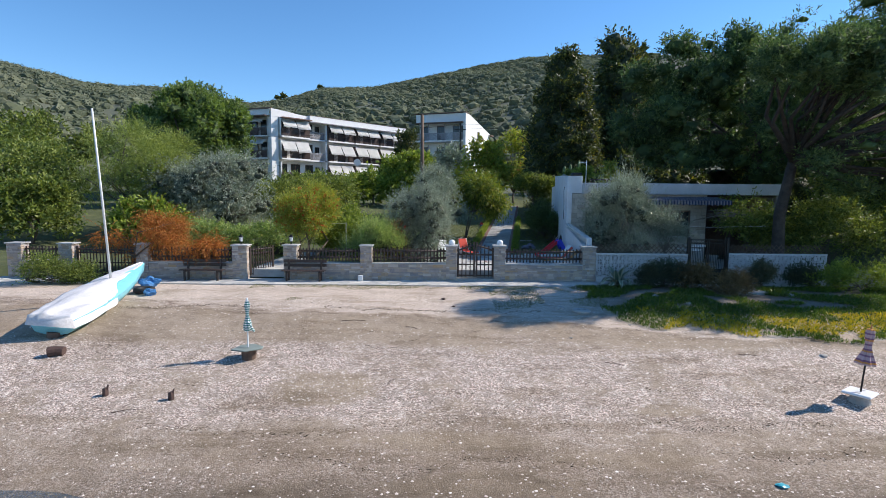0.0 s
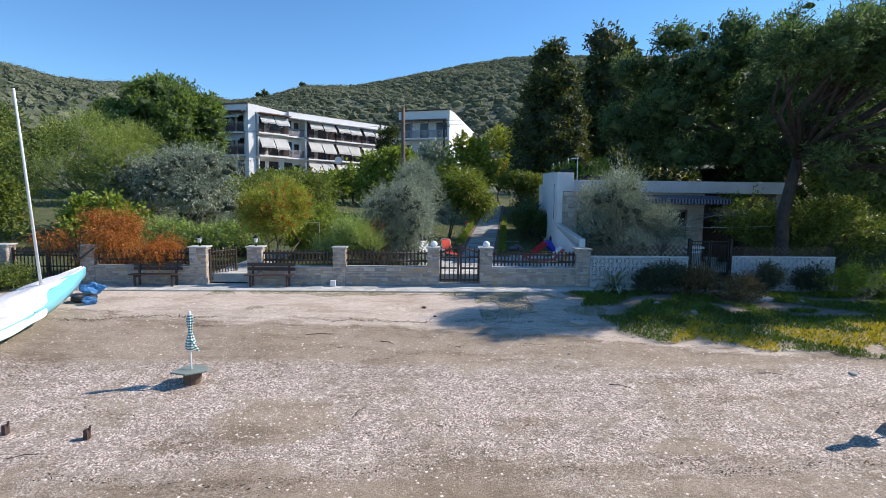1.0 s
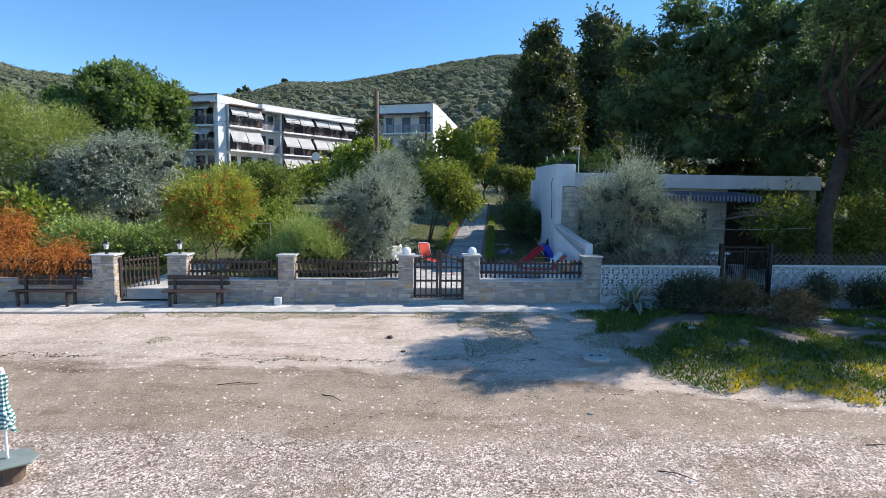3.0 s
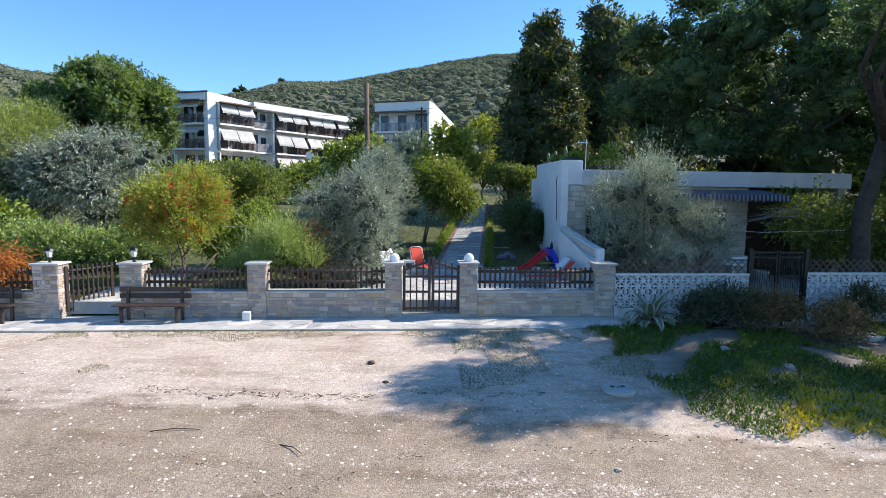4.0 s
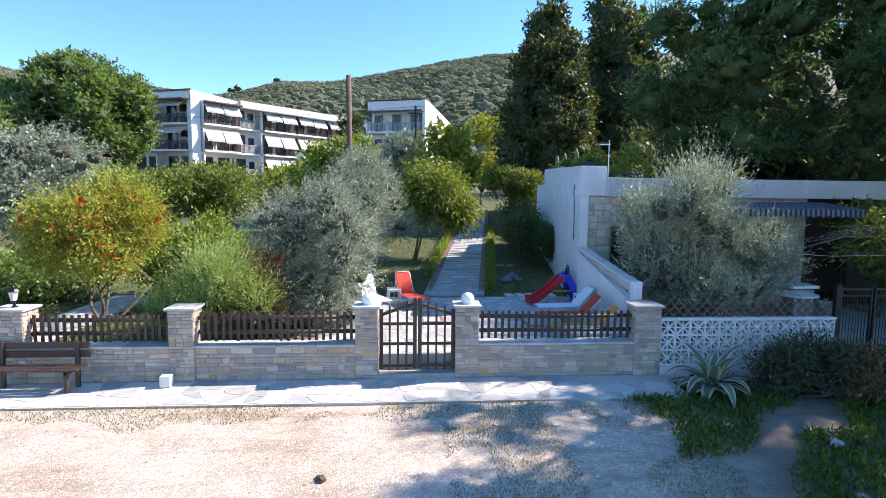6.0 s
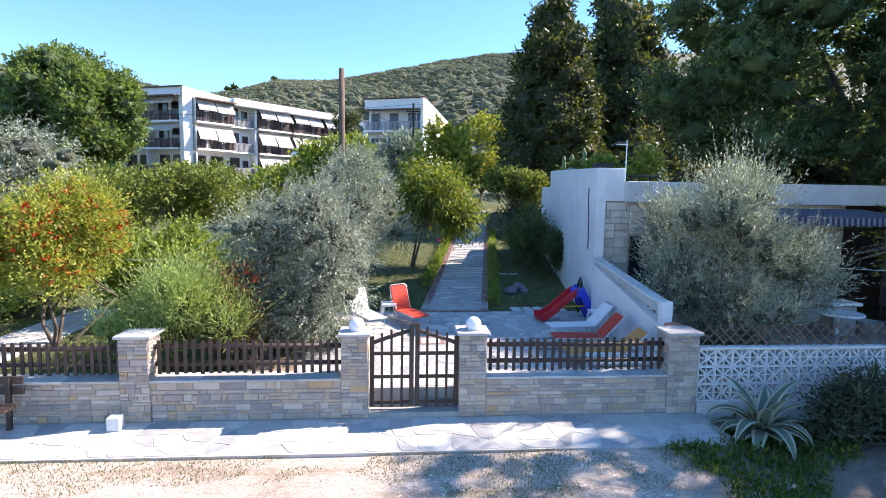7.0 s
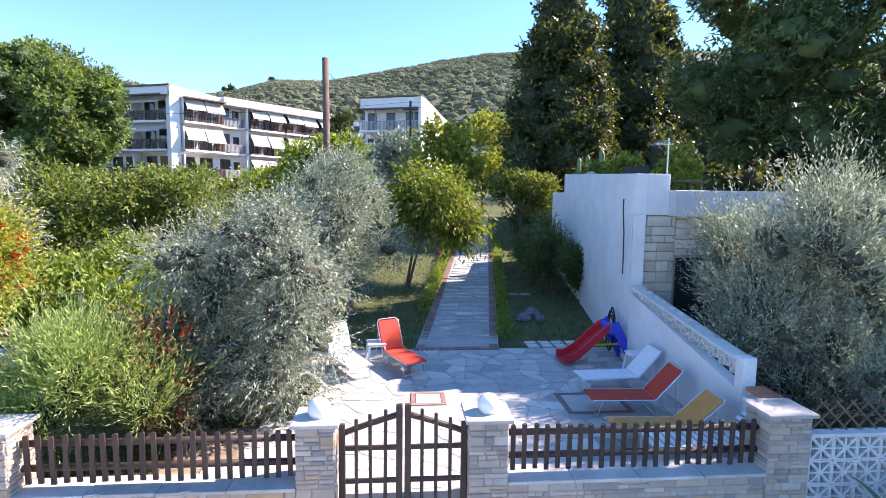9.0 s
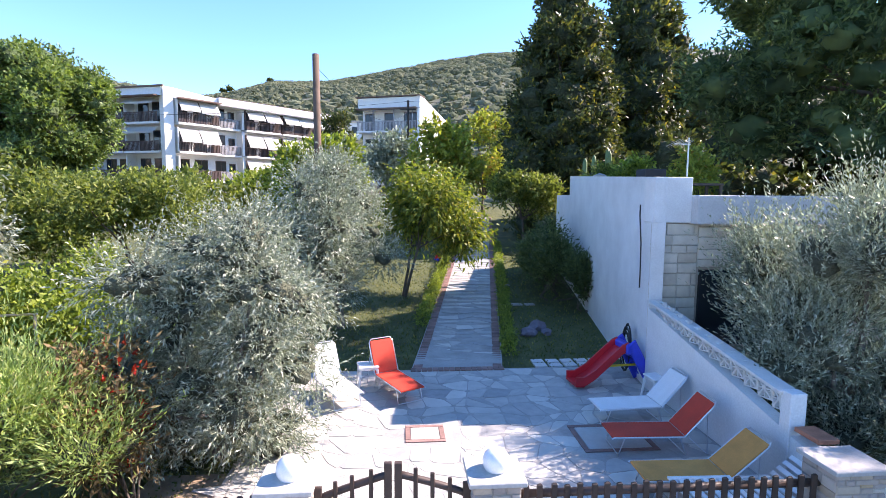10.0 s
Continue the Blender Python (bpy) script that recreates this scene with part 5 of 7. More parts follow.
for a, b in (((1.25, 57, 10.9), (-40, 50, 9.5)), ((1.25, 57, 10.9), (60, 75, 17)), ((1.25, 57, 10.5), (60, 75, 16.4)), ((-2.05, 34.8, 8.1), (1.25, 57, 10.2))):
    bm = bmesh.new()
    A, B = Vector(a), Vector(b)
    tube(bm, [A.lerp(B, i / 10) - Vector((0, 0, 1.2 * (1 - (2 * i / 10 - 1) ** 2))) for i in range(11)], 0.012, 0.012, 4)
    part("wire", bm, BLACK_IRON, wires)
bare = thing("bare_shrub", "leafless purplish shrub below the annexe", "shrub", on(0.5, 62))
bm = bmesh.new()
for i in range(70):
    a, e = rng.uniform(0, 6.28), rng.uniform(0.5, 1.4)
    d = Vector((math.cos(a) * math.cos(e), math.sin(a) * math.cos(e), math.sin(e)))
    L = rng.uniform(2.5, 5.5)
    mid = d * L * 0.5 + Vector((rng.normal(), rng.normal(), 0)) * 0.2
    tube(bm, [(0, 0, 0), mid, d * L + Vector((0, 0, 0.4))], 0.05, 0.012, 4)
part("branches", bm, plain("bare_twigs", (0.26, 0.21, 0.22), 0.9), bare)
# ---- bungalow details ----
CLOTH_RED = plain("red_cloth", (0.60, 0.05, 0.022), 0.75, var=0.12, scale=4, grain=120, bumpy=0.1)
CLOTH_WHITE = plain("white_cloth", (0.80, 0.80, 0.79), 0.7, var=0.06, scale=4, grain=120, bumpy=0.1)
CLOTH_TAN = plain("tan_cloth", (0.66, 0.275, 0.065), 0.75, var=0.15, scale=4, grain=120, bumpy=0.1)
ALU = plain("aluminium_tube", (0.62, 0.63, 0.65), 0.35, 0.9, var=0.05, bumpy=0)
PLASTIC_WHITE = plain("white_plastic", (0.82, 0.82, 0.81), 0.4, var=0.04, scale=5, bumpy=0)
PLASTIC_RED = plain("red_plastic", (0.60, 0.02, 0.03), 0.35, var=0.08, bumpy=0)
PLASTIC_BLUE = plain("blue_plastic", (0.03, 0.06, 0.55), 0.35, var=0.08, bumpy=0)
PLASTIC_YELLOW = plain("yellow_plastic", (0.72, 0.50, 0.03), 0.35, var=0.08, bumpy=0)
BLACK_RUBBER = plain("black_rubber", (0.02, 0.02, 0.022), 0.6, var=0.2)
BLUE_STRIPE = striped("blue_valance", [(0, (0.05, 0.07, 0.16)), (0.5, (0.34, 0.36, 0.42))], 0, 7.0)
TERRACOTTA = plain("terracotta", (0.45, 0.17, 0.10), 0.8)

clad = thing("stone_cladding", "buff stone cladding of the bungalow's front", "cladding", (0, 0, 0))
course_stones(clad, CX + 0.0, CX + 0.95, 0.0, 3.4, pose(0, CY + 0.05, 0), CLADDING, (0.15, 0.2, 0.24), (0.3, 0.42, 0.55), "c", d=0.03)
course_stones(clad, CX + 0.95, CX + 2.3, 2.55, 3.4, pose(0, CY + 0.05, 0), CLADDING, (0.15, 0.2, 0.24), (0.3, 0.42, 0.55), "c", d=0.03)
course_stones(clad, CX + 2.3, 10.75, 0.0, 3.4, pose(0, CY + 0.05, 0), CLADDING, (0.2, 0.24), (0.42, 0.55), "c", d=0.03)
course_stones(clad, 10.75, 11.85, 0.0, 1.22, pose(0, CY + 0.05, 0), CLADDING, (0.2, 0.24), (0.42, 0.55), "c", d=0.03)
course_stones(clad, 10.75, 11.85, 2.62, 3.4, pose(0, CY + 0.05, 0), CLADDING, (0.2, 0.24), (0.42, 0.55), "c", d=0.03)
course_stones(clad, 11.85, 12.65, 0.0, 3.4, pose(0, CY + 0.05, 0), CLADDING, (0.15, 0.2, 0.24), (0.3, 0.42, 0.55), "c", d=0.03)
aw = thing("awning", "blue and white striped awning over the porch", "awning", (8.9, CY - 0.2, 3.3))
bm = bmesh.new()
n = 31
top = [bm.verts.new((i * 0.135, 0, 0)) for i in range(n)]
edge = [bm.verts.new((i * 0.135, -1.5, -0.18)) for i in range(n)]
hang = [bm.verts.new((i * 0.135, -1.52, -0.36 - 0.05 * abs(math.sin(i * math.pi / 2)))) for i in range(n)]
for i in range(n - 1):
    bm.faces.new((top[i], edge[i], edge[i + 1], top[i + 1]))
    bm.faces.new((edge[i], hang[i], hang[i + 1], edge[i + 1]))
bmesh.ops.solidify(bm, geom=bm.faces[:], thickness=0.01)
part("canvas", bm, BLUE_STRIPE, aw)
for x in (0.05, 4.0):
    bm = bmesh.new()
    tube(bm, [(x, 0, -0.6), (x, -1.48, -0.2)], 0.02, 0.02, 6)
    part("arm", bm, BLACK_IRON, aw)
ant = thing("tv_antenna", "aluminium television antenna on a roof mast", "antenna", (CX + 1.2, CY + 1.0, 3.7))
bm = bmesh.new()
tube(bm, [(0, 0, 0), (0, 0, 1.45)], 0.022, 0.018, 6)
part("mast", bm, ALU, ant)
part("boom", boxed(-0.35, 0.05, -0.012, 0.012, 1.30, 1.325, 0, pose(0, 0, 0, 0, 0, 12)), ALU, ant)
for i in range(6):
    bm = bmesh.new()
    x = -0.34 + 0.07 * i
    tube(bm, [(x, -0.28 + i * 0.02, 1.31 + 0.07), (x, 0.28 - i * 0.02, 1.31 - 0.02)], 0.006, 0.006, 4)
    part("element", bm, ALU, ant)
tank = thing("roof_chimney", "low dark chimney box on the roof edge", "chimney", (CX + 1.0, CY + 2.2, 3.7))
part("flue", boxed(-0.25, 0.25, -0.25, 0.25, 0, 0.85, 0.02), BLACK_RUBBER, tank)
vent = thing("roof_vent", "small round vent pipe on the wall top", "vent", (CX + 1.25, CY + 6.0, 3.7))
bm = bmesh.new()
lathe(bm, [(0.1, 0), (0.1, 0.75), (0.2, 0.78), (0.2, 0.85), (0.02, 0.92)], 12)
part("pipe", bm, CEMENT, vent)
rack = thing("roof_table", "brown wooden table on the flat roof", "table", (CX + 2.6, CY + 3.0, 3.7))
part("tabletop", boxed(-0.5, 0.5, -0.35, 0.35, 0.5, 0.55), OLDWOOD, rack)
for sx in (-0.45, 0.45):
    for sy in (-0.3, 0.3):
        part("leg", boxed(sx - 0.03, sx + 0.03, sy - 0.03, sy + 0.03, 0, 0.5), OLDWOOD, rack)
for x, y, w, h, m in ((CX + 2.6, CY + 6.5, 0.6, 0.75, BRIGHT), (CX + 1.9, CY + 7.6, 0.45, 0.6, GREEN), (CX + 3.6, CY + 5.0, 0.75, 0.8, YELLOWISH)):
    bush("roof_plant", "bright green potted plants on the flat roof", (x, y, 3.7), (w, w * 0.7, h), 2600, m, lump=w * 0.42, lumps=12, leaf=0.15, wide=0.07, group="plants on the roof")
for i, (x, y) in enumerate(((CX + 2.2, CY + 10.0), (CX + 2.7, CY + 10.4), (CX + 3.2, CY + 10.1), (CX + 3.4, CY + 10.8))):
    cac = thing("column_cactus", "tall green column cactus behind the roof", "cactus", (x, y, 3.6), group="column cacti")
    bm = bmesh.new()
    lathe(bm, [(0.09, 0), (0.1, 0.9 + 0.2 * i), (0.09, 1.6 + 0.15 * i), (0.03, 1.75 + 0.15 * i)], 8)
    part("stem", bm, plain("cactus_skin", (0.10, 0.17, 0.06), 0.6), cac, smooth=True)
pipe = thing("drain_pipe", "thin dark drain hose hanging on the white wall", "pipe", (CX - 0.02, CY + 0.3, 0))
bm = bmesh.new()
tube(bm, [(0.0, 0.2, 3.75), (-0.05, 0.1, 3.55), (-0.05, 0.0, 3.0), (-0.05, -0.02, 2.5), (-0.04, 0.0, 2.1)], 0.014, 0.014, 6)
part("tube", bm, BLACK_RUBBER, pipe)
hose = thing("garden_hose", "coiled black garden hose hanging on the wall", "hose", (CX - 0.08, CY + 0.7, 0.85))
for k in range(7):
    bm = bmesh.new()
    r = 0.15 + 0.012 * k
    tube(bm, [(0.02 * math.sin(k * 2) - 0.02 * k * 0.3, r * math.sin(a), 0.42 * math.cos(a) - 0.03 * k) for a in np.linspace(0, 2 * math.pi, 15)], 0.014, 0.014, 5)
    part("coil", bm, BLACK_RUBBER, hose)

# openwork crest of the patio wall, stepping down with it
crest = thing("openwork_crest", "white openwork blocks crowning the patio wall", "wall", (0, 0, 0))
bme = openwork_mesh(0.28, 0.28, 0.07)
wx0, wy0, wx1, wy1 = 5.62, YW + 0.35, CX, CY
PW = [(YW + 0.35, 0.95), (23.2, 1.18), (24.0, 1.30), (25.4, 1.52), (CY, 1.72)]
for i in range(12):
    y = 23.15 + 0.285 * i
    z = lerp(PW, y) + 0.13
    share("block", bme, crest, pose(wx0 + (wx1 - wx0) * (y - wy0) / (wy1 - wy0) + 0.09, y, z, 0, 0, 90) @ pose(0, 0, 0, 0, 7.5, 0))
slope = math.degrees(math.atan2(0.54, 3.4))
part("coping", boxed(-0.06, 0.2, 0, 3.55, 0.0, 0.045, 0.005, pose(5.6, 23.0, lerp(PW, 23.0) + 0.275, slope - 1.6, 0, 0.8)), WHITE_BLOCK, crest)
pier = thing("wall_pier", "white pier closing the openwork crest", "pier", (5.6, 22.95, 0))
part("shaft", boxed(-0.02, 0.2, -0.09, 0.09, 0.2, 1.48, 0.01), WHITE, pier)
part("tile", boxed(0.02, 0.3, -0.5, -0.12, 1.02, 1.08, 0.01), TERRACOTTA, pier)

# porch things
tbl = thing("porch_table", "pale round table on the bungalow's terrace", "table", (10.9, 24.6, 0.135))
bm = bmesh.new()
lathe(bm, [(0.03, 0), (0.03, 0.68)], 8)
part("leg", bm, PLASTIC_WHITE, tbl)
bm = bmesh.new()
lathe(bm, [(0.5, 0.68), (0.52, 0.70), (0.5, 0.73)], 20)
part("tabletop", bm, PLASTIC_WHITE, tbl)
terr = tagged(part("terrace", boxed(9.2, 16, YW + 0.4, CY, -0.3, 0.135), CEMENT), "sunlit concrete terrace of the bungalow", "terrace", kind="structure")
bowl = thing("planter_bowl", "grey cement planter on the terrace", "planter", (12.3, 25.2, 0.135))
bm = bmesh.new()
lathe(bm, [(0.15, 0), (0.28, 0.3), (0.3, 0.36), (0.26, 0.36), (0.2, 0.28)], 14)
part("pot", bm, CEMENT, bowl)
bbq = thing("cement_stand", "pale cement barbecue stand on the terrace", "stand", (11.5, 25.3, 0.135))
part("body", boxed(-0.3, 0.3, -0.25, 0.25, 0, 0.75, 0.02), CEMENT, bbq)
part("tray", boxed(-0.4, 0.4, -0.3, 0.3, 0.78, 0.86, 0.01), PLASTIC_WHITE, bbq)
line = thing("washing_line", "thin washing line strung before the porch", "line", (0, 0, 0))
bm = bmesh.new()
tube(bm, [(9.4, 24.8, 2.0), (11.8, 24.6, 1.88), (14.2, 24.0, 2.0)], 0.006, 0.006, 4)
part("cord", bm, PLASTIC_WHITE, line)
deadwood = thing("dry_branches", "dry bare branches hanging beside the porch", "branches", (13.3, 24.6, 2.3))
bm = bmesh.new()
for i in range(30):
    d = Vector((-abs(rng.normal()) * 1.0 - 0.2, rng.normal() * 0.4, rng.normal() * 0.35))
    tube(bm, [(0.4, 0, 0.1), d * 0.5 + Vector((0, 0, 0.2)), d], 0.018, 0.005, 4)
tagged(part("twig_mass", bm, BARK_GREY, deadwood), kind="stuff")

# ---- loungers, stools, slide ----
def sunbed(label, cloth, at, rz, back=52):
    """A folding sun lounger: tube frame, cloth seat and raised cloth back. x runs from foot to head."""
    ob = thing("sun_lounger", label, "sun lounger", at, rz, group="sun loungers on the patio")
    m = pose(1.22, 0, 0.32, 0, -back, 0)
    bm = bmesh.new()
    prism(bm, [(0.02, -0.27), (1.22, -0.27), (1.22, 0.27), (0.02, 0.27)], 0.305, 0.335)
    part("seat", bm, cloth, ob)
    b = boxed(0.02, 0.74, -0.27, 0.27, -0.015, 0.02, 0.008, m)
    part("backrest", b, cloth, ob)
    for s in (-0.29, 0.29):
        bm = bmesh.new()
        tube(bm, [(0.0, s, 0.30), (0.04, s, 0.32), (1.22, s, 0.32), tuple(m @ Vector((0.7, s, 0))), tuple(m @ Vector((0.78, s * 0.8, 0)))], 0.013, 0.013, 6)
        part("side_tube", bm, ALU, ob)
    for x, lean in ((0.22, -0.1), (1.15, 0.1)):
        bm = bmesh.new()
        tube(bm, [(x, -0.28, 0.31), (x + lean, -0.28, 0.02), (x + lean, 0.28, 0.02), (x, 0.28, 0.31)], 0.012, 0.012, 6)
        part("leg", bm, ALU, ob)
    bm = bmesh.new()
    top = m @ Vector((0.55, 0.28, 0))
    tube(bm, [tuple(top), (1.62, 0.28, 0.02), (1.62, -0.28, 0.02), (top.x, -0.28, top.z)], 0.011, 0.011, 6)
    part("prop", bm, ALU, ob)
    bm = bmesh.new()
    tube(bm, [tuple(m @ Vector((0.78, s, 0))) for s in (-0.23, 0.23)], 0.013, 0.013, 6)
    part("head_tube", bm, ALU, ob)
    ob.scale = (0.88, 0.88, 0.88)
    return ob


sunbed("orange-red cloth sun lounger beside the stool", CLOTH_RED, (0.95, 26.0, ZP), 118, 66)
sunbed("white cloth sun lounger under the olive tree", CLOTH_WHITE, (-0.15, 25.8, ZP), 118, 60)
sunbed("white cloth sun lounger against the patio wall", CLOTH_WHITE, (3.95, 25.15, ZP), 3, 48)
sunbed("orange-red cloth sun lounger with aluminium frame", CLOTH_RED, (3.78, 24.2, ZP), -2, 48)
sunbed("tan cloth sun lounger by the picket fence", CLOTH_TAN, (3.72, 23.05, ZP), -2, 42)
pl = thing("slatted_lounger", "white plastic slatted lounger behind the fence", "sun lounger", (4.0, 22.55, ZP), -2)
part("side_rail", boxed(0, 1.3, -0.3, -0.25, 0.25, 0.32, 0.01), PLASTIC_WHITE, pl)
part("side_rail", boxed(0, 1.3, 0.25, 0.3, 0.25, 0.32, 0.01), PLASTIC_WHITE, pl)
for i in range(13):
    part("slat", boxed(0.03 + 0.1 * i, 0.09 + 0.1 * i, -0.25, 0.25, 0.28, 0.30), PLASTIC_WHITE, pl)
for i in range(7):
    part("back_slat", boxed(0.03 + 0.1 * i, 0.09 + 0.1 * i, -0.3, 0.3, 0, 0.02, 0, pose(1.3, 0, 0.3, 0, -40, 0)), PLASTIC_WHITE, pl)
for x in (0.1, 1.2):
    for s in (-0.27, 0.27):
        part("leg", boxed(x - 0.03, x + 0.03, s - 0.02, s + 0.02, 0, 0.26), PLASTIC_WHITE, pl)


def stool(at, rz):
    ob = thing("plastic_stool", "white plastic stool table on the patio", "stool", at, rz, group="plastic stools")
    part("seat", boxed(-0.2, 0.2, -0.2, 0.2, 0.40, 0.44, 0.015), PLASTIC_WHITE, ob)
    part("apron", boxed(-0.17, 0.17, -0.17, 0.17, 0.36, 0.40), PLASTIC_WHITE, ob)
    for sx in (-1, 1):
        for sy in (-1, 1):
            bm = bmesh.new()
            tube(bm, [(sx * 0.16, sy * 0.16, 0.37), (sx * 0.2, sy * 0.2, 0)], 0.03, 0.022, 6)
            part("leg", bm, PLASTIC_WHITE, ob)
    return ob


stool((0.08, 27.0, ZP), 10)
stool((5.5, 26.0, ZP), 5)

sl = thing("toddler_slide", "red and blue plastic toddler slide", "slide", (4.1, 26.75, ZP), 6)
sl.scale = (0.9, 1.1, 1.05)
bm = bmesh.new()
prof = [(0.0, 0.10), (0.18, 0.09), (0.45, 0.22), (0.8, 0.48), (1.08, 0.68), (1.2, 0.72)]
rows = [[bm.verts.new((x, s * 0.21, z + e)) for s, e in ((-1, 0.13), (-0.86, 0.13), (-0.8, 0), (0.8, 0), (0.86, 0.13), (1, 0.13), (1, -0.05), (-1, -0.05))] for x, z in prof]
for a, b in zip(rows, rows[1:]):
    for i in range(8):
        bm.faces.new((a[i], b[i], b[(i + 1) % 8], a[(i + 1) % 8]))
bm.faces.new(rows[0])
bm.faces.new(rows[-1][::-1])
bmesh.ops.recalc_face_normals(bm, faces=bm.faces)
part("chute", bm, PLASTIC_RED, sl, "red plastic chute")
lad = part("ladder", boxed(1.14, 1.3, -0.24, 0.24, 0.62, 0.82, 0.03), PLASTIC_BLUE, sl, "blue plastic ladder")
for s in (-0.24, 0.2):
    part("stringer", boxed(-0.10, 0.13, 0, 0.05, -0.98, 0.0, 0.02, pose(1.24, s, 0.84, 0, -33, 0)), PLASTIC_BLUE, lad)
for k in range(3):
    part("rung", boxed(1.4 + 0.15 * k, 1.52 + 0.15 * k, -0.2, 0.2, 0.5 - 0.2 * k, 0.54 - 0.2 * k, 0.01), PLASTIC_BLUE, lad)
part("brace", boxed(0.75, 1.7, -0.03, 0.0, 0.33, 0.37, 0.005), PLASTIC_YELLOW, sl, "yellow brace bar")

# ---- benches, lanterns, post ----
def bench(x):
    ob = thing("garden_bench", "dark brown wooden bench against the stone wall", "bench", (x, 21.25, ZB), group="benches")
    for z in (0.55, 0.72):
        part("back_slat", boxed(0, 1.75, 0.20, 0.235, z, z + 0.12, 0.008), BROWNWOOD, ob)
    for y in (-0.22, -0.10, 0.02):
        part("seat_slat", boxed(0, 1.75, y, y + 0.1, 0.41, 0.445, 0.008), BROWNWOOD, ob)
    for xx in (0.18, 1.5):
        part("back_post", boxed(xx, xx + 0.07, 0.12, 0.19, 0.0, 0.86, 0.008, pose(0, 0, 0, -3, 0, 0)), BROWNWOOD, ob)
        part("front_leg", boxed(xx, xx + 0.07, -0.2, -0.13, 0.0, 0.41, 0.008), BROWNWOOD, ob)
        part("brace", boxed(xx + 0.01, xx + 0.06, -0.2, 0.16, 0.33, 0.40, 0.006), BROWNWOOD, ob)
    return ob


bench(-7.2)
bench(-11.3)


def lantern(k):
    x = sum(P[k]) / 2
    ob = thing("garden_lantern", "small black lantern on a stone pillar", "lantern", (x, YW + 0.18, CAPS[k] + 0.05), group="pillar lanterns")
    bm = bmesh.new()
    lathe(bm, [(0.06, 0), (0.025, 0.03), (0.02, 0.10), (0.06, 0.13)], 8)
    part("stem", bm, BLACK_IRON, ob)
    bm = bmesh.new()
    lathe(bm, [(0.055, 0.13), (0.085, 0.30)], 6)
    part("glass", bm, plain("lantern_glass", (0.6, 0.62, 0.62), 0.1, bumpy=0), ob)
    bm = bmesh.new()
    lathe(bm, [(0.11, 0.30), (0.08, 0.35), (0.03, 0.385), (0.012, 0.42)], 8)
    part("roof", bm, BLACK_IRON, ob)


lantern("E")
lantern("D")
bol = thing("marker_block", "small white concrete block at the wall's foot", "block", (-4.05, 21.35, ZB), 4)
part("block", boxed(-0.1, 0.1, -0.09, 0.09, 0, 0.22, 0.014), WHITE_BLOCK, bol)
tap = thing("washing_post", "thin grey T-shaped clothes post in the lawn", "post", on(-5.5, 26.2))
bm = bmesh.new()
tube(bm, [(0, 0, 0), (0, 0, 1.75)], 0.025, 0.025, 6)
part("upright", bm, ALU, tap)
bm = bmesh.new()
tube(bm, [(-0.75, 0, 1.72), (0.05, 0, 1.75)], 0.018, 0.018, 6)
part("arm", bm, ALU, tap)
# ---- on the beach ----
HULL_BLUE = plain("pale_blue_hull", (0.24, 0.66, 0.78), 0.35, var=0.1, scale=2, bumpy=0.03)
TARP = plain("white_tarpaulin", (0.66, 0.64, 0.63), 0.65, var=0.12, scale=2.2, grain=14, bumpy=0.25, bdist=0.03)
BLUE_TARP = plain("blue_tarpaulin", (0.05, 0.19, 0.42), 0.55, var=0.3, scale=5, grain=16, bumpy=0.5, bdist=0.04)
STONE_GREY = plain("beach_stone", (0.36, 0.335, 0.30), 0.85, var=0.3, scale=6, grain=50, bumpy=0.4)
MAST = plain("mast_paint", (0.72, 0.72, 0.70), 0.4, var=0.05, bumpy=0)

boat = thing("sailing_dinghy", "white sailing dinghy under a tarpaulin, drawn up the beach", "boat", (-11.45, 14.35, -0.66), 95)
boat.matrix_basis = pose(-11.45, 14.35, -0.62, 0, 0, 95) @ pose(0, 0, 0, 6, -7, 0)
L = 5.35
stations = np.linspace(0, 1, 15)


def beam(s):
    return 0.72 * (0.82 + 0.9 * s - 1.72 * s ** 2.2) if s < 1 else 0.03


bm = bmesh.new()
rows = []
for s in stations:
    b = max(0.04, beam(s))
    keel = -0.06 + 0.34 * s ** 3
    top = 0.46 + 0.20 * s * s
    prof = [(-b, top), (-b * 0.96, top - 0.18), (-b * 0.72, keel + 0.10), (0, keel), (b * 0.72, keel + 0.10), (b * 0.96, top - 0.18), (b, top)]
    rows.append([bm.verts.new((s * L, y, z)) for y, z in prof])
for a, b in zip(rows, rows[1:]):
    for i in range(6):
        bm.faces.new((a[i], b[i], b[i + 1], a[i + 1]))
bm.faces.new(rows[0])
bm.faces.new(rows[-1][::-1])
bmesh.ops.recalc_face_normals(bm, faces=bm.faces)
part("hull", bm, HULL_BLUE, boat, "pale blue hull", True)
bm = bmesh.new()
rows = []
for s in np.linspace(0.3, 0.99, 16):
    b = max(0.05, beam(s)) + 0.015
    top = 0.462 + 0.20 * s * s
    rows.append([bm.verts.new((s * L, u * b, top + 0.10 * (1 - abs(u) ** 1.6) * math.sin(math.pi * min(1, s * 1.05)))) for u in np.linspace(-1, 1, 9)])
for a, b in zip(rows, rows[1:]):
    for i in range(8):
        bm.faces.new((a[i], b[i], b[i + 1], a[i + 1]))
bmesh.ops.recalc_face_normals(bm, faces=bm.faces)
part("deck", bm, HULL_BLUE, boat, "pale turquoise foredeck", True)


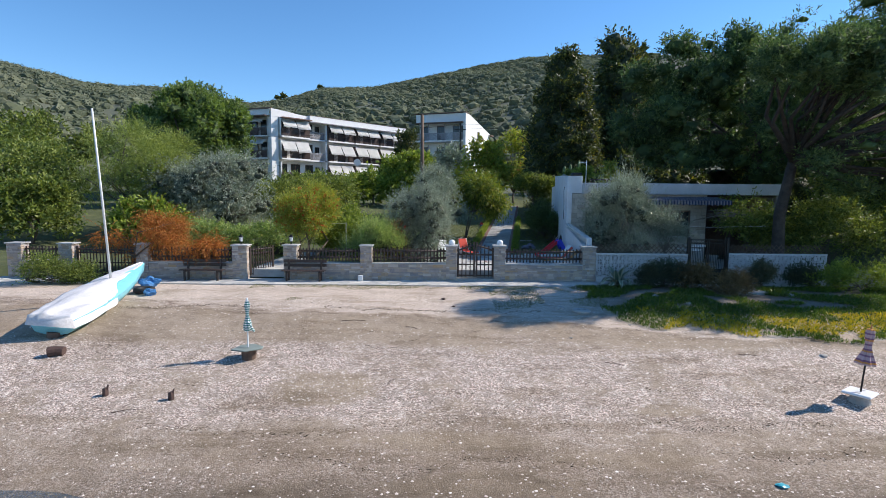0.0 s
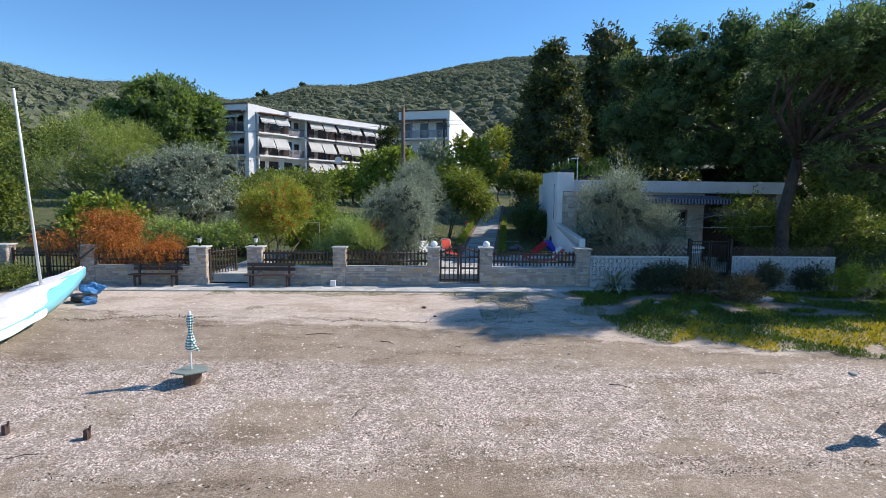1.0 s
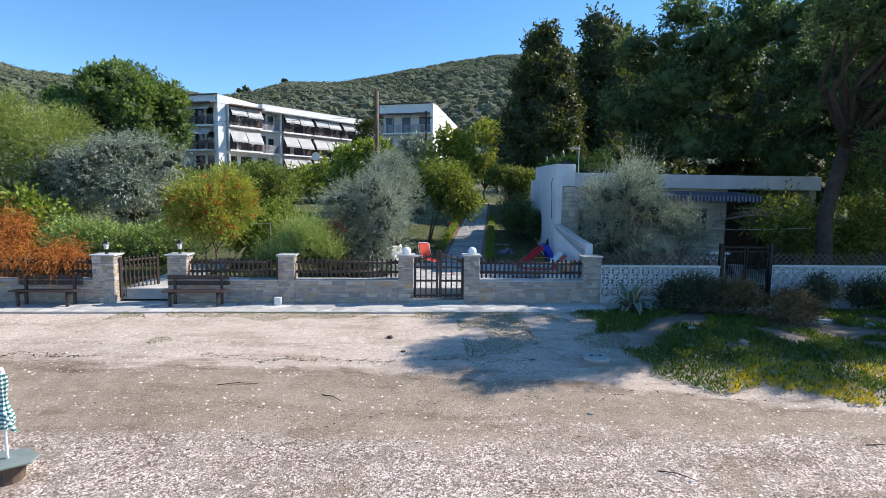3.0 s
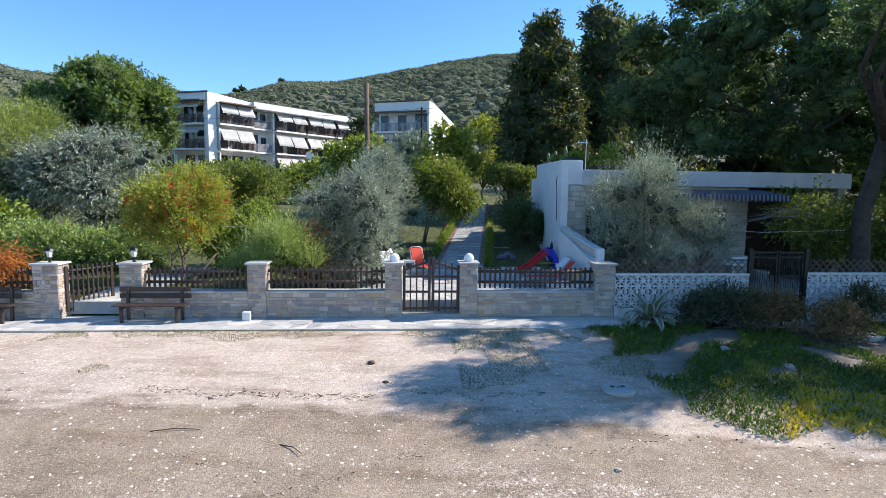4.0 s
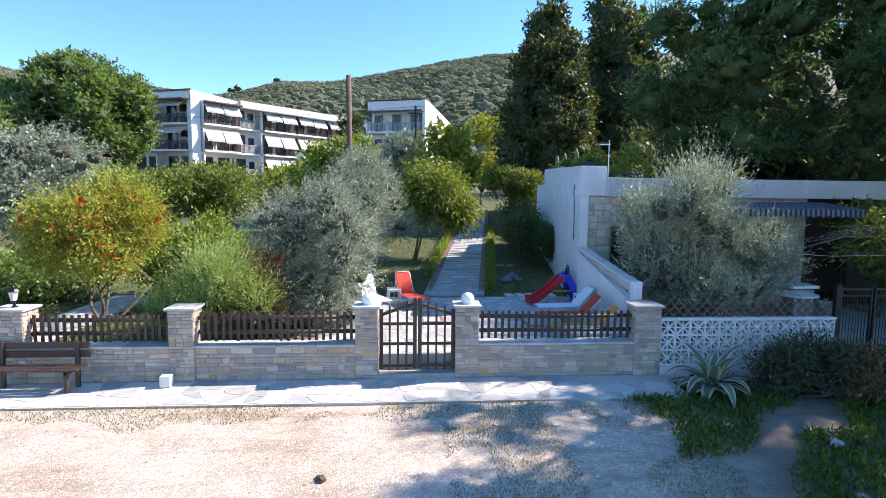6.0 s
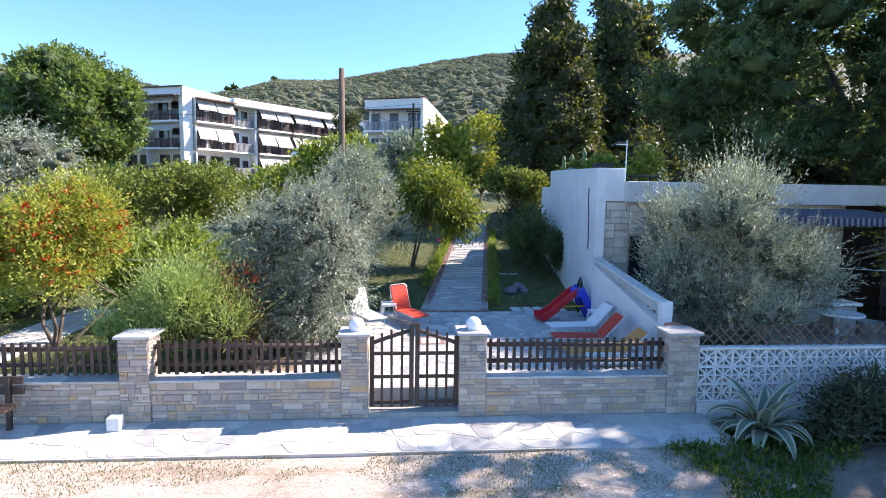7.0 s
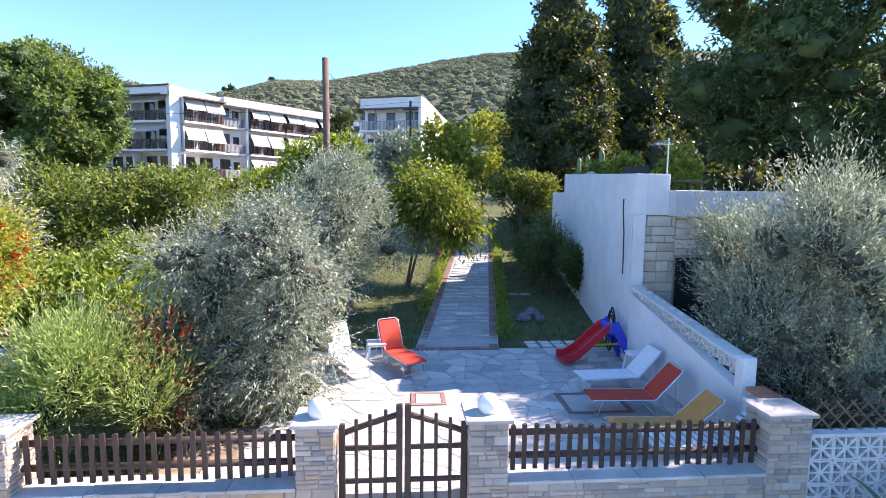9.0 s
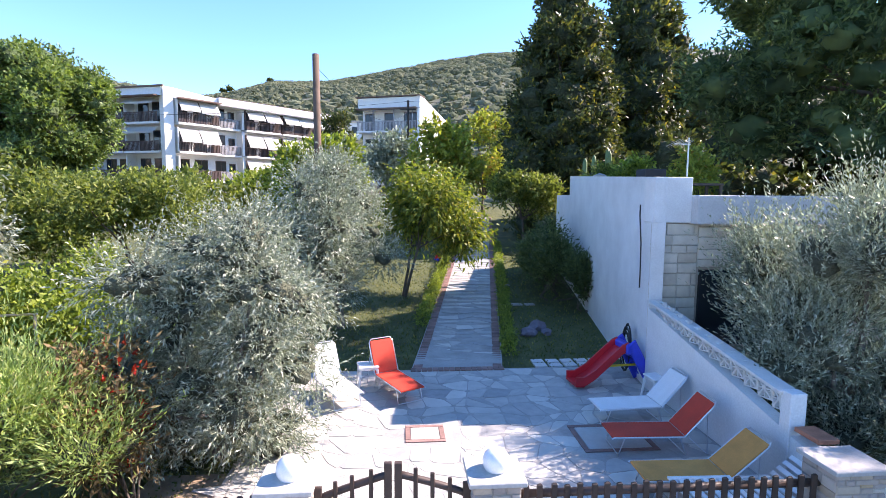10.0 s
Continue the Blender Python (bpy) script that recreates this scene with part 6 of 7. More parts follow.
def fold(s, u):
    """Sharp creases running slantwise across the cover."""
    w = abs(math.sin(9 * s + 2.2 * u + 1.5 * noise.noise(Vector((s * 3, u, 4))))) ** 0.6
    return 0.06 * (w - 0.6) * min(1, 3 * (1 - s)) + 0.07 * noise.noise(Vector((s * 7, u * 2, 3))) + 0.03 * noise.noise(Vector((s * 18 + u * 5, u * 4, 8)))


bm = bmesh.new()
rows = []
for k, s in enumerate(np.linspace(-0.01, 0.985, 48)):
    b = max(0.05, beam(max(s, 0))) + 0.03
    top = 0.49 + 0.20 * s * s
    ridge = top + 0.18 * math.sin(math.pi * min(1, s * 1.1 + 0.12)) + 0.05 * math.exp(-((s - 0.62) / 0.08) ** 2)
    cut = min(1.0, max(0.0, (s - 0.36) / 0.22))
    lo = -1 + 0.62 * cut * cut * (3 - 2 * cut) + 0.05 * noise.noise(Vector((s * 9, 2, 2))) * cut
    n = 19
    row = []
    for i in range(n):
        u = lo + (1 - lo) * i / (n - 1)
        z = top + (ridge - top) * (1 - abs(u) ** 1.4) + fold(s, u) * (1 - cut * 0.5)
        if i in (0, n - 1):
            hang = 0.20 + 0.14 * (noise.noise(Vector((s * 5, u * 9, 1))) + 0.4)
            z = z - 0.05 if (i == 0 and cut > 0.3) else top - hang
        row.append(bm.verts.new((s * L, u * b * (1.03 if abs(u) > 0.95 else 1), z)))
    rows.append(row)
for a, b in zip(rows, rows[1:]):
    for i in range(18):
        bm.faces.new((a[i], b[i], b[i + 1], a[i + 1]))
bm.faces.new(rows[0])
bmesh.ops.recalc_face_normals(bm, faces=bm.faces)
part("tarpaulin", bm, TARP, boat, "sagging white boat cover", True)
bm = bmesh.new()
tube(bm, [(0.58 * L, 0, 0.55), (0.55 * L, 0.16, 3.3), (0.52 * L, 0.33, 6.1)], 0.042, 0.03, 8)
part("mast", bm, MAST, boat, "tall white mast", True)
bm = bmesh.new()
tube(bm, [(0.527 * L, 0.29, 5.4), (0.98 * L, 0, 0.66)], 0.006, 0.006, 4)
part("forestay", bm, OLDWOOD, boat)
bm = bmesh.new()
tube(bm, [(0.1, -0.05, 0.06), (0.1, -0.05, -0.14)], 0.2, 0.22, 10)
part("chock", bm, OLDWOOD, boat)
tyre = thing("old_tyre", "old black tyre propping the boat", "tyre", (-11.35, 18.7, ground_z(-11.3, 18.7)))
bm = bmesh.new()
ring = [[bm.verts.new(((0.27 + 0.09 * math.cos(b)) * math.cos(a), (0.27 + 0.09 * math.cos(b)) * math.sin(a), 0.10 + 0.10 * math.sin(b))) for b in np.linspace(0, 2 * math.pi, 9)[:-1]] for a in np.linspace(0, 2 * math.pi, 21)[:-1]]
for i in range(20):
    for j in range(8):
        bm.faces.new((ring[i][j], ring[(i + 1) % 20][j], ring[(i + 1) % 20][(j + 1) % 8], ring[i][(j + 1) % 8]))
bmesh.ops.recalc_face_normals(bm, faces=bm.faces)
part("tread", bm, BLACK_RUBBER, tyre, smooth=True)


def lumpy(bm, r, sx, sy, sz, seed, amount=0.25, sub=2):
    bmesh.ops.create_icosphere(bm, subdivisions=sub, radius=r)
    for v in bm.verts:
        k = 1 + amount * noise.noise(v.co * (1.6 / r) + Vector((seed * 3.1, seed, 0)))
        v.co = Vector((v.co.x * sx, v.co.y * sy, v.co.z * sz)) * k


for i, (x, y, r, sx, sz) in enumerate(((-11.75, 19.75, 0.27, 1.3, 0.9), (-10.95, 18.3, 0.15, 1.2, 0.9))):
    tp = thing("tarpaulin_bundle", "crumpled blue tarpaulin bundle by the boat", "tarpaulin", (x, y, ground_z(x, y) + r * sz * 0.7), 20 * i, group="blue tarpaulins")
    bm = bmesh.new()
    lumpy(bm, r, sx, 1.0, sz, i + 2, 0.7, 3)
    part("cloth", bm, BLUE_TARP, tp)

# closed parasols
GREEN_STRIPE = striped("green_white_cloth", [(0, (0.78, 0.80, 0.78)), (0.5, (0.05, 0.22, 0.20))], 2, 17.0)
PINK_STRIPE = striped("pink_striped_cloth", [(0, (0.62, 0.42, 0.42)), (0.3, (0.30, 0.14, 0.22)), (0.45, (0.60, 0.40, 0.38)), (0.7, (0.68, 0.30, 0.08)), (0.85, (0.28, 0.12, 0.20))], 2, 4.2)


def folded(bm, z0, z1, r0, r1, folds=7, wob=0.25, flare=0.0):
    """A furled canopy: a pleated tapering tube."""
    rows = []
    n = 12
    for j in range(n):
        u = j / (n - 1)
        r = r0 + (r1 - r0) * u + 0.02 * math.sin(u * 9) + flare * max(0, 0.25 - u)
        rows.append([bm.verts.new((r * (1 + wob * math.cos(folds * a + u * 2)) * math.cos(a), r * (1 + wob * math.cos(folds * a + u * 2)) * math.sin(a), z0 + (z1 - z0) * u))
                     for a in np.linspace(0, 2 * math.pi, 25)[:-1]])
    for a, b in zip(rows, rows[1:]):
        for i in range(24):
            bm.faces.new((a[i], a[(i + 1) % 24], b[(i + 1) % 24], b[i]))
    bm.faces.new(rows[0][::-1])
    bm.faces.new(rows[-1])


ux, uy = -5.65, 13.25
uz = ground_z(ux, uy)
tab = thing("beach_table", "grey-green slab table on a wooden stump", "table", (ux, uy, uz))
bm = bmesh.new()
tube(bm, [(0, 0, -0.08), (0.02, 0, 0.26)], 0.17, 0.19, 12)
part("stump", bm, OLDWOOD, tab, "weathered wooden stump")
bm = bmesh.new()
prism(bm, [(-0.36, -0.22), (0.02, -0.34), (0.37, -0.10), (0.35, 0.1), (0.05, 0.30), (-0.26, 0.2)], 0.26, 0.295)
bmesh.ops.bevel(bm, geom=bm.edges[:], offset=0.008, segments=1, affect='EDGES')
part("slab", bm, plain("green_slab", (0.20, 0.24, 0.215), 0.75, var=0.2, scale=4), tab)
um = thing("parasol", "closed green and white striped parasol through a table", "parasol", (ux, uy, uz), group="closed parasols")
bm = bmesh.new()
tube(bm, [(0, 0, 0), (-0.02, 0, 1.5)], 0.019, 0.019, 8)
part("pole", bm, MAST, um, "white pole")
bm = bmesh.new()
folded(bm, 0.72, 1.48, 0.08, 0.03)
part("canopy", bm, GREEN_STRIPE, um)
bm = bmesh.new()
lathe(bm, [(0.035, 1.47), (0.03, 1.53), (0.008, 1.57)], 8)
part("tip", bm, PLASTIC_WHITE, um)
bm = bmesh.new()
tube(bm, [(0.06, -0.08, 0.95), (0.16, -0.12, 0.8), (0.2, -0.1, 0.72)], 0.022, 0.03, 6)
part("tie", bm, GREEN_STRIPE, um)

ux, uy = 8.35, 11.25
uz = ground_z(ux, uy)
bt = thing("plastic_table", "low white square plastic table on the pebbles", "table", (ux, uy, uz), 35)
part("top_plate", boxed(-0.27, 0.27, -0.27, 0.27, 0.18, 0.23, 0.02), PLASTIC_WHITE, bt)
for sx in (-0.13, 0.13):
    part("cup_well", boxed(sx - 0.05, sx + 0.05, -0.05, 0.05, 0.226, 0.235, 0.003), plain("cup_grey", (0.5, 0.5, 0.5), 0.5), bt)
bm = bmesh.new()
lathe(bm, [(0.22, -0.05), (0.2, 0.06), (0.12, 0.18)], 10)
part("foot", bm, STONE_GREY, bt)
um = thing("parasol", "closed pink and orange striped parasol in a white base", "parasol", (ux, uy, uz), group="closed parasols")
um.matrix_basis = pose(ux, uy, uz, 0, 4, 0)
bm = bmesh.new()
tube(bm, [(0, 0, 0), (0, 0, 1.62)], 0.018, 0.018, 8)
part("pole", bm, BLACK_IRON, um, "dark pole")
bm = bmesh.new()
folded(bm, 0.84, 1.62, 0.10, 0.05, flare=0.28)
part("canopy", bm, PINK_STRIPE, um)
bm = bmesh.new()
tube(bm, [(0, 0, 1.6), (0, 0, 1.72)], 0.02, 0.008, 6)
part("tip", bm, TERRACOTTA, um)

# stumps, stones, driftwood
RUSTY = plain("rusty_dark_wood", (0.085, 0.05, 0.04), 0.9, var=0.4, scale=7, bumpy=0.6)
for x, y, h, lab in ((-8.05, 11.3, 0.24, "short rotten wooden stake in the pebbles"), (-6.55, 11.15, 0.24, "short rotten wooden stake in the pebbles")):
    st = thing("stake", lab, "stake", (x, y, ground_z(x, y)), group="rotten stakes")
    bm = bmesh.new()
    tube(bm, [(0, 0, -0.08), (0.01, 0, h * 0.5), (0.0, 0, h * 0.7)], 0.065, 0.055, 7)
    part("post", bm, RUSTY, st)
    bm = bmesh.new()
    tube(bm, [(0.04, 0, h * 0.5), (0.075, 0.0, h)], 0.03, 0.015, 5)
    part("splinter", bm, RUSTY, st)
lg = thing("log_stump", "dark wet log lying on the pebbles", "log", (-10.55, 13.3, ground_z(-10.5, 13.3) + 0.1), 15)
bm = bmesh.new()
tube(bm, [(-0.18, 0, 0), (0, 0.02, 0.02), (0.17, 0, 0.0)], 0.14, 0.12, 10)
part("wood", bm, RUSTY, lg)
mill = thing("round_stone", "pale round stone slab with two holes, half sunk", "stone", (3.75, 16.7, ground_z(3.75, 16.7)))
bm = bmesh.new()
lathe(bm, [(0.25, -0.05), (0.29, 0.02), (0.285, 0.05), (0.25, 0.07), (0.05, 0.08), (0.04, 0.04)], 22)
part("disc", bm, plain("pale_stone", (0.40, 0.38, 0.345), 0.85, var=0.2, scale=5, bumpy=0.3), mill, smooth=False)
# flat black discs laid on top stand for the shade inside two holes
for dx in (-0.1, 0.09):
    bm = bmesh.new()
    lathe(bm, [(0.045, 0.07), (0.045, 0.083)], 8, (dx, 0.02, 0))
    part("hole", bm, BLACK_RUBBER, mill)
for i, (x, y, r) in enumerate(((5.1, 15.95, 0.045), (5.35, 15.9, 0.05), (4.9, 15.6, 0.04), (-0.68, 18.1, 0.075), (-0.35, 17.2, 0.05), (2.9, 14.6, 0.045), (6.2, 17.4, 0.09), (7.6, 17.6, 0.12), (8.1, 16.4, 0.08), (5.6, 19.3, 0.1),
                               (9.3, 13.6, 0.09), (6.9, 18.6, 0.14), (3.1, 17.0, 0.14), (10.4, 19.4, 0.18), (12.0, 18.9, 0.15))):
    rk = thing("rock", "small dark rock on the pebbles" if i in (3, 4) else "pale grey beach rock among the plants", "rock", (x, y, ground_z(x, y) + r * 0.12), 40 * i, group="rocks on the beach")
    bm = bmesh.new()
    lumpy(bm, r, 1.3, 1.0, 0.55, i, 0.45)
    part("body", bm, RUSTY if i in (3, 4) else STONE_GREY, rk)
for i, (x, y, ln, a) in enumerate(((-3.4, 15.7, 0.7, 5), (-1.6, 15.2, 0.45, -35), (3.6, 13.0, 0.5, -30), (-7.2, 10.6, 0.5, 20), (7.3, 13.6, 0.5, -10), (-1.9, 12.0, 0.4, 70))):
    dw = thing("driftwood", "thin grey driftwood stick on the pebbles", "driftwood", (x, y, ground_z(x, y) + 0.02), a, group="driftwood sticks")
    bm = bmesh.new()
    tube(bm, [(-ln / 2, 0, 0), (0, 0.03, 0.015), (ln / 2, -0.02, 0)], 0.009, 0.005, 5)
    part("stick", bm, RUSTY, dw)
bag = thing("litter_scrap", "scrap of turquoise plastic near the waterline", "litter", (4.75, 8.3, ground_z(4.75, 8.3) + 0.02))
bm = bmesh.new()
lumpy(bm, 0.07, 1.5, 0.8, 0.35, 9, 0.8)
part("scrap", bm, plain("turquoise_plastic", (0.03, 0.35, 0.42), 0.4), bag)


# loose pebbles over the shingle
def scatter_stones(name, label, n, y0, y1, x0, x1, r0, r1, material, keep, flat=0.55):
    x, y = rng.uniform(x0, x1, n), rng.uniform(y0, y1, n)
    ok = np.array([keep(a, b) for a, b in zip(x, y)])
    x, y = x[ok], y[ok]
    n = len(x)
    z = np.array([ground_z(a, b) for a, b in zip(x, y)])
    r = r0 + (r1 - r0) * rng.random(n) ** 4
    base = np.array([(1, 0, 0), (0.3, 0.95, 0), (-0.85, 0.5, 0), (-0.7, -0.7, 0), (0.4, -0.9, 0), (0.1, 0.1, 1)], float)
    v = base[None] * (0.75 + 0.5 * rng.random((n, 6, 1)))
    a = rng.uniform(0, 6.28, n)
    ca, sa = np.cos(a)[:, None], np.sin(a)[:, None]
    vx = (v[:, :, 0] * ca - v[:, :, 1] * sa) * r[:, None] * 1.15 + x[:, None]
    vy = (v[:, :, 0] * sa + v[:, :, 1] * ca) * r[:, None] + y[:, None]
    vz = v[:, :, 2] * r[:, None] * flat + z[:, None] - r[:, None] * 0.05
    verts = np.stack([vx, vy, vz], 2).reshape(-1, 3)
    f = np.array([(0, 1, 5), (1, 2, 5), (2, 3, 5), (3, 4, 5), (4, 0, 5)])
    faces = (f[None] + (np.arange(n) * 6)[:, None, None]).reshape(-1, 3)
    return tagged(new(name, mesh_from(name, verts, faces, material, True)), label, "pebbles", kind="stuff")


PEBBLE, t, p = mat("pebbles")
geo = t.nodes.new("ShaderNodeNewGeometry")
t.links.new(ramp(t, geo.outputs["Random Per Island"], [(0, (0.15, 0.12, 0.10)), (0.22, (0.38, 0.30, 0.245)), (0.5, (0.64, 0.54, 0.46)), (0.88, (0.84, 0.77, 0.69)), (1, (0.44, 0.29, 0.22))]), p.inputs["Base Color"])
p.inputs["Roughness"].default_value = 0.75


def shingle_here(x, y):
    d = 0.5 + 0.5 * math.sin(y * 1.9 + 1.2 * noise.noise(Vector((x * 0.25, y * 0.2, 5))) * 3)
    n = noise.noise(Vector((x * 0.8, y * 0.9, 2)))
    band = 1.0 if 10.6 < y + 1.6 * noise.noise(Vector((x * 0.3, 1, 1))) < 14.2 else (0.45 if y < 10.6 else 0.36 if y < 16.6 else 0.34)
    return random.random() < band * (0.55 + 0.6 * n + 0.25 * d) and not (y > 15.3 and x > 4.6)


scatter_stones("pebbles", "loose pinkish white and grey pebbles strewn over the beach", 100000, 7.6, 20.3, -13, 13, 0.008, 0.030, PEBBLE, shingle_here)

# seaweed wrack lines
wr, wd = [], []
for y0, amp, x0, x1, n in ((16.9, 0.8, -12, 3, 1500), (15.0, 0.7, -6, 8, 300), (13.9, 0.5, -11, 9, 350), (11.6, 0.9, -8, 9, 700), (10.2, 0.9, -7, 7, 800), (9.0, 0.7, -4, 7, 500)):
    for i in range(n):
        x = rng.uniform(x0, x1)
        if noise.noise(Vector((x * 0.45, y0, 7))) < -0.12:
            continue
        y = y0 + amp * (noise.noise(Vector((x * 0.35, y0, 0))) * 1.6 + 0.25 * noise.noise(Vector((x * 2, y0, 3)))) + rng.normal() * 0.07
        wr.append((x, y, ground_z(x, y) + 0.012))
        wd.append((rng.normal(), rng.normal() * 0.6, abs(rng.normal()) * 0.15))
wr, wd = np.array(wr), unit(np.array(wd))
WRACK = leafy("dry_seaweed", [(0, (0.08, 0.06, 0.045)), (0.7, (0.16, 0.12, 0.09)), (1, (0.24, 0.19, 0.14))], 0.9, 0.05)
tagged(new("seaweed", leaf_mesh("seaweed", wr, wd, 0.02 + 0.05 * rng.random(len(wr)), 0.008 + 0.014 * rng.random(len(wr)), WRACK)), "dry dark seaweed wrack in lines on the beach", "seaweed", kind="stuff")

# ---- beach plants ----
FRONT = [(3.9, 17.8), (4.2, 16.3), (5.3, 15.5), (7, 15.0), (9, 14.5), (10, 14.3), (11.3, 14.8), (14, 15.0), (20, 14.6), (30, 14)]
px_, py_ = rng.uniform(3.8, 24, 48000), rng.uniform(14.2, 21.3, 48000)
keepm = np.array([y > lerp(FRONT, x) + 0.45 * noise.noise(Vector((x * 1.3, y, 0))) + 0.4 * noise.noise(Vector((x * 0.5, 3, 0))) and x > 4.45 + 0.8 * noise.noise(Vector((x * 0.8, y * 0.9, 6))) and noise.noise(Vector((x * 0.7, y * 0.9, 4))) > (-0.55 if y < 17.2 else -0.1)
                  and not (9.3 < x < 11.2 and y > 18.6) for x, y in zip(px_, py_)])
px_, py_ = px_[keepm], py_[keepm]
yel = np.array([noise.noise(Vector((x * 0.6, y * 0.8, 9))) > -0.1 and y < lerp(FRONT, x) + 1.7 and x > 5.6 and rng.random() < 0.75 for x, y in zip(px_, py_)])
for nm, sel, mt, lab, hh in (("ground_cover", ~yel, SUCCULENT, "green creeping succulents covering the upper beach", 0.09), ("yellow_succulents", yel, YELLOW_FLOWER, "yellow creeping succulents at the plants' edge", 0.085)):
    x, y = np.repeat(px_[sel], 3), np.repeat(py_[sel], 3)
    x = x + rng.normal(size=len(x)) * 0.04
    y = y + rng.normal(size=len(y)) * 0.04
    z = np.array([ground_z(a, b) for a, b in zip(x, y)])
    b = np.stack([x, y, z + rng.random(len(x)) * 0.05], 1)
    d = unit(np.stack([rng.normal(size=len(x)) * 0.6, rng.normal(size=len(x)) * 0.6, np.full(len(x), 0.9)], 1))
    tagged(new(nm, leaf_mesh(nm, b, d, hh * (0.5 + rng.random(len(x))), 0.02 + 0.014 * rng.random(len(x)), mt)), lab, "plants", kind="stuff")

# thin grass: by the pavement's edge and on the upper beach
gx_, gy_ = [], []
for i in range(80000):
    x, y = rng.uniform(-8, 6.5), rng.uniform(16.8, 20.5)
    near_edge = y > 19.75 + 0.5 * noise.noise(Vector((x * 0.9, 8, 0))) and noise.noise(Vector((x * 1.1, y, 0))) > -0.2
    patch = noise.noise(Vector((x * 0.55, y * 0.7, 12))) + (0.35 if 1.0 < x < 2.8 else -0.25 if x < 1 else -0.05) > 0.28
    if (near_edge and rng.random() < 0.6) or (patch and rng.random() < 0.7):
        gx_.append(x)
        gy_.append(y)
gx_, gy_ = np.array(gx_), np.array(gy_)
b = np.stack([gx_, gy_, np.array([ground_z(a, c) for a, c in zip(gx_, gy_)])], 1)
d = unit(np.stack([rng.normal(size=len(b)) * 0.5, rng.normal(size=len(b)) * 0.5, np.ones(len(b))], 1))
tagged(new("beach_grass", leaf_mesh("beach_grass", b, d, 0.02 + 0.035 * rng.random(len(b)), 0.007 + 0.006 * rng.random(len(b)), GRASS)), "thin dry grass along the pavement's edge", "grass", kind="stuff")

# dull dark greens: the shade over these shrubs is put into the leaf colour
SHADED_SHRUB = leafy("shaded_shrub_leaves", [(0, (0.04, 0.055, 0.035)), (0.6, (0.075, 0.095, 0.06)), (1, (0.13, 0.14, 0.09))], 0.7, 0.2)
# agave
AGAVE, t, p = mat("agave_leaf")
tc = t.nodes.new("ShaderNodeTexCoord")
sp = t.nodes.new("ShaderNodeSeparateXYZ")
t.links.new(tc.outputs["UV"], sp.inputs[0])
edge = math_node(t, 'ABSOLUTE', math_node(t, 'SUBTRACT', sp.outputs[0], 0.5))
t.links.new(ramp(t, edge, [(0.24, (0.20, 0.27, 0.19)), (0.33, (0.70, 0.70, 0.54))]), p.inputs["Base Color"])
p.inputs["Roughness"].default_value = 0.45
agave = thing("agave", "agave with cream-edged arching leaves on the beach", "agave", (6.25, 20.75, ground_z(6.25, 20.75) + 0.1))
for k in range(26):
    az, el = k * 2.4, 1.4 - 0.042 * k
    ln = random.uniform(0.8, 1.15)
    bm = bmesh.new()
    uvl = bm.loops.layers.uv.new("uv")
    q = Vector((0, 0, 0.05))
    rows = []
    e = el
    for j in range(9):
        u = j / 8
        w = 0.125 * (1 - u ** 2.4) * (0.55 + 1.4 * u if u < 0.35 else 1.04) + 0.002
        dv = Vector((math.cos(az) * math.cos(e), math.sin(az) * math.cos(e), math.sin(e)))
        sv = Vector((-math.sin(az), math.cos(az), 0))
        up = dv.cross(sv) * -1
        rows.append([bm.verts.new(q + sv * w * c - up * 0.022 * (1 - abs(c)) * (1 - u)) for c in (-1, -0.5, 0, 0.5, 1)])
        q = q + dv * ln / 8
        e -= (0.12 + 0.34 * u) * (1.2 if k > 8 else 0.6)
    for j in range(8):
        for i in range(4):
            f = bm.faces.new((rows[j][i], rows[j][i + 1], rows[j + 1][i + 1], rows[j + 1][i]))
            for lp, uu in zip(f.loops, (i / 4, (i + 1) / 4, (i + 1) / 4, i / 4)):
                lp[uvl].uv = (uu, 0)
    bmesh.ops.solidify(bm, geom=bm.faces[:], thickness=0.008)
    part("leaf", bm, AGAVE, agave, smooth=True)
for x, y, w, h, m in ((8.2, 20.6, 0.85, 0.6, SHADED_SHRUB), (9.0, 20.2, 0.7, 0.5, DRY), (9.9, 19.4, 0.8, 0.4, DRY), (7.4, 20.5, 0.45, 0.45, SHADED_SHRUB), (11.9, 20.7, 0.55, 0.65, SHADED_SHRUB), (13.6, 20.7, 0.5, 0.6, SHADED_SHRUB), (14.6, 20.1, 0.9, 0.55, BRIGHT),
                      (16.5, 20, 1.2, 0.6, BRIGHT), (19, 20, 1.4, 0.7, GREEN), (-16.2, 20.4, 0.8, 0.55, GREEN), (-14.9, 20.6, 0.7, 0.4, GREEN)):
    bush("beach_shrub", "low dusty shrub in front of the openwork wall" if x > 0 else "low dusty shrub at the pavement's edge", on(x, y), (w, w * 0.7, h), 6000, m, lump=w * 0.4, lumps=12, leaf=0.09, wide=0.03, inner=0.4, group="shrubs at the walls' foot")
for i, (x, y, w) in enumerate(((10.35, 20.9, 1.7), (10.6, 20.1, 1.2), (10.9, 19.5, 0.9))):
    z = ground_z(x, y)
    sp_ = thing("step_slab", "pale concrete step before the iron gate", "step", (x, y, z), 3 * i, group="gate steps")
    part("slab", boxed(-w / 2, w / 2, -0.28, 0.28, -0.1, 0.14 - 0.03 * i, 0.015), CEMENT, sp_)
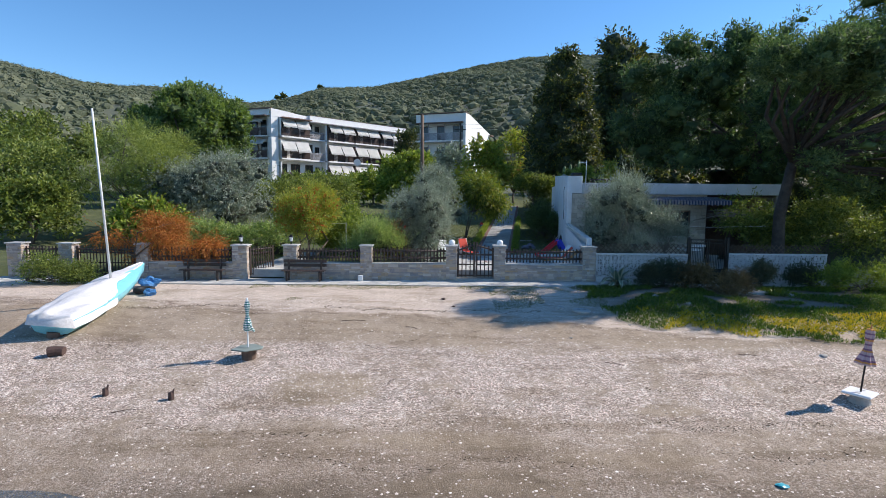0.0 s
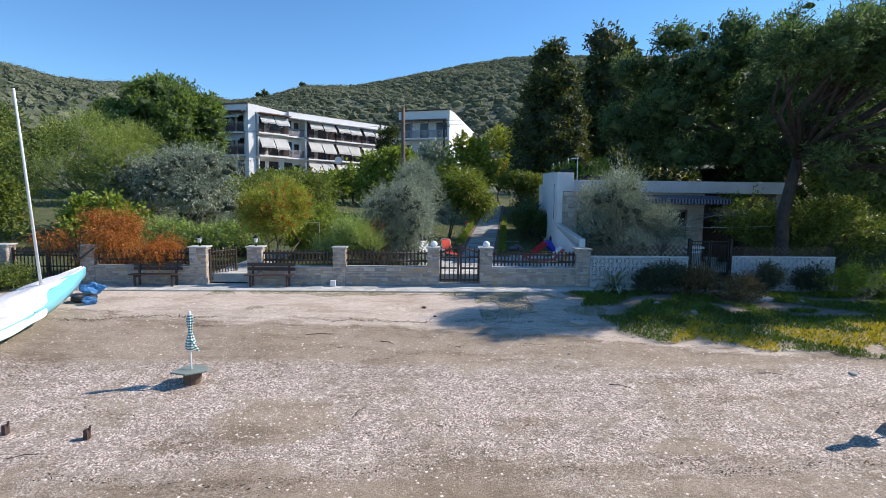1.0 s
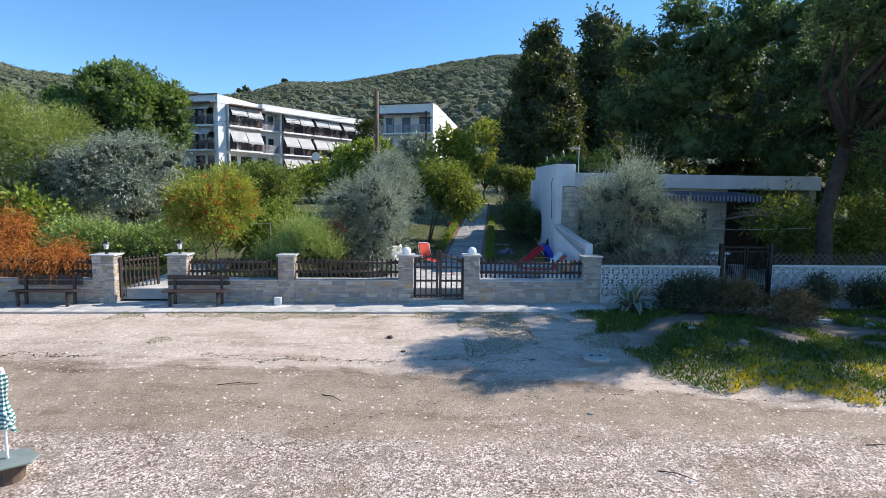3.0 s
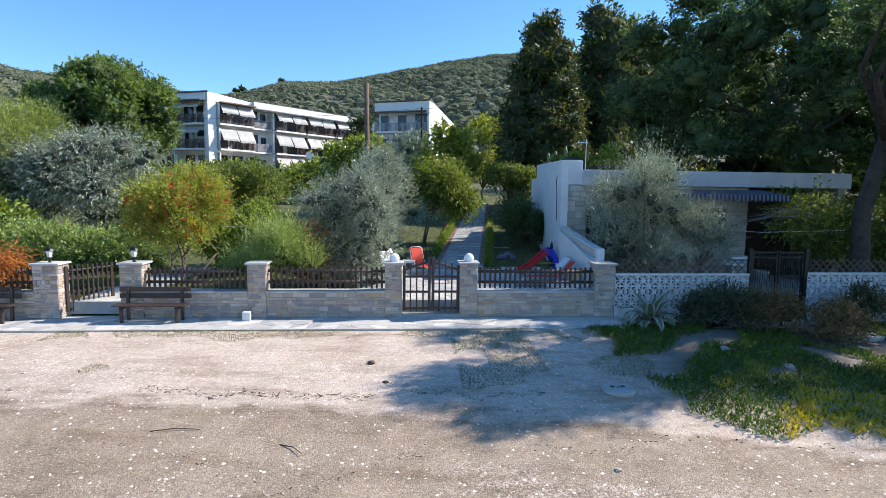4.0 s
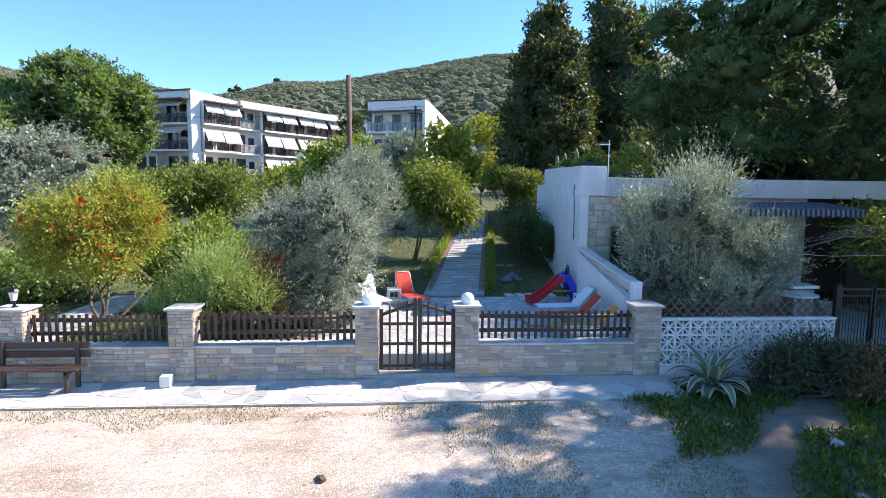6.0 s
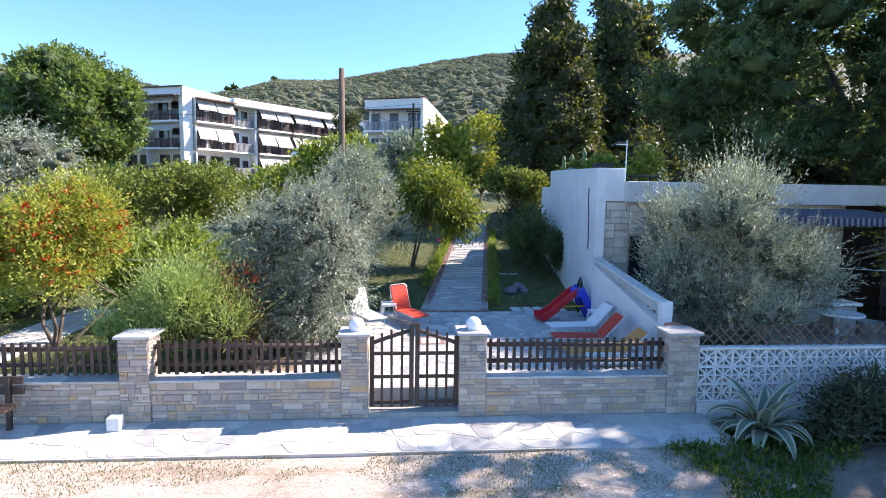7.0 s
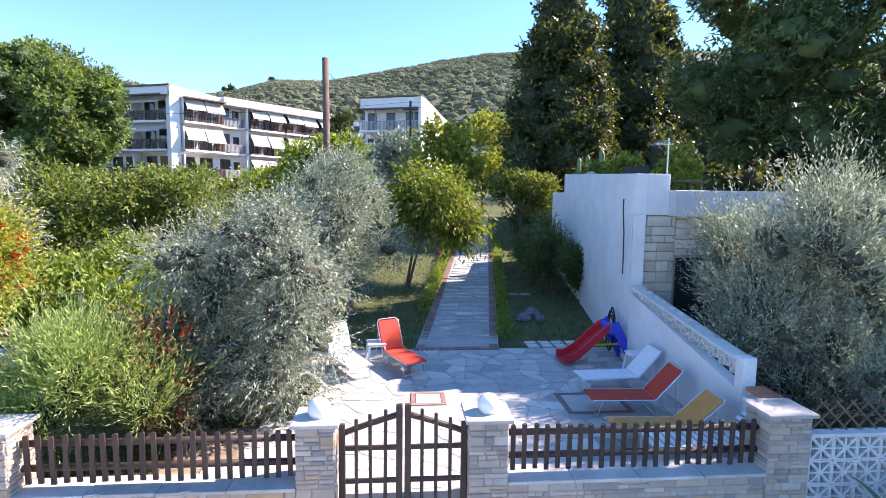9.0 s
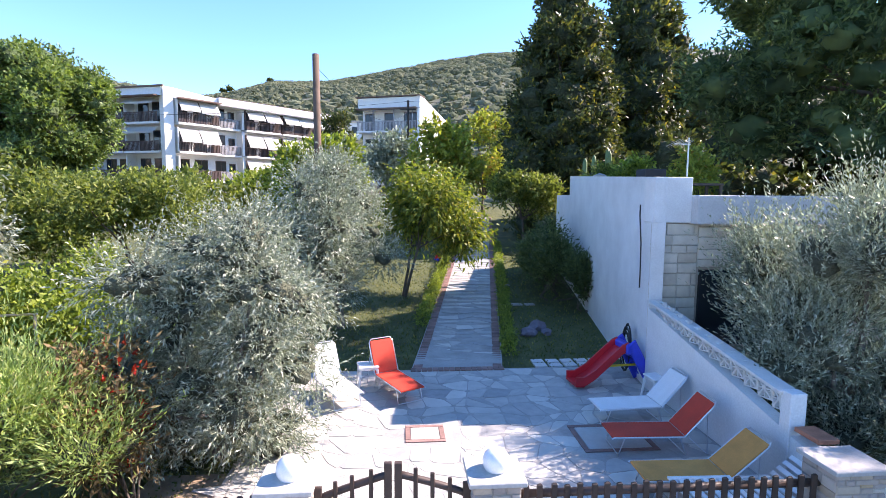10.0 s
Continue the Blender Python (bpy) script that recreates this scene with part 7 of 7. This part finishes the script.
# ---- paving, brick edging, lawn ----
def crazy(parent, x0, x1, y0, y1, step, z, th, material, keep=None, place=None, gap=0.005, name="paving_stone"):
    """Irregular flagstones on a jittered net of corners; each stone a piece of its own."""
    nx_, ny_ = max(1, round((x1 - x0) / step)), max(1, round((y1 - y0) / step))
    c = {}
    for j in range(ny_ + 1):
        for i in range(nx_ + 1):
            jx = random.uniform(-0.36, 0.36) * step if 0 < i < nx_ else 0
            jy = random.uniform(-0.36, 0.36) * step if 0 < j < ny_ else 0
            c[i, j] = Vector((x0 + (x1 - x0) * i / nx_ + jx, y0 + (y1 - y0) * j / ny_ + jy))
    for j in range(ny_):
        for i in range(nx_):
            q = [c[i, j], c[i + 1, j], c[i + 1, j + 1], c[i, j + 1]]
            tris = [q]
            if random.random() < 0.3:
                tris = [[q[0], q[1], q[2]], [q[0], q[2], q[3]]] if random.random() < 0.5 else [[q[0], q[1], q[3]], [q[1], q[2], q[3]]]
            for poly in tris:
                m = sum(poly, Vector((0, 0))) / len(poly)
                if keep and not keep(m.x, m.y):
                    continue
                pts = []
                for k, a in enumerate(poly):
                    b = poly[(k + 1) % len(poly)]
                    for f in (0.14, 0.86):
                        w = a.lerp(b, f)
                        d = (m - w)
                        pts.append(w + d * min(0.5, gap / max(d.length, 0.01)) - m)
                bm = bmesh.new()
                lo = [bm.verts.new((a.x, a.y, 0)) for a in pts]
                hi = [bm.verts.new((a.x * 0.988, a.y * 0.988, th)) for a in pts]
                bm.faces.new(hi)
                for k in range(len(pts)):
                    k2 = (k + 1) % len(pts)
                    bm.faces.new((lo[k], lo[k2], hi[k2], hi[k]))
                ob = part(name, bm, material, parent)
                pz_ = place(m.x, m.y) if place else z
                ob.matrix_basis = pose(m.x, m.y, pz_ + random.uniform(-0.002, 0.003), random.uniform(-0.4, 0.4), random.uniform(-0.4, 0.4), 0)


def patio_left(y):
    return lerp([(21.9, -2.0), (23.5, -1.75), (24.4, -1.0), (25.7, -0.7), (27.9, -0.65)], y)


TILES = [(0.80, 1.42, 24.58, 25.16), (3.45, 4.6, 24.1, 25.0)]
crazy(patio, -2.0, 5.55, YW + 0.4, 27.85, 0.40, ZP - 0.0205, 0.013, PAVESTONE, gap=0.012, keep= lambda x, y: x > patio_left(y) + 0.1 and not any(a - 0.1 < x < b + 0.1 and c - 0.1 < y < d + 0.1 for a, b, c, d in TILES))
for a, b, c, d in TILES:
    tl = thing("paving_ornament", "rectangle of dark red brick edging set in the patio", "paving", (0, 0, ZP - 0.01), group="brick rectangles in the patio")
    part("field", boxed(a + 0.09, b - 0.09, c + 0.09, d - 0.09, 0, 0.012, 0.003), PAVESTONE, tl)
    for x0, x1, y0, y1 in ((a, b, c, c + 0.08), (a, b, d - 0.08, d), (a, a + 0.08, c + 0.09, d - 0.09), (b - 0.08, b, c + 0.09, d - 0.09)):
        part("border", boxed(x0, x1, y0, y1, 0, 0.014, 0.003), BRICK, tl)
crazy(pavement, -18.9, 5.55, 20.45, YW - 0.03, 0.40, ZB - 0.0135, 0.014, PAVESTONE, gap=0.010)
# path stones up to the bend, then joined beyond
crazy(garden_path, -0.76, 0.76, 28.0, 44.0, 0.44, 0, 0.014, PAVESTONE, None, lambda x, y: path_z(y) - 0.009)
for ob in garden_path.children:
    x, y, z = ob.location
    ob.location = (path_x(y) + x, y, z)
bm = bmesh.new()
box(bm, -0.055, 0.055, -0.10, 0.10, 0, 0.03)
bmesh.ops.bevel(bm, geom=bm.edges[:], offset=0.006, segments=1, affect='EDGES')
bme2 = bpy.data.meshes.new("brick")
bm.to_mesh(bme2)
bm.free()
bme2.materials.append(BRICK)
edging = tagged(part("brick_edging", boxed(-0.001, 0.001, 27.93, 27.94, 0.1, 0.101), BRICK), "dark red brick edging along the garden path", "edging", kind="structure")
rz = -math.degrees(math.atan(PATH_DIR))
for s in (-1, 1):
    for i in range(118):
        y = 28.0 + i * 0.118
        share("brick", bme2, edging, pose(path_x(y) + s * 0.88, y, path_z(y) - 0.012, 0, 0, rz + 90))
for i in range(17):
    share("brick", bme2, edging, pose(path_x(27.9) - 0.96 + 0.12 * i, 27.86, ZP - 0.012))
far_edge = bmesh.new()
for s in (-1, 1):
    for i in range(70):
        y = 41.95 + i * 0.2
        box(far_edge, -0.1, 0.1, -0.09, 0.09, 0, 0.03, pose(path_x(y) + s * 0.88, y, path_z(y) - 0.012, 0, 0, rz))
tagged(part("far_edging", far_edge, BRICK, edging), kind="stuff")
for i in range(5):
    for j in range(2):
        stp = thing("stepping_slab", "white stepping slab set in the lawn", "slab", (3.85 + 0.34 * i, 28.1 + 0.28 * j, 0.10), 2, group="stepping slabs")
        part("slab", boxed(-0.14, 0.14, -0.11, 0.11, 0, 0.05, 0.008), WHITE_BLOCK, stp)
for i, (x, y) in enumerate(((4.0, 33.0), (4.4, 33.02), (4.8, 33.0), (4.5, 35.5), (4.6, 37.0), (4.9, 38.5))):
    stp = thing("stepping_slab", "pale stepping slab in the shaded lawn", "slab", (x, y, ground_z(x, y)), 5 * i, group="stepping slabs")
    part("slab", boxed(-0.16, 0.16, -0.11, 0.11, 0, 0.05, 0.008), CEMENT, stp)
for i, (x, y, r) in enumerate(((4.1, 30.2, 0.2), (4.45, 30.7, 0.22), (4.6, 30.3, 0.15))):
    rk = thing("garden_rock", "purplish grey garden rock on the lawn", "rock", (x, y, ground_z(x, y) + r * 0.3), 50 * i, group="garden rocks")
    bm = bmesh.new()
    lumpy(bm, r, 1.2, 1.0, 0.7, i + 20, 0.5)
    part("body", bm, plain("purple_rock", (0.17, 0.15, 0.18), 0.9, var=0.3, scale=8), rk)

side_path = tagged(part("side_path", boxed(-8.75, -7.35, YW + 0.3, 33.5, -0.2, 0.118), FOOT), "pale paved path from the side gate into the garden", "path", kind="structure")
crazy(side_path, -8.72, -7.38, YW + 0.35, 28.2, 0.46, 0.112, 0.014, PAVESTONE)

# grass of the lawns and edging plants along the path
gx_, gy_ = rng.uniform(-12, 6.2, 42000), 22.2 + 20 * rng.random(42000) ** 1.3


def lawn_here(x, y):
    if y < 27.95 and x > patio_left(y) - 0.1:
        return False
    if abs(x - path_x(y)) < 1.02 and y > 27:
        return False
    if -8.8 < x < -7.3:
        return False
    return x < CX - 0.1 + 0.15 * max(0, y - CY)


ok = np.array([lawn_here(a, b) for a, b in zip(gx_, gy_)])
gx_, gy_ = gx_[ok], gy_[ok]
b = np.stack([gx_, gy_, np.array([ground_z(a, c) for a, c in zip(gx_, gy_)])], 1)
d = unit(np.stack([rng.normal(size=len(b)) * 0.6, rng.normal(size=len(b)) * 0.6, np.ones(len(b))], 1))
tagged(new("lawn_grass", leaf_mesh("lawn_grass", b, d, 0.04 + 0.06 * rng.random(len(b)), 0.02 + 0.02 * rng.random(len(b)), GRASS)), "short green and dry lawn grass", "grass", kind="stuff")
for s in (-1, 1):
    eb = []
    for i in range(34):
        y = 29.0 + i * 0.45
        if s < 0 and y < 31:
            continue
        eb.append(((path_x(y) + s * 1.18, y, ground_z(0, y) + 0.14), (0.13, 0.24, 0.16 + 0.04 * math.sin(i * 1.7))))
    tagged(new("edging_plants", leaf_mesh("edging_plants", *shoots(eb, 1900, 0.12, 5, 0.08, 0.03, 0.6), BRIGHT)), "low bright green edging plants beside the path", "plants", kind="stuff")
# fallen leaves and pale earth under the near olive
tagged(part("planting_bed", boxed(-2.6, -1.15, 22.3, 23.9, -0.2, 0.13), plain("dry_soil", (0.30, 0.22, 0.15), 0.95, var=0.3, scale=4, grain=30, bumpy=0.5)), "dry earth bed under the olive tree", "bed", kind="structure")

# small things by the path's far end
toy = thing("toy_tractor", "small red plastic toy beside the path", "toy", (path_x(40) - 1.5, 40.2, ground_z(0, 40.2)), 25)
toy.matrix_basis = toy.matrix_basis @ Matrix.Diagonal((0.6, 0.6, 0.6, 1))
part("body", boxed(-0.3, 0.3, -0.15, 0.15, 0.12, 0.32, 0.04), PLASTIC_RED, toy)
part("cab", boxed(-0.28, -0.02, -0.13, 0.13, 0.32, 0.5, 0.03), PLASTIC_RED, toy)
for sx in (-0.2, 0.2):
    for sy in (-0.17, 0.17):
        bm = bmesh.new()
        tube(bm, [(sx, sy - 0.03, 0.11), (sx, sy + 0.03, 0.11)], 0.11, 0.11, 10)
        part("wheel", bm, PLASTIC_BLUE, toy)
